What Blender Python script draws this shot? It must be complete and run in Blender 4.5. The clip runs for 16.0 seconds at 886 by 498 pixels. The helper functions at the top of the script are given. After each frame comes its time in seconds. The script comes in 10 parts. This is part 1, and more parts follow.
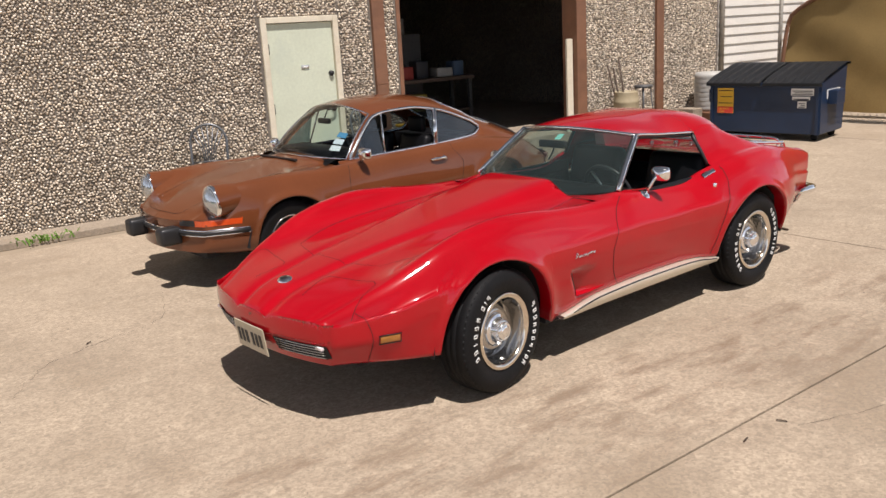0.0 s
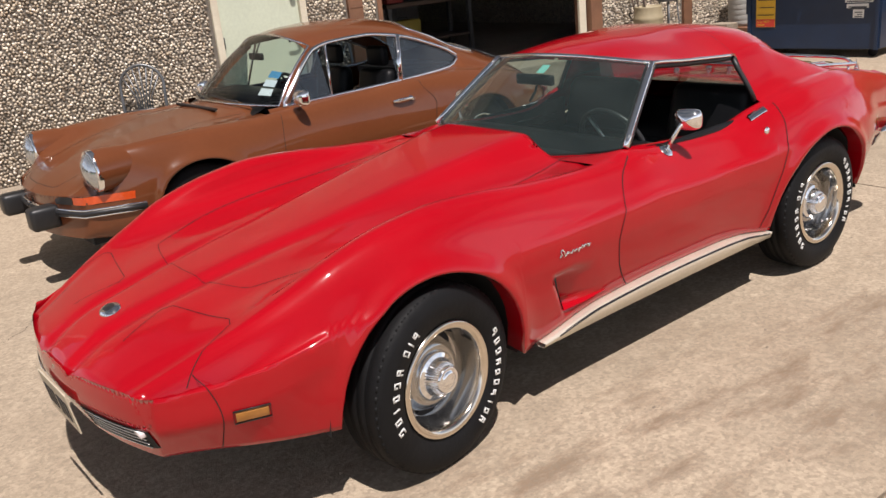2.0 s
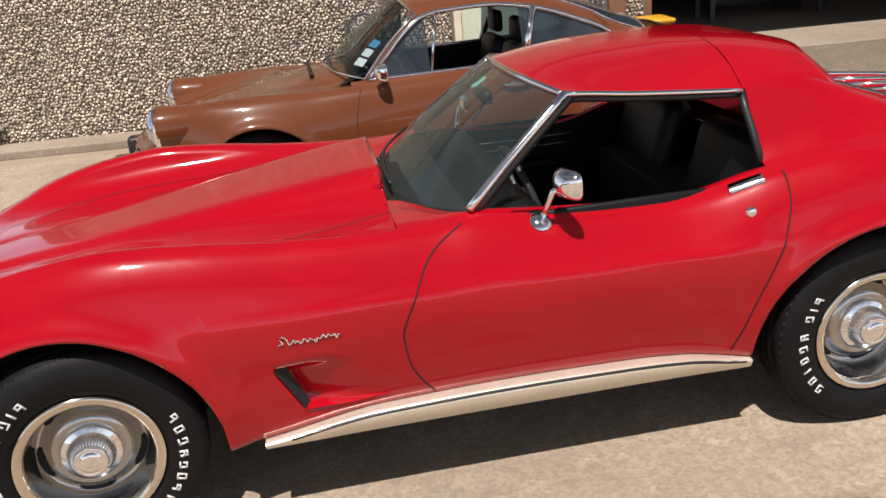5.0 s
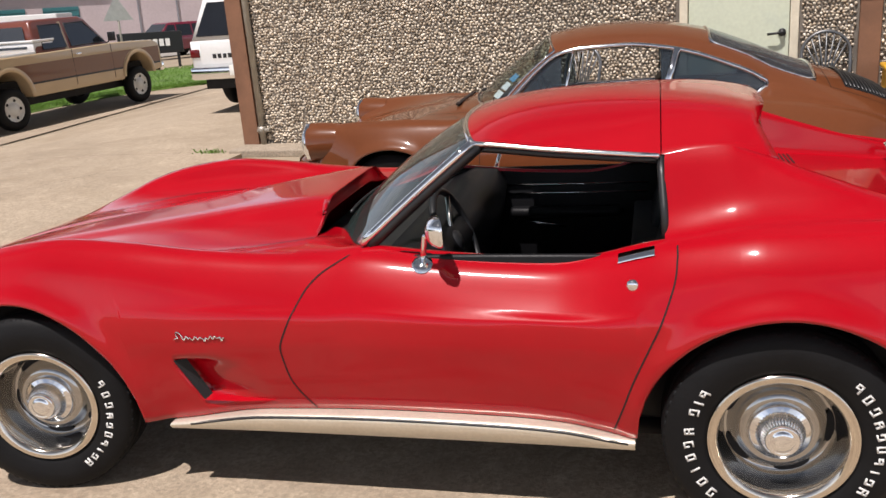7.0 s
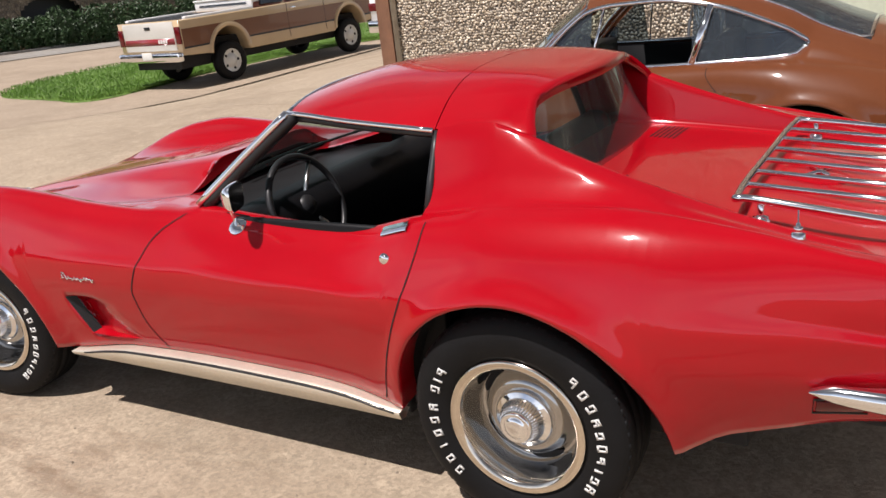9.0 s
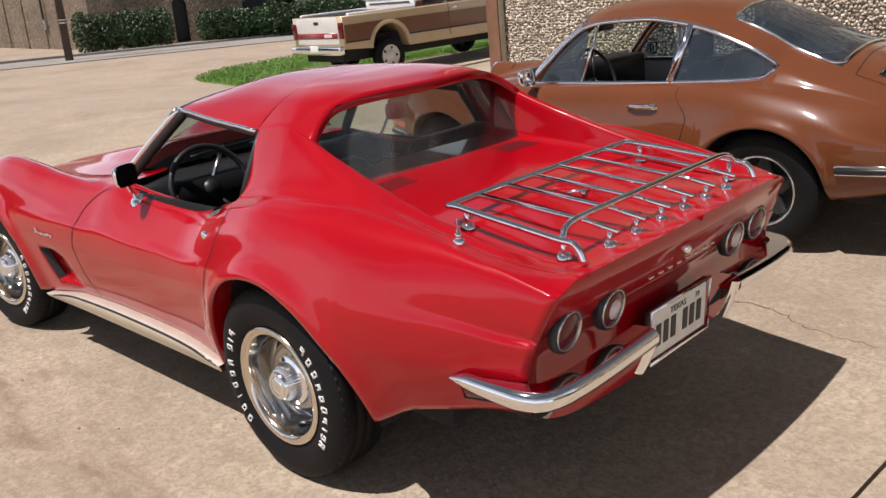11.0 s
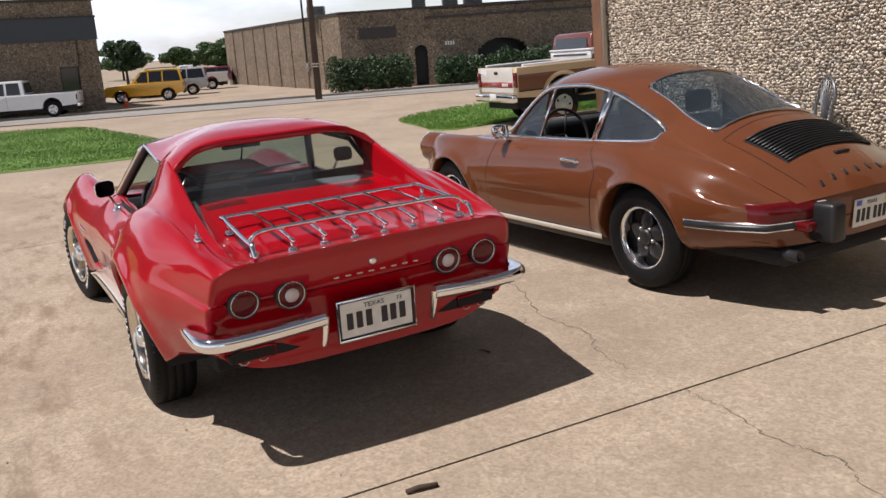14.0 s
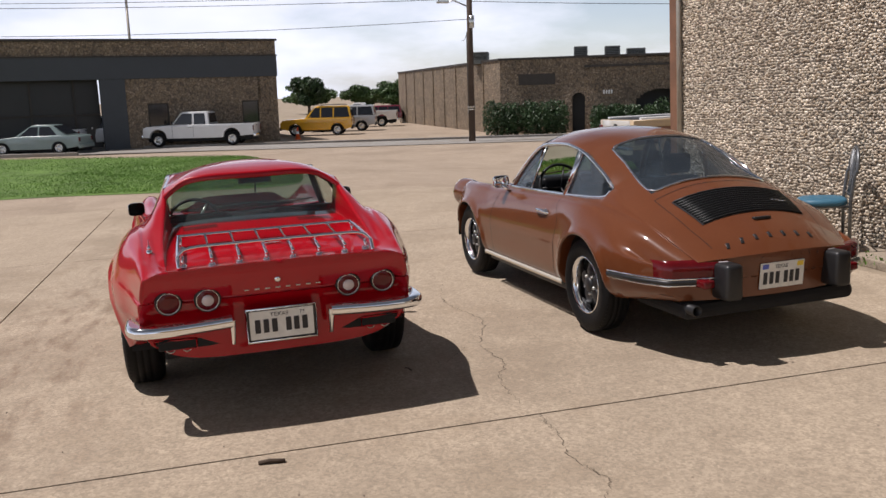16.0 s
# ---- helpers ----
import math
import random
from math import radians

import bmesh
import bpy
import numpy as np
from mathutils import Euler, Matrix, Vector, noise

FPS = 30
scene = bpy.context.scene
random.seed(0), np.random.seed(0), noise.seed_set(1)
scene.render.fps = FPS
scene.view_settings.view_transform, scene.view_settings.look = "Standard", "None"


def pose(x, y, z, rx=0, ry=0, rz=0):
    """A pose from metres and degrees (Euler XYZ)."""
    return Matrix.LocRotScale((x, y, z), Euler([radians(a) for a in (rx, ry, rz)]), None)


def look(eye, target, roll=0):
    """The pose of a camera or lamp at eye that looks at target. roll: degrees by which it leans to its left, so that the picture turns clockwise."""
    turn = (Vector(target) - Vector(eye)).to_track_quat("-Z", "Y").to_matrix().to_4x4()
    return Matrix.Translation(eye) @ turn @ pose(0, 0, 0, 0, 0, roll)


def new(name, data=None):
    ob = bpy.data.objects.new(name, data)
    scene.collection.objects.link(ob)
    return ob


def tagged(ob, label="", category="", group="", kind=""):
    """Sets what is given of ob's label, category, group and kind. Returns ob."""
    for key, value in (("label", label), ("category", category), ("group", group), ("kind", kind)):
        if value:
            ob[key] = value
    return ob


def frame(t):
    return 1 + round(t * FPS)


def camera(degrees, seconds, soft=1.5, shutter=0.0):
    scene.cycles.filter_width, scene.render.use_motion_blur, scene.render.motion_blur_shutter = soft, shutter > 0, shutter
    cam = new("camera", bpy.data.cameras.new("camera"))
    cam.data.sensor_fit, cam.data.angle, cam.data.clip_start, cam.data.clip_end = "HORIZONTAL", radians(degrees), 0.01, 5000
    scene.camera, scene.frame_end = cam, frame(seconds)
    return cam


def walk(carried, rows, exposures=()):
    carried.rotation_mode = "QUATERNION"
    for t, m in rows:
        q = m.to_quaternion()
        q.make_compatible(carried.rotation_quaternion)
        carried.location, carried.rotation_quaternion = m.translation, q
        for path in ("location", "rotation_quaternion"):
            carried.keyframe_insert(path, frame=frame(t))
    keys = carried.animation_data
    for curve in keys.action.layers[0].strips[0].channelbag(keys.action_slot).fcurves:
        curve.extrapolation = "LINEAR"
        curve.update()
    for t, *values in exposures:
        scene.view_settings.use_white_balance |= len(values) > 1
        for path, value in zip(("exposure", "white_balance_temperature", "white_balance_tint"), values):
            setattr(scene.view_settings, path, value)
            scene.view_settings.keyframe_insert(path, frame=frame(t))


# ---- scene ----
from mathutils.bvhtree import BVHTree

LENS = camera(54.0, 16.0, soft=1.5)
PATH = [
    (0, (-4.257, -3.92, 1.912), (-3.009, -2.438, 1.417), -3.3),
    (0.5, (-3.961, -3.648, 1.887), (-2.724, -2.16, 1.381), -4.3),
    (1, (-3.635, -3.354, 1.855), (-2.38, -1.892, 1.322), -6.2),
    (1.5, (-3.311, -3.144, 1.8), (-2.085, -1.665, 1.242), -5.7),
    (2, (-2.849, -2.929, 1.722), (-1.69, -1.432, 1.077), -5.8),
    (2.5, (-2.431, -2.896, 1.723), (-1.324, -1.366, 1.067), -6.9),
    (3, (-2.031, -2.916, 1.717), (-1.073, -1.282, 1.074), -5.7),
    (3.5, (-1.625, -2.917, 1.691), (-0.859, -1.189, 1.038), -5.4),
    (4, (-1.203, -2.979, 1.689), (-0.596, -1.198, 1.011), -4.9),
    (4.5, (-0.794, -3.062, 1.698), (-0.361, -1.24, 0.997), -4.6),
    (4.7, (-0.669, -3.079, 1.697), (-0.301, -1.243, 0.994), -4.9),
    (6.8, (0.721, -3.166, 1.683), (0.337, -1.297, 1.082), -4.5),
    (7, (0.897, -3.162, 1.67), (0.419, -1.311, 1.082), -4.6),
    (7.5, (1.25, -3.059, 1.66), (0.626, -1.249, 1.08), -5.2),
    (8, (1.535, -2.902, 1.658), (0.8, -1.136, 1.074), -5.6),
    (8.5, (1.861, -2.825, 1.616), (0.962, -1.146, 1.006), -6.1),
    (9, (2.265, -2.693, 1.62), (1.257, -1.09, 0.975), -6.8),
    (9.5, (2.606, -2.516, 1.614), (1.53, -0.948, 0.993), -7.8),
    (9.7, (2.72, -2.452, 1.607), (1.603, -0.912, 0.991), -7.4),
    (11.8, (4.115, -2.066, 1.57), (2.631, -0.851, 1.005), -5.8),
    (12, (4.261, -2.01, 1.578), (2.752, -0.818, 1.027), -5.82),
    (12.5, (4.578, -1.868, 1.581), (3.031, -0.713, 1.058), -5.47),
    (13, (4.935, -1.756, 1.567), (3.335, -0.663, 1.07), -4.82),
    (13.5, (5.243, -1.58, 1.57), (3.584, -0.582, 1.07), -5.16),
    (14, (5.499, -1.348, 1.566), (3.776, -0.439, 1.111), -5.38),
    (14.5, (5.854, -1.16, 1.557), (4.058, -0.377, 1.153), -5.6),
    (15, (6.105, -0.938, 1.562), (4.265, -0.264, 1.163), -5.25),
    (15.5, (6.336, -0.677, 1.575), (4.468, -0.07, 1.199), -4.11),
    (16, (6.686, -0.428, 1.574), (4.798, 0.142, 1.241), -3.08),
]
SLOPE = (1.09, -1.06)                         # the lot rises towards the building and away from the street
LOT = pose(0, 0, 0, *SLOPE)
walk(LENS, [(t, LOT @ look(eye, target, roll)) for t, eye, target, roll in PATH],
     [(0.0, 0.20, 6450, 17), (4.0, 0.20, 6450, 17), (7.0, 0.18, 6400, 17), (9.5, 0.21, 6400, 17), (12.0, 0.13, 6240, 18), (12.5, 0.22, 6220, 18), (14.0, 0.05, 6250, 18), (15.0, -0.10, 6280, 18), (16.0, -0.14, 6280, 18)])

# ---- world and sun ----
TO_SUN = Vector((-0.16, -0.46, 1.0)).normalized()
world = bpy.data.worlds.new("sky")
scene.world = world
world.use_nodes = True
wn, wl = world.node_tree.nodes, world.node_tree.links
wn.clear()
w_out, w_bg = wn.new("ShaderNodeOutputWorld"), wn.new("ShaderNodeBackground")
w_sky = wn.new("ShaderNodeTexSky")
w_sky.sky_type, w_sky.sun_disc = "NISHITA", False
w_sky.sun_elevation = math.asin(TO_SUN.z)
w_sky.sun_rotation = math.atan2(TO_SUN.x, TO_SUN.y)
w_geo, w_map = wn.new("ShaderNodeTexCoord"), wn.new("ShaderNodeMapping")
w_map.inputs["Scale"].default_value = (1.0, 1.0, 3.2)
w_noise = wn.new("ShaderNodeTexNoise")
w_noise.inputs["Scale"].default_value, w_noise.inputs["Detail"].default_value = 2.6, 9
w_noise.inputs["Roughness"].default_value = 0.58
w_ramp = wn.new("ShaderNodeValToRGB")
w_ramp.color_ramp.elements[0].position, w_ramp.color_ramp.elements[1].position = 0.40, 0.60
w_ramp.color_ramp.elements[0].color = (0.25, 0.25, 0.25, 1)
w_mix = wn.new("ShaderNodeMix")
w_mix.data_type = "RGBA"
w_shade = wn.new("ShaderNodeTexNoise")
w_shade.inputs["Scale"].default_value, w_shade.inputs["Detail"].default_value = 5.0, 6
w_cloud = wn.new("ShaderNodeMix")
w_cloud.data_type = "RGBA"
w_cloud.inputs[6].default_value, w_cloud.inputs[7].default_value = (4.6, 5.3, 6.2, 1), (10.2, 10.4, 10.6, 1)
wl.new(w_geo.outputs["Generated"], w_map.inputs["Vector"])
wl.new(w_map.outputs[0], w_noise.inputs["Vector"])
wl.new(w_map.outputs[0], w_shade.inputs["Vector"])
wl.new(w_noise.outputs["Fac"], w_ramp.inputs["Fac"])
wl.new(w_ramp.outputs["Color"], w_mix.inputs[0])
wl.new(w_sky.outputs["Color"], w_mix.inputs[6])
wl.new(w_shade.outputs["Fac"], w_cloud.inputs[0])
wl.new(w_cloud.outputs[2], w_mix.inputs[7])
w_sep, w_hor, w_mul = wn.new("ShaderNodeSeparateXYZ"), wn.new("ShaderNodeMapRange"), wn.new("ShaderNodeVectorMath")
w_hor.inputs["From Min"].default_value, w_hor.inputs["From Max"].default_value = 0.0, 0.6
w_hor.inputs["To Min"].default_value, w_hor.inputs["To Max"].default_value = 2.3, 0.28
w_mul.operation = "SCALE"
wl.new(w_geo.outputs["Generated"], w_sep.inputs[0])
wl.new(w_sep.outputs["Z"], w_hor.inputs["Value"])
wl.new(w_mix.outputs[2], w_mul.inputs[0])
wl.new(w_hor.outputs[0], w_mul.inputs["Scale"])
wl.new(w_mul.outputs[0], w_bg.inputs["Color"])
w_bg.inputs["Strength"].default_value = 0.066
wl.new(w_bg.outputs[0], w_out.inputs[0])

sun_data = bpy.data.lights.new("sun", "SUN")
sun_data.energy, sun_data.angle, sun_data.color = 5.0, radians(0.6), (1.0, 0.955, 0.88)
sun = new("sun", sun_data)
sun.matrix_world = look((0, 0, 30), Vector((0, 0, 30)) - TO_SUN)


# ---- materials ----
def mat(name, col, rough=0.5, metal=0.0, var=0.12, scale=6.0, bump=0.0, bscale=90.0, coat=0.0, fine=0.06, spec=0.5, rvar=0.0, dirt=None, dirt_amt=0.0, per_object=0.0):
    m = bpy.data.materials.new(name)
    m.use_nodes = True
    n, l = m.node_tree.nodes, m.node_tree.links
    p = n["Principled BSDF"]
    p.inputs["Roughness"].default_value, p.inputs["Metallic"].default_value = rough, metal
    p.inputs["Specular IOR Level"].default_value = spec
    p.inputs["Coat Weight"].default_value, p.inputs["Coat Roughness"].default_value = coat, 0.03
    tc = n.new("ShaderNodeTexCoord")
    big, small = n.new("ShaderNodeTexNoise"), n.new("ShaderNodeTexNoise")
    big.inputs["Scale"].default_value, big.inputs["Detail"].default_value = scale, 5
    small.inputs["Scale"].default_value, small.inputs["Detail"].default_value = scale * 14, 4
    for t in (big, small):
        l.new(tc.outputs["Object"], t.inputs["Vector"])
    a, b = n.new("ShaderNodeMapRange"), n.new("ShaderNodeMapRange")
    for r, v in ((a, var), (b, fine)):
        r.inputs["From Min"].default_value, r.inputs["From Max"].default_value = 0.25, 0.75
        r.inputs["To Min"].default_value, r.inputs["To Max"].default_value = 1 - v, 1 + v
    l.new(big.outputs["Fac"], a.inputs["Value"])
    l.new(small.outputs["Fac"], b.inputs["Value"])
    mul = n.new("ShaderNodeMath")
    mul.operation = "MULTIPLY"
    l.new(a.outputs[0], mul.inputs[0])
    l.new(b.outputs[0], mul.inputs[1])
    last = mul.outputs[0]
    if per_object:
        oi, o = n.new("ShaderNodeObjectInfo"), n.new("ShaderNodeMapRange")
        o.inputs["To Min"].default_value, o.inputs["To Max"].default_value = 1 - per_object, 1 + per_object
        l.new(oi.outputs["Random"], o.inputs["Value"])
        m2 = n.new("ShaderNodeMath")
        m2.operation = "MULTIPLY"
        l.new(last, m2.inputs[0])
        l.new(o.outputs[0], m2.inputs[1])
        last = m2.outputs[0]
    sc = n.new("ShaderNodeVectorMath")
    sc.operation = "SCALE"
    sc.inputs[0].default_value = col[:3]
    l.new(last, sc.inputs["Scale"])
    out = sc.outputs[0]
    if dirt:
        d, dr, dm = n.new("ShaderNodeTexNoise"), n.new("ShaderNodeValToRGB"), n.new("ShaderNodeMix")
        d.inputs["Scale"].default_value, d.inputs["Detail"].default_value, d.inputs["Roughness"].default_value = scale * 0.35, 8, 0.65
        dr.color_ramp.elements[0].position, dr.color_ramp.elements[1].position = 0.50, 0.72
        dm.data_type = "RGBA"
        dm.inputs[7].default_value = (*dirt, 1)
        l.new(tc.outputs["Object"], d.inputs["Vector"])
        l.new(d.outputs["Fac"], dr.inputs["Fac"])
        am = n.new("ShaderNodeMath")
        am.operation = "MULTIPLY"
        am.inputs[1].default_value = dirt_amt
        l.new(dr.outputs["Color"], am.inputs[0])
        l.new(am.outputs[0], dm.inputs[0])
        l.new(out, dm.inputs[6])
        out = dm.outputs[2]
    l.new(out, p.inputs["Base Color"])
    if rvar:
        r = n.new("ShaderNodeMapRange")
        r.inputs["To Min"].default_value, r.inputs["To Max"].default_value = max(rough - rvar, 0.02), min(rough + rvar, 1)
        l.new(big.outputs["Fac"], r.inputs["Value"])
        l.new(r.outputs[0], p.inputs["Roughness"])
    if bump:
        bn, bt = n.new("ShaderNodeBump"), n.new("ShaderNodeTexNoise")
        bt.inputs["Scale"].default_value, bt.inputs["Detail"].default_value = bscale, 5
        bn.inputs["Strength"].default_value, bn.inputs["Distance"].default_value = bump, 0.01
        l.new(tc.outputs["Object"], bt.inputs["Vector"])
        l.new(bt.outputs["Fac"], bn.inputs["Height"])
        l.new(bn.outputs[0], p.inputs["Normal"])
    return m


def glass_mat(name, tint, alpha_t=0.75, rough=0.01, sky_sheen=0.0, sky_sheen_col=(0.5, 0.52, 0.5)):
    """Thin tinted pane: clear transmission with a mirror-like gloss by Fresnel. A pale diffuse mix can paint in
    reflected sky.
    """
    m = bpy.data.materials.new(name)
    m.use_nodes = True
    n, l = m.node_tree.nodes, m.node_tree.links
    n.clear()
    out, mix = n.new("ShaderNodeOutputMaterial"), n.new("ShaderNodeMixShader")
    tr, gl, fr = n.new("ShaderNodeBsdfTransparent"), n.new("ShaderNodeBsdfGlossy"), n.new("ShaderNodeLayerWeight")
    tr.inputs["Color"].default_value = (*[c * alpha_t for c in tint], 1)
    gl.inputs["Roughness"].default_value = rough
    fr.inputs["Blend"].default_value = 0.5
    rise, gloss = n.new("ShaderNodeMath"), n.new("ShaderNodeMapRange")
    rise.operation = "POWER"
    rise.inputs[1].default_value = 4.5
    gloss.inputs["To Min"].default_value, gloss.inputs["To Max"].default_value = 0.06, 1.0
    l.new(fr.outputs["Facing"], rise.inputs[0])
    l.new(rise.outputs[0], gloss.inputs["Value"])
    l.new(gloss.outputs[0], mix.inputs[0])
    l.new(tr.outputs[0], mix.inputs[1])
    l.new(gl.outputs[0], mix.inputs[2])
    last = mix.outputs[0]
    # pale diffuse layer painted over the pane for the sky it reflects
    if sky_sheen:
        film, df, nz, amount = n.new("ShaderNodeMixShader"), n.new("ShaderNodeBsdfDiffuse"), n.new("ShaderNodeTexNoise"), n.new("ShaderNodeMapRange")
        df.inputs["Color"].default_value = (*sky_sheen_col, 1)
        nz.inputs["Scale"].default_value, nz.inputs["Detail"].default_value = 3.0, 6
        amount.inputs["To Min"].default_value, amount.inputs["To Max"].default_value = sky_sheen * 0.5, sky_sheen * 1.5
        l.new(nz.outputs["Fac"], amount.inputs["Value"])
        l.new(amount.outputs[0], film.inputs[0])
        l.new(last, film.inputs[1])
        l.new(df.outputs[0], film.inputs[2])
        last = film.outputs[0]
    l.new(last, out.inputs[0])
    return m


RED = mat("red_paint", (0.350, 0.0018, 0.0072), 0.30, coat=0.9, var=0.06, fine=0.02, scale=2.5, bump=0.012, bscale=9, spec=0.05)
BROWN = mat("brown_paint", (0.135, 0.043, 0.0165), 0.30, coat=0.9, var=0.06, fine=0.03, scale=2.5, bump=0.01, bscale=9, spec=0.05)
for lacquer in (RED, BROWN):
    lacquer.node_tree.nodes["Principled BSDF"].inputs["Coat IOR"].default_value = 1.5
    lacquer.node_tree.nodes["Principled BSDF"].inputs["Coat Roughness"].default_value = 0.05
CHROME = mat("chrome", (0.86, 0.87, 0.88), 0.07, 1.0, var=0.03, fine=0.02, rvar=0.03)
STEEL = mat("brushed_steel", (0.62, 0.62, 0.60), 0.28, 1.0, var=0.08, rvar=0.08)
BLACK_RUBBER = mat("tyre_rubber", (0.0075, 0.0075, 0.008), 0.6, spec=0.16, var=0.25, scale=9, bump=0.15, bscale=60)
BLACK_TRIM = mat("black_trim", (0.015, 0.015, 0.016), 0.42, var=0.2)
DARK = mat("dark_underside", (0.010, 0.010, 0.011), 0.85, var=0.3)
VINYL = mat("black_vinyl", (0.006, 0.006, 0.007), 0.45, spec=0.22, var=0.2, bump=0.1, bscale=160)
SILL = mat("sill_alloy", (0.72, 0.66, 0.55), 0.32, 0.55, var=0.06, rvar=0.08)
RING = mat("beauty_ring", (0.72, 0.66, 0.57), 0.14, 1.0, var=0.06, rvar=0.08)
WHITE = mat("white_paint", (0.78, 0.78, 0.76), 0.35, coat=0.6, var=0.05)
LETTER = mat("white_letters", (0.66, 0.66, 0.64), 0.55, var=0.08)
LENS_RED = mat("red_lens", (0.11, 0.004, 0.006), 0.15, coat=0.7, spec=0.1, var=0.2, scale=20)
LENS_WHITE = mat("clear_lens", (0.62, 0.55, 0.55), 0.12, coat=1.0, var=0.1, scale=20)
AMBER = mat("amber_lens", (0.55, 0.065, 0.010), 0.15, coat=1.0, var=0.12, scale=30)
AMBER_DULL = mat("amber_marker", (0.42, 0.17, 0.03), 0.3, coat=0.4, var=0.2, scale=30)
# these three panes carry reflected sky as a painted diffuse colour
SHIELD_GLASS = glass_mat("windscreen_glass", (0.62, 0.78, 0.72), 0.8, sky_sheen=0.035, sky_sheen_col=(0.36, 0.50, 0.48))
QUARTER_GLASS = glass_mat("quarter_glass", (0.25, 0.32, 0.36), 0.75, sky_sheen=0.055, sky_sheen_col=(0.34, 0.44, 0.54))
REAR_GLASS = glass_mat("rear_screen_glass", (0.62, 0.70, 0.64), 0.85, sky_sheen=0.075, sky_sheen_col=(0.42, 0.50, 0.47))
WHEEL_SILVER = mat("silver_wheel", (0.44, 0.435, 0.425), 0.07, 0.97, var=0.08, rvar=0.08)
SIDE_GLASS = glass_mat("side_glass", (0.75, 0.86, 0.82), 0.85)
DARK_GLASS = glass_mat("tinted_glass", (0.30, 0.36, 0.36), 0.75)
BUILDING_GLASS = mat("dark_window", (0.012, 0.014, 0.018), 0.08, var=0.2, spec=0.8)
FRONT_PLATE = mat("plate_tan", (0.50, 0.44, 0.33), 0.4, var=0.12, scale=25)
PLATE = mat("plate_white", (0.74, 0.74, 0.70), 0.4, var=0.12, scale=25)
PLATE_INK = mat("plate_ink", (0.02, 0.02, 0.025), 0.5)
FRAME_DARK = mat("seam_shadow", (0.012, 0.004, 0.004), 0.9, var=0.1)
BROWN_SEAM = mat("brown_seam", (0.014, 0.006, 0.003), 0.9, var=0.1)


# ---- mesh helpers ----
def mesh_of(name, bm, material, smooth=True):
    me = bpy.data.meshes.new(name)
    bm.to_mesh(me)
    bm.free()
    for m in material if isinstance(material, (list, tuple)) else (material,):
        me.materials.append(m)
    if smooth:
        me.shade_smooth()
    return me


def part(name, bm, material, parent=None, label="", smooth=True, m=None):
    ob = new(name, mesh_of(name, bm, material, smooth))
    if parent:
        ob.parent = parent
    if m is not None:
        ob.matrix_basis = m
    if label:
        ob["label"] = label
    return ob


def thing(name, label, category, m=None, group="", kind=""):
    ob = new(name)
    if m is not None:
        ob.matrix_world = m
    return tagged(ob, label, category, group, kind)


def box(bm, x0, y0, z0, x1, y1, z1, bevel=0.0, m=None, seg=2):
    r = bmesh.ops.create_cube(bm, size=1.0)
    vs = r["verts"]
    for v in vs:
        v.co = Vector(((x0 + x1) / 2 + v.co.x * (x1 - x0), (y0 + y1) / 2 + v.co.y * (y1 - y0), (z0 + z1) / 2 + v.co.z * (z1 - z0)))
    if bevel:
        es = list({e for v in vs for e in v.link_edges})
        got = bmesh.ops.bevel(bm, geom=es, offset=bevel, segments=seg, affect="EDGES", profile=0.5)
        vs = list({v for f in got["faces"] for v in f.verts} | {v for v in vs if v.is_valid})
    if m is not None:
        bmesh.ops.transform(bm, matrix=m, verts=vs)
    return vs


def cyl(bm, p, q, r, n=16, r2=None, cap=True):
    p, q = Vector(p), Vector(q)
    d = q - p
    res = bmesh.ops.create_cone(bm, cap_ends=cap, segments=n, radius1=r, radius2=r if r2 is None else r2, depth=d.length)
    m = Matrix.Translation((p + q) / 2) @ d.to_track_quat("Z", "Y").to_matrix().to_4x4()
    bmesh.ops.transform(bm, matrix=m, verts=res["verts"])
    return res["verts"]


def tube(bm, pts, r, n=8, closed=False, flat=1.0):
    """A round bar along points."""
    pts = [Vector(p) for p in pts]
    rings, k = [], len(pts)
    up = Vector((0, 0, 1))
    for i, p in enumerate(pts):
        a = pts[(i - 1) % k] if (closed or i) else p
        b = pts[(i + 1) % k] if (closed or i < k - 1) else p
        d = (b - a).normalized()
        s = d.cross(up)
        s = s.normalized() if s.length > 1e-3 else Vector((0, 1, 0)).cross(d).normalized()
        u = s.cross(d).normalized()
        rings.append([bm.verts.new(p + r * (math.cos(2 * math.pi * j / n) * s + flat * math.sin(2 * math.pi * j / n) * u)) for j in range(n)])
    for i in range(k if closed else k - 1):
        a, b = rings[i], rings[(i + 1) % k]
        for j in range(n):
            bm.faces.new((a[j], a[(j + 1) % n], b[(j + 1) % n], b[j]))
    if not closed:
        bm.faces.new(rings[0][::-1])
        bm.faces.new(rings[-1])


def lathe(bm, prof, n=48, m=None):
    """Turns (radius, along y) round the y axis."""
    rings = []
    for r, y in prof:
        rings.append([bm.verts.new((r * math.cos(2 * math.pi * j / n), y, r * math.sin(2 * math.pi * j / n))) for j in range(n)] if r > 1e-5 else [bm.verts.new((0, y, 0))])
    made = [v for r in rings for v in r]
    for a, b in zip(rings, rings[1:]):
        for j in range(n):
            k = (j + 1) % n
            if len(a) == 1 and len(b) == 1:
                continue
            if len(a) == 1:
                bm.faces.new((a[0], b[k], b[j]))
            elif len(b) == 1:
                bm.faces.new((a[j], a[k], b[0]))
            else:
                bm.faces.new((a[j], a[k], b[k], b[j]))
    if m is not None:
        bmesh.ops.transform(bm, matrix=m, verts=made)
    return made


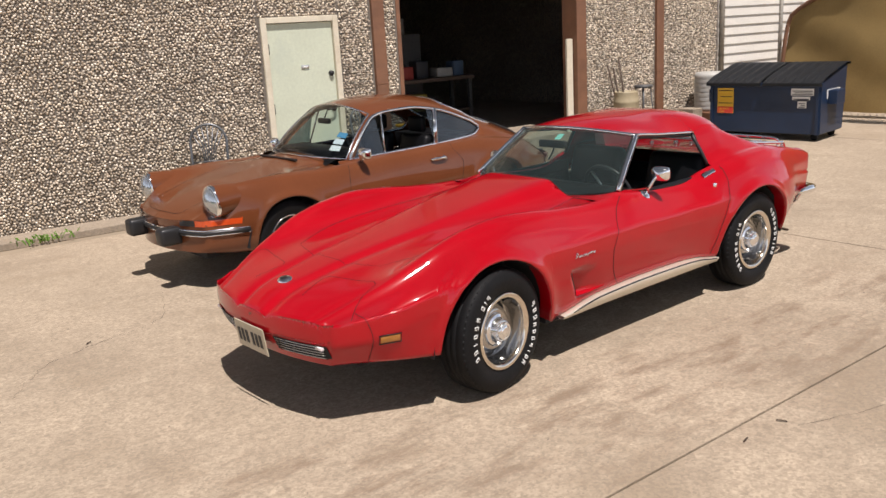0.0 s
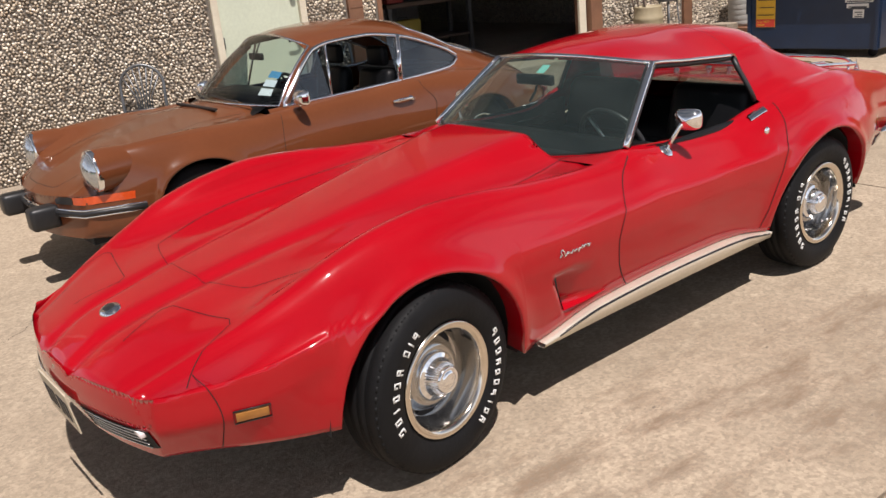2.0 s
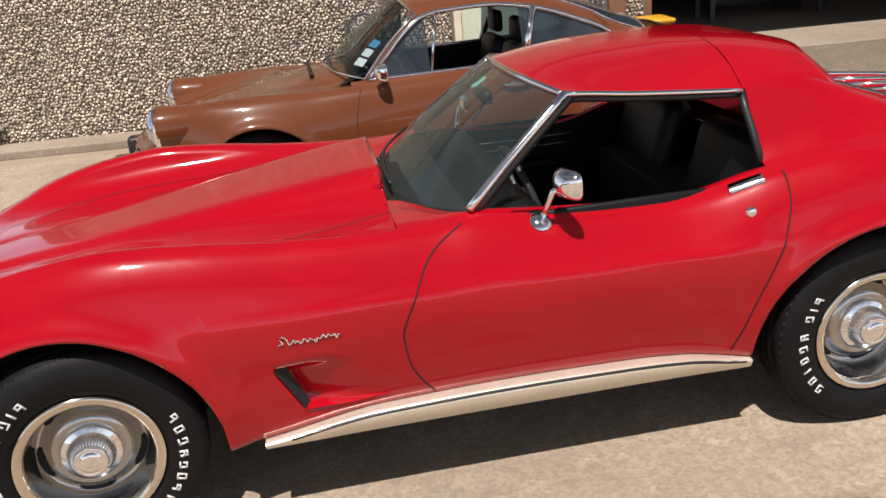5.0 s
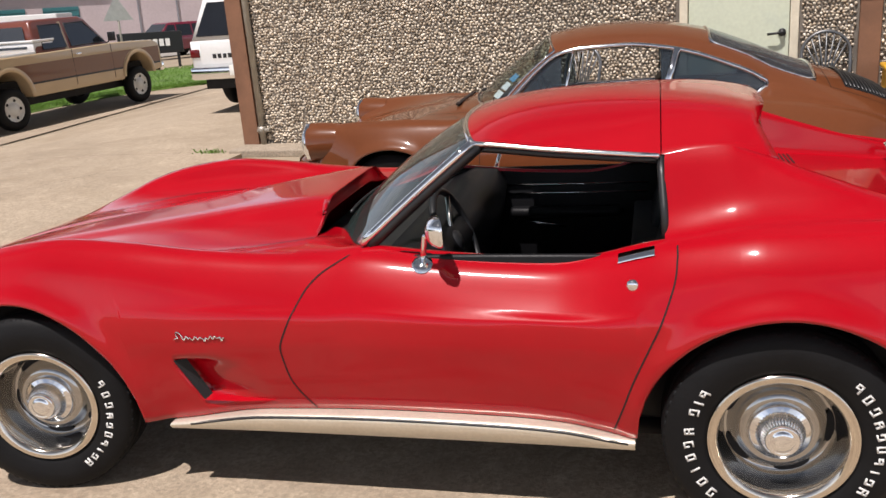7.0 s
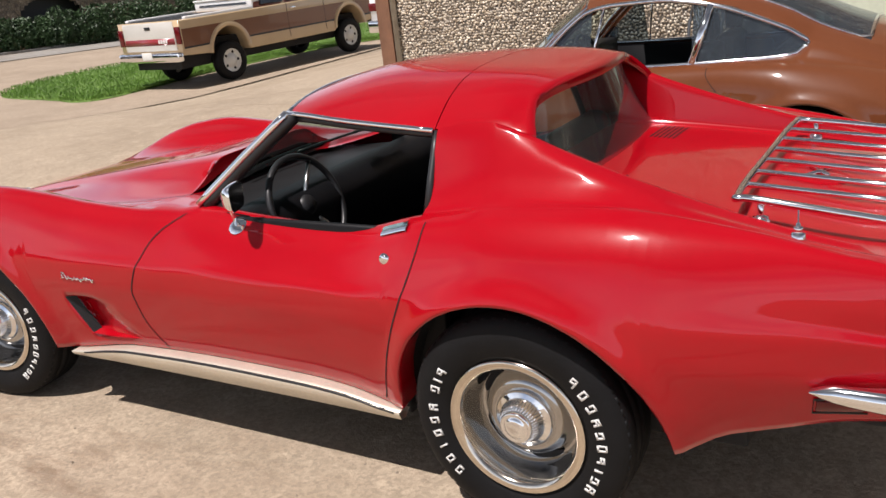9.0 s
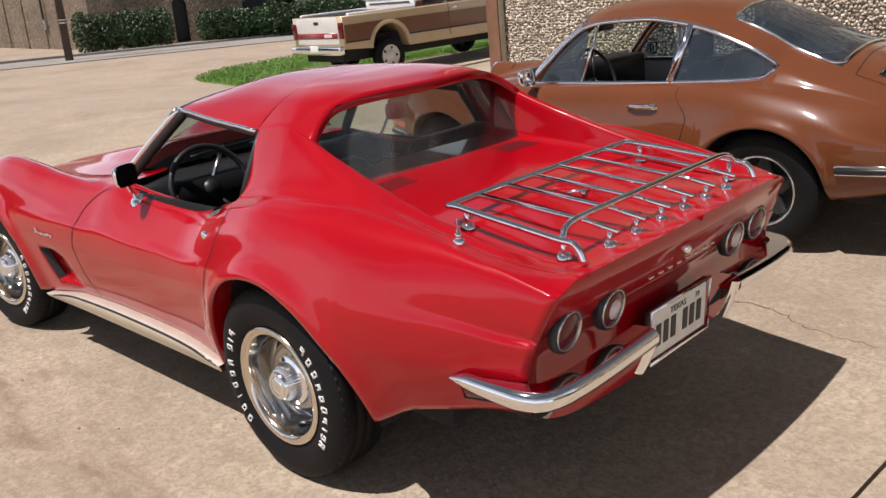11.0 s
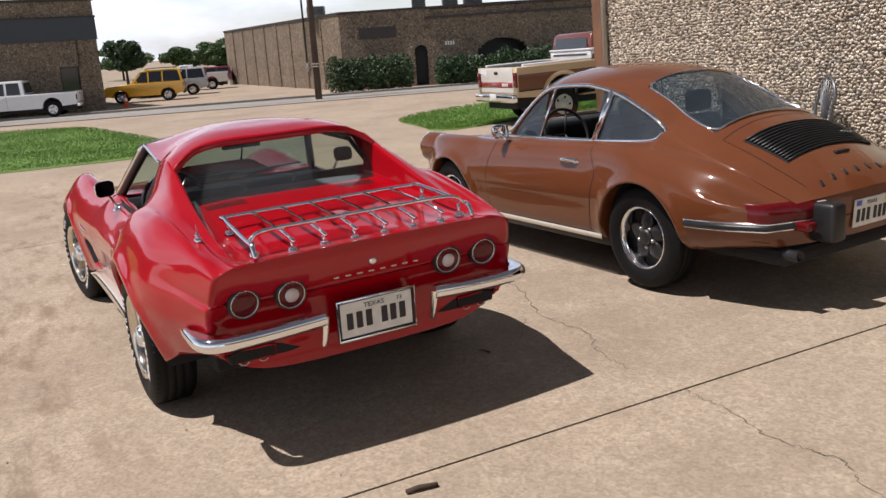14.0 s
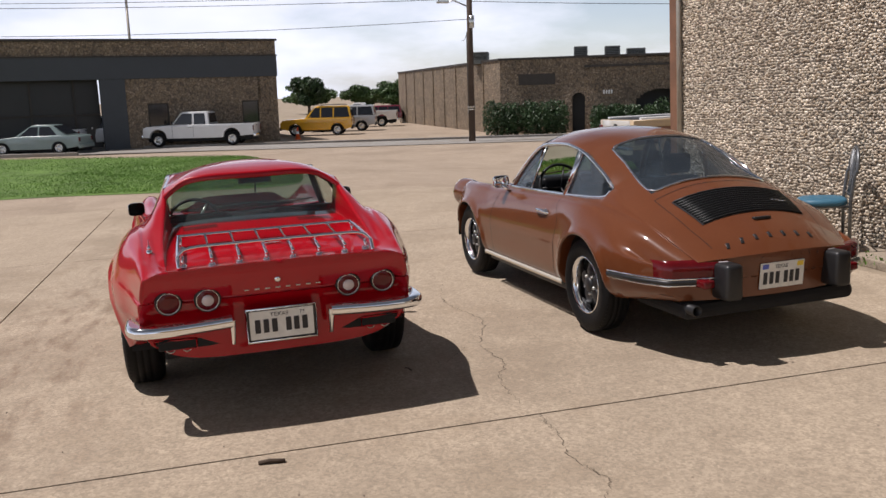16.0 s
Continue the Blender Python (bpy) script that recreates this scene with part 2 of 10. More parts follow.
def sheet(bm, rows, close=False):
    """Quads between rows of points of one length."""
    vs = [[bm.verts.new(p) for p in row] for row in rows]
    for a, b in zip(vs, vs[1:]):
        for i in range(len(a) - 1):
            q = (a[i], a[i + 1], b[i + 1], b[i])
            if len({tuple(round(c, 5) for c in v.co) for v in q}) > 2:
                bm.faces.new(q)
    return vs


def face_out(bm, centre):
    """Turns the faces of an open sheet away from a centre."""
    bm.normal_update()
    c = Vector(centre)
    for f in bm.faces:
        if f.normal.dot(f.calc_center_median() - c) < 0:
            f.normal_flip()
    return bm


def bm_new():
    return bmesh.new()


def smooth_keys(keys):
    """A smooth curve through (x, value, value, ...) rows: a function of x that gives the values."""
    xs = np.array([k[0] for k in keys], float)
    ys = np.array([k[1:] for k in keys], float)
    h = np.diff(xs)[:, None]
    d = np.diff(ys, axis=0) / h
    s = np.zeros_like(ys)
    s[0], s[-1] = d[0], d[-1]
    for i in range(1, len(xs) - 1):
        a, b = d[i - 1], d[i]
        w1, w2 = 2 * h[i] + h[i - 1], h[i] + 2 * h[i - 1]
        ok = a * b > 0
        safe_a, safe_b = np.where(ok, a, 1.0), np.where(ok, b, 1.0)
        s[i] = np.where(ok, (w1 + w2) / (w1 / safe_a + w2 / safe_b), 0.0)

    def value(x):
        x = min(max(x, xs[0]), xs[-1])
        i = min(int(np.searchsorted(xs, x, side="right")) - 1, len(xs) - 2)
        hh = xs[i + 1] - xs[i]
        t = (x - xs[i]) / hh
        return ((2 * t**3 - 3 * t**2 + 1) * ys[i] + (t**3 - 2 * t**2 + t) * hh * s[i] + (3 * t**2 - 2 * t**3) * ys[i + 1] + (t**3 - t**2) * hh * s[i + 1])

    return value


def spline(pts, per=4):
    """Catmull-Rom through 2D or 3D points, with per steps a piece."""
    p = [np.array(q, float) for q in pts]
    p = [2 * p[0] - p[1]] + p + [2 * p[-1] - p[-2]]
    out = []
    for i in range(1, len(p) - 2):
        for k in range(per):
            t = k / per
            a, b, c, d = p[i - 1], p[i], p[i + 1], p[i + 2]
            out.append(0.5 * (2 * b + (c - a) * t + (2 * a - 5 * b + 4 * c - d) * t * t + (3 * b - a - 3 * c + d) * t**3))
    return out + [p[-2]]


def resample(pts, n):
    pts = [np.array(p, float) for p in pts]
    s = np.r_[0, np.cumsum([np.linalg.norm(b - a) for a, b in zip(pts, pts[1:])])]
    arr = np.array(pts)
    return [np.array([np.interp(u, s, arr[:, k]) for k in range(arr.shape[1])]) for u in np.linspace(0, s[-1], n)]


def step(a, b, x):
    t = min(max((x - a) / (b - a), 0.0), 1.0)
    return t * t * (3 - 2 * t)


def finish_shell(bm, weld=0.0006):
    bmesh.ops.remove_doubles(bm, verts=bm.verts, dist=weld)
    bmesh.ops.recalc_face_normals(bm, faces=bm.faces)
    bm.normal_update()


def split_shell(bm, choose, names, parent):
    """Cuts a shell into parts by choose(centre) -> key, and keeps the whole shell's normals on every part. names: key -> (name, material, label)."""
    bm.verts.index_update()
    groups = {}
    for f in bm.faces:
        groups.setdefault(choose(f.calc_center_median()), []).append(f)
    made = {}
    for key, faces in groups.items():
        name, material, label = names[key]
        at, verts, normals, polys = {}, [], [], []
        for f in faces:
            row = []
            for v in f.verts:
                if v.index not in at:
                    at[v.index] = len(verts)
                    verts.append(tuple(v.co))
                    normals.append(tuple(v.normal))
                row.append(at[v.index])
            polys.append(row)
        me = bpy.data.meshes.new(name)
        me.from_pydata(verts, [], polys)
        me.materials.append(material)
        me.shade_smooth()
        me.normals_split_custom_set_from_vertices(normals)
        ob = new(name, me)
        ob.parent = parent
        if label:
            ob["label"] = label
        made[key] = ob
    return made


def seam(tree, pts, width, way, lift=0.0015, sub=10, flip=False):
    """A bmesh ribbon along points dropped along way onto a shell: the shadow line of a shut gap."""
    bm = bm_new()
    dense = spline(pts, sub) if len(pts) > 2 else [np.array(pts[0]) + (np.array(pts[1]) - np.array(pts[0])) * k / sub for k in range(sub + 1)]
    way = Vector(way)
    hits = []
    for p in dense:
        loc, nor, _, _ = tree.ray_cast(Vector(p) - way * 1.0, way, 2.0)
        if loc:
            if nor.dot(way) > 0:
                nor = -nor
            hits.append((loc, nor))
    prev = None
    for i, (p, nrm) in enumerate(hits):
        a, b = hits[max(i - 1, 0)][0], hits[min(i + 1, len(hits) - 1)][0]
        d = (b - a)
        if d.length < 1e-6:
            continue
        s = nrm.cross(d.normalized()).normalized() * width / 2
        cur = (bm.verts.new(p + s + nrm * lift), bm.verts.new(p - s + nrm * lift))
        if prev and (p - hits[i - 1][0]).length < 0.15:
            bm.faces.new((prev[0], cur[0], cur[1], prev[1]))
        prev = cur
    return bm


def ribbon_text_bars(bm, n, length, height, depth, skew=0.2, gap=0.35):
    """n upright bars in a row, standing for writing; along x, up z, proud along -y."""
    w = length / n
    for i in range(n):
        h = height * (0.72 if i % 3 else 1.0)
        vs = box(bm, i * w, -depth, 0, i * w + w * (1 - gap), 0, h)
        for v in vs:
            v.co.x += v.co.z * skew


# ---- the ground ----
def height(x, y):
    """The ground's height in the world: the lot's plane, easing out to the level street."""
    w = step(-27, -11, x)
    dip = -0.34 * step(3, 9, y) * step(-5.5, -9.5, x) * step(-27, -17, x)
    dip -= 0.34 * step(-5, 6, -0.956 * (x + 33.0) + 0.295 * (y - 5.0))      # the far side of the street lies lower
    return dip + 0.0185 * max(min(x, 30), -28) + 0.019 * max(min(y, 22), -14) * w + 0.003 * math.sin(x * 0.31) * math.cos(y * 0.27) * step(9, 14, abs(x))


def concrete_mat(name, col, stain, seed, joints=0.0):
    m = bpy.data.materials.new(name)
    m.use_nodes = True
    n, l = m.node_tree.nodes, m.node_tree.links
    p = n["Principled BSDF"]
    tc, mp = n.new("ShaderNodeTexCoord"), n.new("ShaderNodeMapping")
    mp.inputs["Location"].default_value = (seed * 3.1, seed * 1.7, 0)
    l.new(tc.outputs["Object"], mp.inputs["Vector"])

    def noise_tex(scale, detail=6, rough=0.6, squash=None):
        t = n.new("ShaderNodeTexNoise")
        t.inputs["Scale"].default_value, t.inputs["Detail"].default_value, t.inputs["Roughness"].default_value = scale, detail, rough
        if squash:
            sq = n.new("ShaderNodeMapping")
            sq.inputs["Scale"].default_value = squash
            l.new(mp.outputs[0], sq.inputs["Vector"])
            l.new(sq.outputs[0], t.inputs["Vector"])
        else:
            l.new(mp.outputs[0], t.inputs["Vector"])
        return t.outputs["Fac"]

    def ramp(fac, a, b, lo=0.0, hi=1.0):
        r = n.new("ShaderNodeMapRange")
        r.inputs["From Min"].default_value, r.inputs["From Max"].default_value = a, b
        r.inputs["To Min"].default_value, r.inputs["To Max"].default_value = lo, hi
        l.new(fac, r.inputs["Value"])
        return r.outputs[0]

    def mix(fac, a, b):
        k = n.new("ShaderNodeMix")
        k.data_type = "RGBA"
        l.new(fac, k.inputs[0])
        for s, v in ((6, a), (7, b)):
            if isinstance(v, tuple):
                k.inputs[s].default_value = (*v, 1)
            else:
                l.new(v, k.inputs[s])
        return k.outputs[2]

    base = mix(ramp(noise_tex(0.7), 0.3, 0.7), tuple(c * 0.88 for c in col), tuple(c * 1.10 for c in col))
    base = mix(ramp(noise_tex(5.0), 0.35, 0.75, 0, 0.5), base, tuple(c * 0.74 for c in col))
    base = mix(ramp(noise_tex(0.45, 9, 0.7), 0.48, 0.62, 0, 0.62), base, (0.265, 0.205, 0.145))
    base = mix(ramp(noise_tex(24, 8, 0.8), 0.48, 0.62, 0, 0.55), base, tuple(c * 0.52 for c in col))
    base = mix(ramp(noise_tex(9, 7, 0.75), 0.54, 0.68, 0, 0.40), base, tuple(min(c * 1.34, 0.8) for c in col))
    base = mix(ramp(noise_tex(1.0, 9, 0.74), 0.52, 0.64, 0, 0.62), base, stain)
    base = mix(ramp(noise_tex(2.3, 8, 0.75, (0.5, 2.4, 1)), 0.64, 0.73, 0, 0.6), base, tuple(c * 0.45 for c in stain))
    if joints:
        sx = n.new("ShaderNodeSeparateXYZ")
        l.new(tc.outputs["Object"], sx.inputs[0])
        off = n.new("ShaderNodeMath")
        off.operation = "MULTIPLY_ADD"
        off.inputs[1].default_value, off.inputs[2].default_value = 0.14, 1.36
        l.new(sx.outputs["X"], off.inputs[0])
        dist = n.new("ShaderNodeMath")
        l.new(sx.outputs["Y"], dist.inputs[0])
        l.new(off.outputs[0], dist.inputs[1])
        ab = n.new("ShaderNodeMath")
        ab.operation = "ABSOLUTE"
        l.new(dist.outputs[0], ab.inputs[0])
        zone = ramp(ab.outputs[0], 0.15, 0.95, 1, 0)
        spots = ramp(noise_tex(3.2, 8, 0.72, (0.55, 1.6, 1)), 0.49, 0.64, 0, 0.72)
        both = n.new("ShaderNodeMath")
        both.operation = "MULTIPLY"
        l.new(zone, both.inputs[0])
        l.new(spots, both.inputs[1])
        base = mix(both.outputs[0], base, (0.165, 0.105, 0.066))
    grains = n.new("ShaderNodeTexVoronoi")
    grains.inputs["Scale"].default_value = 75
    l.new(mp.outputs[0], grains.inputs["Vector"])
    sepv = n.new("ShaderNodeSeparateColor")
    l.new(grains.outputs["Color"], sepv.inputs[0])
    base = mix(ramp(sepv.outputs[0], 0.2, 1.0, 0, 0.60), base, tuple(c * 0.50 for c in col))
    l.new(base, p.inputs["Base Color"])
    p.inputs["Roughness"].default_value = 0.88
    p.inputs["Specular IOR Level"].default_value = 0.25
    bn = n.new("ShaderNodeBump")
    bn.inputs["Strength"].default_value, bn.inputs["Distance"].default_value = 0.6, 0.008
    l.new(noise_tex(70, 5, 0.7), bn.inputs["Height"])
    l.new(bn.outputs[0], p.inputs["Normal"])
    return m


CONCRETE = concrete_mat("lot_concrete", (0.465, 0.375, 0.275), (0.32, 0.25, 0.175), 1, 1.0)
DRIVE = concrete_mat("driveway_concrete", (0.44, 0.35, 0.26), (0.33, 0.26, 0.19), 2)
ROADWAY = concrete_mat("street_concrete", (0.36, 0.34, 0.31), (0.24, 0.23, 0.21), 3)
APRON = concrete_mat("apron_concrete", (0.41, 0.34, 0.26), (0.30, 0.25, 0.19), 4)
JOINT = mat("joint_filler", (0.11, 0.085, 0.06), 0.95, var=0.3, scale=12, bump=0.4, bscale=50)
SOIL = mat("sandy_soil", (0.30, 0.24, 0.17), 0.95, var=0.2, scale=0.4, bump=0.3, bscale=20)
TURF = mat("lawn_soil", (0.095, 0.170, 0.026), 0.9, var=0.35, scale=1.2, fine=0.3, bump=0.5, bscale=60)
BLADE = mat("grass_blade", (0.12, 0.235, 0.030), 0.55, var=0.35, scale=3.0, fine=0.2)


def drape(name, outline_rows, material, lift, label, category, kind="structure", sub=1):
    """A sheet over the ground. outline_rows: rows of (x, y) in the world."""
    bm = bm_new()
    sheet(bm, [[(x, y, height(x, y) + lift) for x, y in row] for row in outline_rows])
    bmesh.ops.recalc_face_normals(bm, faces=bm.faces)
    for f in bm.faces:
        if f.normal.z < 0:
            f.normal_flip()
    return tagged(part(name, bm, material), label, category, kind=kind)


def quad_rows(a, b, c, d, nu, nv):
    """Rows of points over the quadrilateral a b (near edge) d c (far edge)."""
    rows = []
    for j in range(nv + 1):
        v = j / nv
        rows.append([tuple((np.array(a) * (1 - u) + np.array(b) * u) * (1 - v) + (np.array(d) * (1 - u) + np.array(c) * u) * v) for u in [i / nu for i in range(nu + 1)]])
    return rows


near = [-30 + 1.5 * i for i in range(35)]
far_x = [-900, -400, -200, -120, -80, -60, -52, -48, -45, -42, -40, -38, -36, -34, -32] + near + [30, 60, 140, 400, 900]
far_y = [-900, -400, -160, -80, -45, -30] + [-24 + 1.6 * i for i in range(34)] + [40, 60, 100, 200, 420, 900]
drape("ground", [[(x, y) for x in far_x] for y in far_y], SOIL, -0.045, "sandy bare ground round the lot and street", "ground")

# the driveway between lot and street, and the street itself (runs past, a little askew to the cars)
DRV = [(-30.5, -16), (-30.5, 17), (-9.0, 17), (-9.0, -16)]
drape("driveway", [[(-9.6 - 24.4 * i / 20, -14 + 36 * j / 24) for j in range(25)] for i in range(21)], DRIVE, -0.012, "wide tan concrete driveway apron", "driveway")
STREET_DIR = np.array((0.295, 0.956))
STREET_AWAY = np.array((-0.956, 0.295))


def street(along, away):
    """A place by metres along the street and metres out from the near kerb."""
    p = np.array((-33.0, 5.0)) + STREET_DIR * along + STREET_AWAY * away
    return float(p[0]), float(p[1])


drape("road", [[street(-90 + 6 * i, 0.25 + 7.0 * j / 5) for i in range(31)] for j in range(6)], ROADWAY, 0.015, "worn grey concrete two-lane street", "road")
drape("pavement", [[street(-90 + 6 * i, 7.7 + 26.0 * j / 4) for i in range(31)] for j in range(5)], DRIVE, 0.03, "pale concrete forecourt across the street", "pavement")


def kerb(name, pts, w=0.16, h=0.12, label="low concrete kerb with a worn edge"):
    bm = bm_new()
    rows = []
    for i, (x, y) in enumerate(pts):
        a, b = np.array(pts[max(i - 1, 0)]), np.array(pts[min(i + 1, len(pts) - 1)])
        d = (b - a) / np.linalg.norm(b - a)
        s = np.array((-d[1], d[0])) * w / 2
        z = height(x, y)
        rows.append([(x - s[0], y - s[1], z - 0.05), (x - s[0], y - s[1], z + h - 0.02), (x - s[0] * 0.8, y - s[1] * 0.8, z + h), (x + s[0] * 0.8, y + s[1] * 0.8, z + h), (x + s[0], y + s[1], z + h - 0.02), (x + s[0], y + s[1], z - 0.05)])
    sheet(bm, rows)
    bmesh.ops.recalc_face_normals(bm, faces=bm.faces)
    return tagged(part(name, bm, ROADWAY, smooth=False), label, "kerb", kind="structure")


kerb("kerb", [street(-90 + 5 * i, 0.05) for i in range(17)])
kerb("kerb", [street(-0.5 + 5 * i, 7.55) for i in range(-18, 19)])


def lawn(name, ring, label, n, blade=0.09, seed=1):
    """A lawn inside a ring of (x, y) corners, with a soft outline, and its blades."""
    ring = [np.array(p) for p in spline(ring + [ring[0]], 5)]
    c = sum(ring[:-1]) / (len(ring) - 1)
    bm = bm_new()
    steps = 10
    sheet(bm, [[(*(c + (p - c) * (k / steps)), height(*(c + (p - c) * (k / steps))) + 0.035 - 0.04 * (k == steps)) for p in ring] for k in range(1, steps + 1)])
    bmesh.ops.remove_doubles(bm, verts=bm.verts, dist=0.001)
    bm.faces.new([v for v in bm.verts][:0] or [bm.verts.new((*(c + (p - c) * 0.1), height(*c) + 0.0351)) for p in ring[:-1]])
    bmesh.ops.recalc_face_normals(bm, faces=bm.faces)
    for f in bm.faces:
        if f.normal.z < 0:
            f.normal_flip()
    turf = tagged(part(name, bm, TURF), label, "lawn", kind="structure")
    rnd = random.Random(seed)
    verts, faces = [], []
    k = len(ring) - 1
    for _ in range(n):
        i, r, f = rnd.randrange(k), math.sqrt(rnd.random()) * 1.01, rnd.random()
        q = c + (ring[i] * (1 - f) + ring[i + 1] * f - c) * r
        z = height(*q) + 0.03
        a, hgt, w = rnd.uniform(0, 6.3), blade * rnd.uniform(0.5, 1.3), 0.012
        dx, dy, lx, ly = math.cos(a) * w, math.sin(a) * w, rnd.uniform(-0.5, 0.5) * hgt, rnd.uniform(-0.5, 0.5) * hgt
        b = len(verts)
        verts += [(q[0] - dx, q[1] - dy, z), (q[0] + dx, q[1] + dy, z), (q[0] + lx, q[1] + ly, z + hgt)]
        faces.append((b, b + 1, b + 2))
    me = bpy.data.meshes.new("grass")
    me.from_pydata(verts, [], faces)
    me.materials.append(BLADE)
    tagged(new("grass", me), "short bright green mown grass blades", "grass", kind="stuff")
    return turf


lawn("lawn", [(-14.6, -11.0), (-13.9, -3.9), (-12.6, -0.7), (-12.0, 1.7), (-13.4, 2.3), (-16.5, 2.6), (-20.0, 2.5), (-25.0, 2.3), (-27.5, 1.4), (-30.0, -2.5), (-33.5, -9.0), (-36.0, -16.0), (-24.0, -15.0)], "mown green lawn beside the driveway and street", 60000, 0.032, 3)
lawn("lawn", [(-13.6, 8.5), (-12.0, 8.3), (-12.2, 12.0), (-11.4, 15.5), (-9.2, 17.5), (-7.0, 19.0), (-7.0, 23.0), (-14.0, 23.5), (-18.5, 18.0), (-19.0, 12.5), (-17.0, 9.6)], "bright green lawn strip under the parked pickup", 45000, 0.055, 5)


# ---- the building with pebbled walls ----
WALL = LOT @ pose(0, 5.73, 0, 0, 0, -5.43)        # u along the wall, v into the building
UP = WALL.inverted() @ Matrix.Translation(WALL.translation) @ WALL.to_3x3().to_4x4()


def pebble_mat(name, scale, light, dark, rel=0.9):
    m = bpy.data.materials.new(name)
    m.use_nodes = True
    n, l = m.node_tree.nodes, m.node_tree.links
    p = n["Principled BSDF"]
    tc = n.new("ShaderNodeTexCoord")
    warp, add = n.new("ShaderNodeTexNoise"), n.new("ShaderNodeMix")
    warp.inputs["Scale"].default_value = scale * 0.7
    add.data_type, add.blend_type = "RGBA", "LINEAR_LIGHT"
    add.inputs[0].default_value = 0.018
    l.new(tc.outputs["Object"], warp.inputs["Vector"])
    l.new(tc.outputs["Object"], add.inputs[6])
    l.new(warp.outputs["Color"], add.inputs[7])
    cells, edge = n.new("ShaderNodeTexVoronoi"), n.new("ShaderNodeTexVoronoi")
    edge.feature = "DISTANCE_TO_EDGE"
    for v in (cells, edge):
        v.inputs["Scale"].default_value = scale
        l.new(add.outputs[2], v.inputs["Vector"])
    sep, ramp = n.new("ShaderNodeSeparateColor"), n.new("ShaderNodeValToRGB")
    l.new(cells.outputs["Color"], sep.inputs[0])
    l.new(sep.outputs[0], ramp.inputs["Fac"])
    e = ramp.color_ramp.elements
    e[0].position, e[0].color, e[1].position, e[1].color = 0.0, (*[c * 0.42 for c in light], 1), 1.0, (*[min(c * 1.28, 0.9) for c in light], 1)
    x = e.new(0.35)
    x.color = (*light, 1)
    x = e.new(0.7)
    x.color = (light[0] * 0.82, light[1] * 0.76, light[2] * 0.66, 1)
    gap, mx = n.new("ShaderNodeMapRange"), n.new("ShaderNodeMix")
    gap.inputs["From Min"].default_value, gap.inputs["From Max"].default_value = 0.02, 0.12
    l.new(edge.outputs["Distance"], gap.inputs["Value"])
    mx.data_type = "RGBA"
    mx.inputs[6].default_value = (*dark, 1)
    l.new(gap.outputs[0], mx.inputs[0])
    l.new(ramp.outputs["Color"], mx.inputs[7])
    big, bm_, bmul = n.new("ShaderNodeTexNoise"), n.new("ShaderNodeMapRange"), n.new("ShaderNodeVectorMath")
    big.inputs["Scale"].default_value, big.inputs["Detail"].default_value = 0.9, 6
    bm_.inputs["From Min"].default_value, bm_.inputs["From Max"].default_value = 0.3, 0.7
    bm_.inputs["To Min"].default_value, bm_.inputs["To Max"].default_value = 0.78, 1.12
    bmul.operation = "SCALE"
    l.new(tc.outputs["Object"], big.inputs["Vector"])
    l.new(big.outputs["Fac"], bm_.inputs["Value"])
    l.new(mx.outputs[2], bmul.inputs[0])
    l.new(bm_.outputs[0], bmul.inputs["Scale"])
    l.new(bmul.outputs[0], p.inputs["Base Color"])
    p.inputs["Roughness"].default_value = 0.75
    hgt, bump = n.new("ShaderNodeMapRange"), n.new("ShaderNodeBump")
    hgt.inputs["From Max"].default_value = 0.35
    hgt.interpolation_type = "SMOOTHERSTEP"
    l.new(edge.outputs["Distance"], hgt.inputs["Value"])
    lift = n.new("ShaderNodeMath")
    lift.operation = "MULTIPLY"
    off = n.new("ShaderNodeMapRange")
    off.inputs["To Min"].default_value, off.inputs["To Max"].default_value = 0.4, 1.0
    l.new(sep.outputs[1], off.inputs["Value"])
    l.new(hgt.outputs[0], lift.inputs[0])
    l.new(off.outputs[0], lift.inputs[1])
    bump.inputs["Strength"].default_value, bump.inputs["Distance"].default_value = rel, 0.03
    l.new(lift.outputs[0], bump.inputs["Height"])
    l.new(bump.outputs[0], p.inputs["Normal"])
    return m


PEBBLE = pebble_mat("pebbled_wall", 40, (0.56, 0.50, 0.41), (0.13, 0.105, 0.08), 1.0)
FAR_PEBBLE = pebble_mat("far_pebbled_wall", 9, (0.30, 0.235, 0.165), (0.09, 0.065, 0.045), 0.8)
MORTAR = mat("wall_mortar", (0.165, 0.143, 0.118), 0.95, var=0.2, scale=3, bump=0.3, bscale=120)
RUST_POST = mat("brown_steel_post", (0.20, 0.095, 0.052), 0.6, var=0.2, scale=4, bump=0.05, dirt=(0.10, 0.05, 0.03), dirt_amt=0.5)
DOOR_PAINT = mat("pale_green_door", (0.56, 0.60, 0.47), 0.55, var=0.06, scale=2.2, dirt=(0.38, 0.44, 0.40), dirt_amt=0.75, bump=0.02)
FRAME_PAINT = mat("cream_door_frame", (0.66, 0.60, 0.47), 0.6, var=0.08, scale=5, dirt=(0.40, 0.31, 0.20), dirt_amt=0.4)
GALV = mat("galvanised_pipe", (0.36, 0.33, 0.28), 0.5, 0.6, var=0.15, scale=10)
# near-black colour puts the unlit workshop's shade into its walls and roof slab
INSIDE = mat("workshop_shade", (0.035, 0.032, 0.029), 0.9, var=0.3, scale=1.5)
SIDING = mat("white_siding", (0.62, 0.59, 0.53), 0.6, var=0.06, scale=2, dirt=(0.38, 0.35, 0.30), dirt_amt=0.35)
TARP = mat("ochre_tarp", (0.30, 0.205, 0.075), 0.8, var=0.12, scale=2.5, bump=0.12, bscale=26)


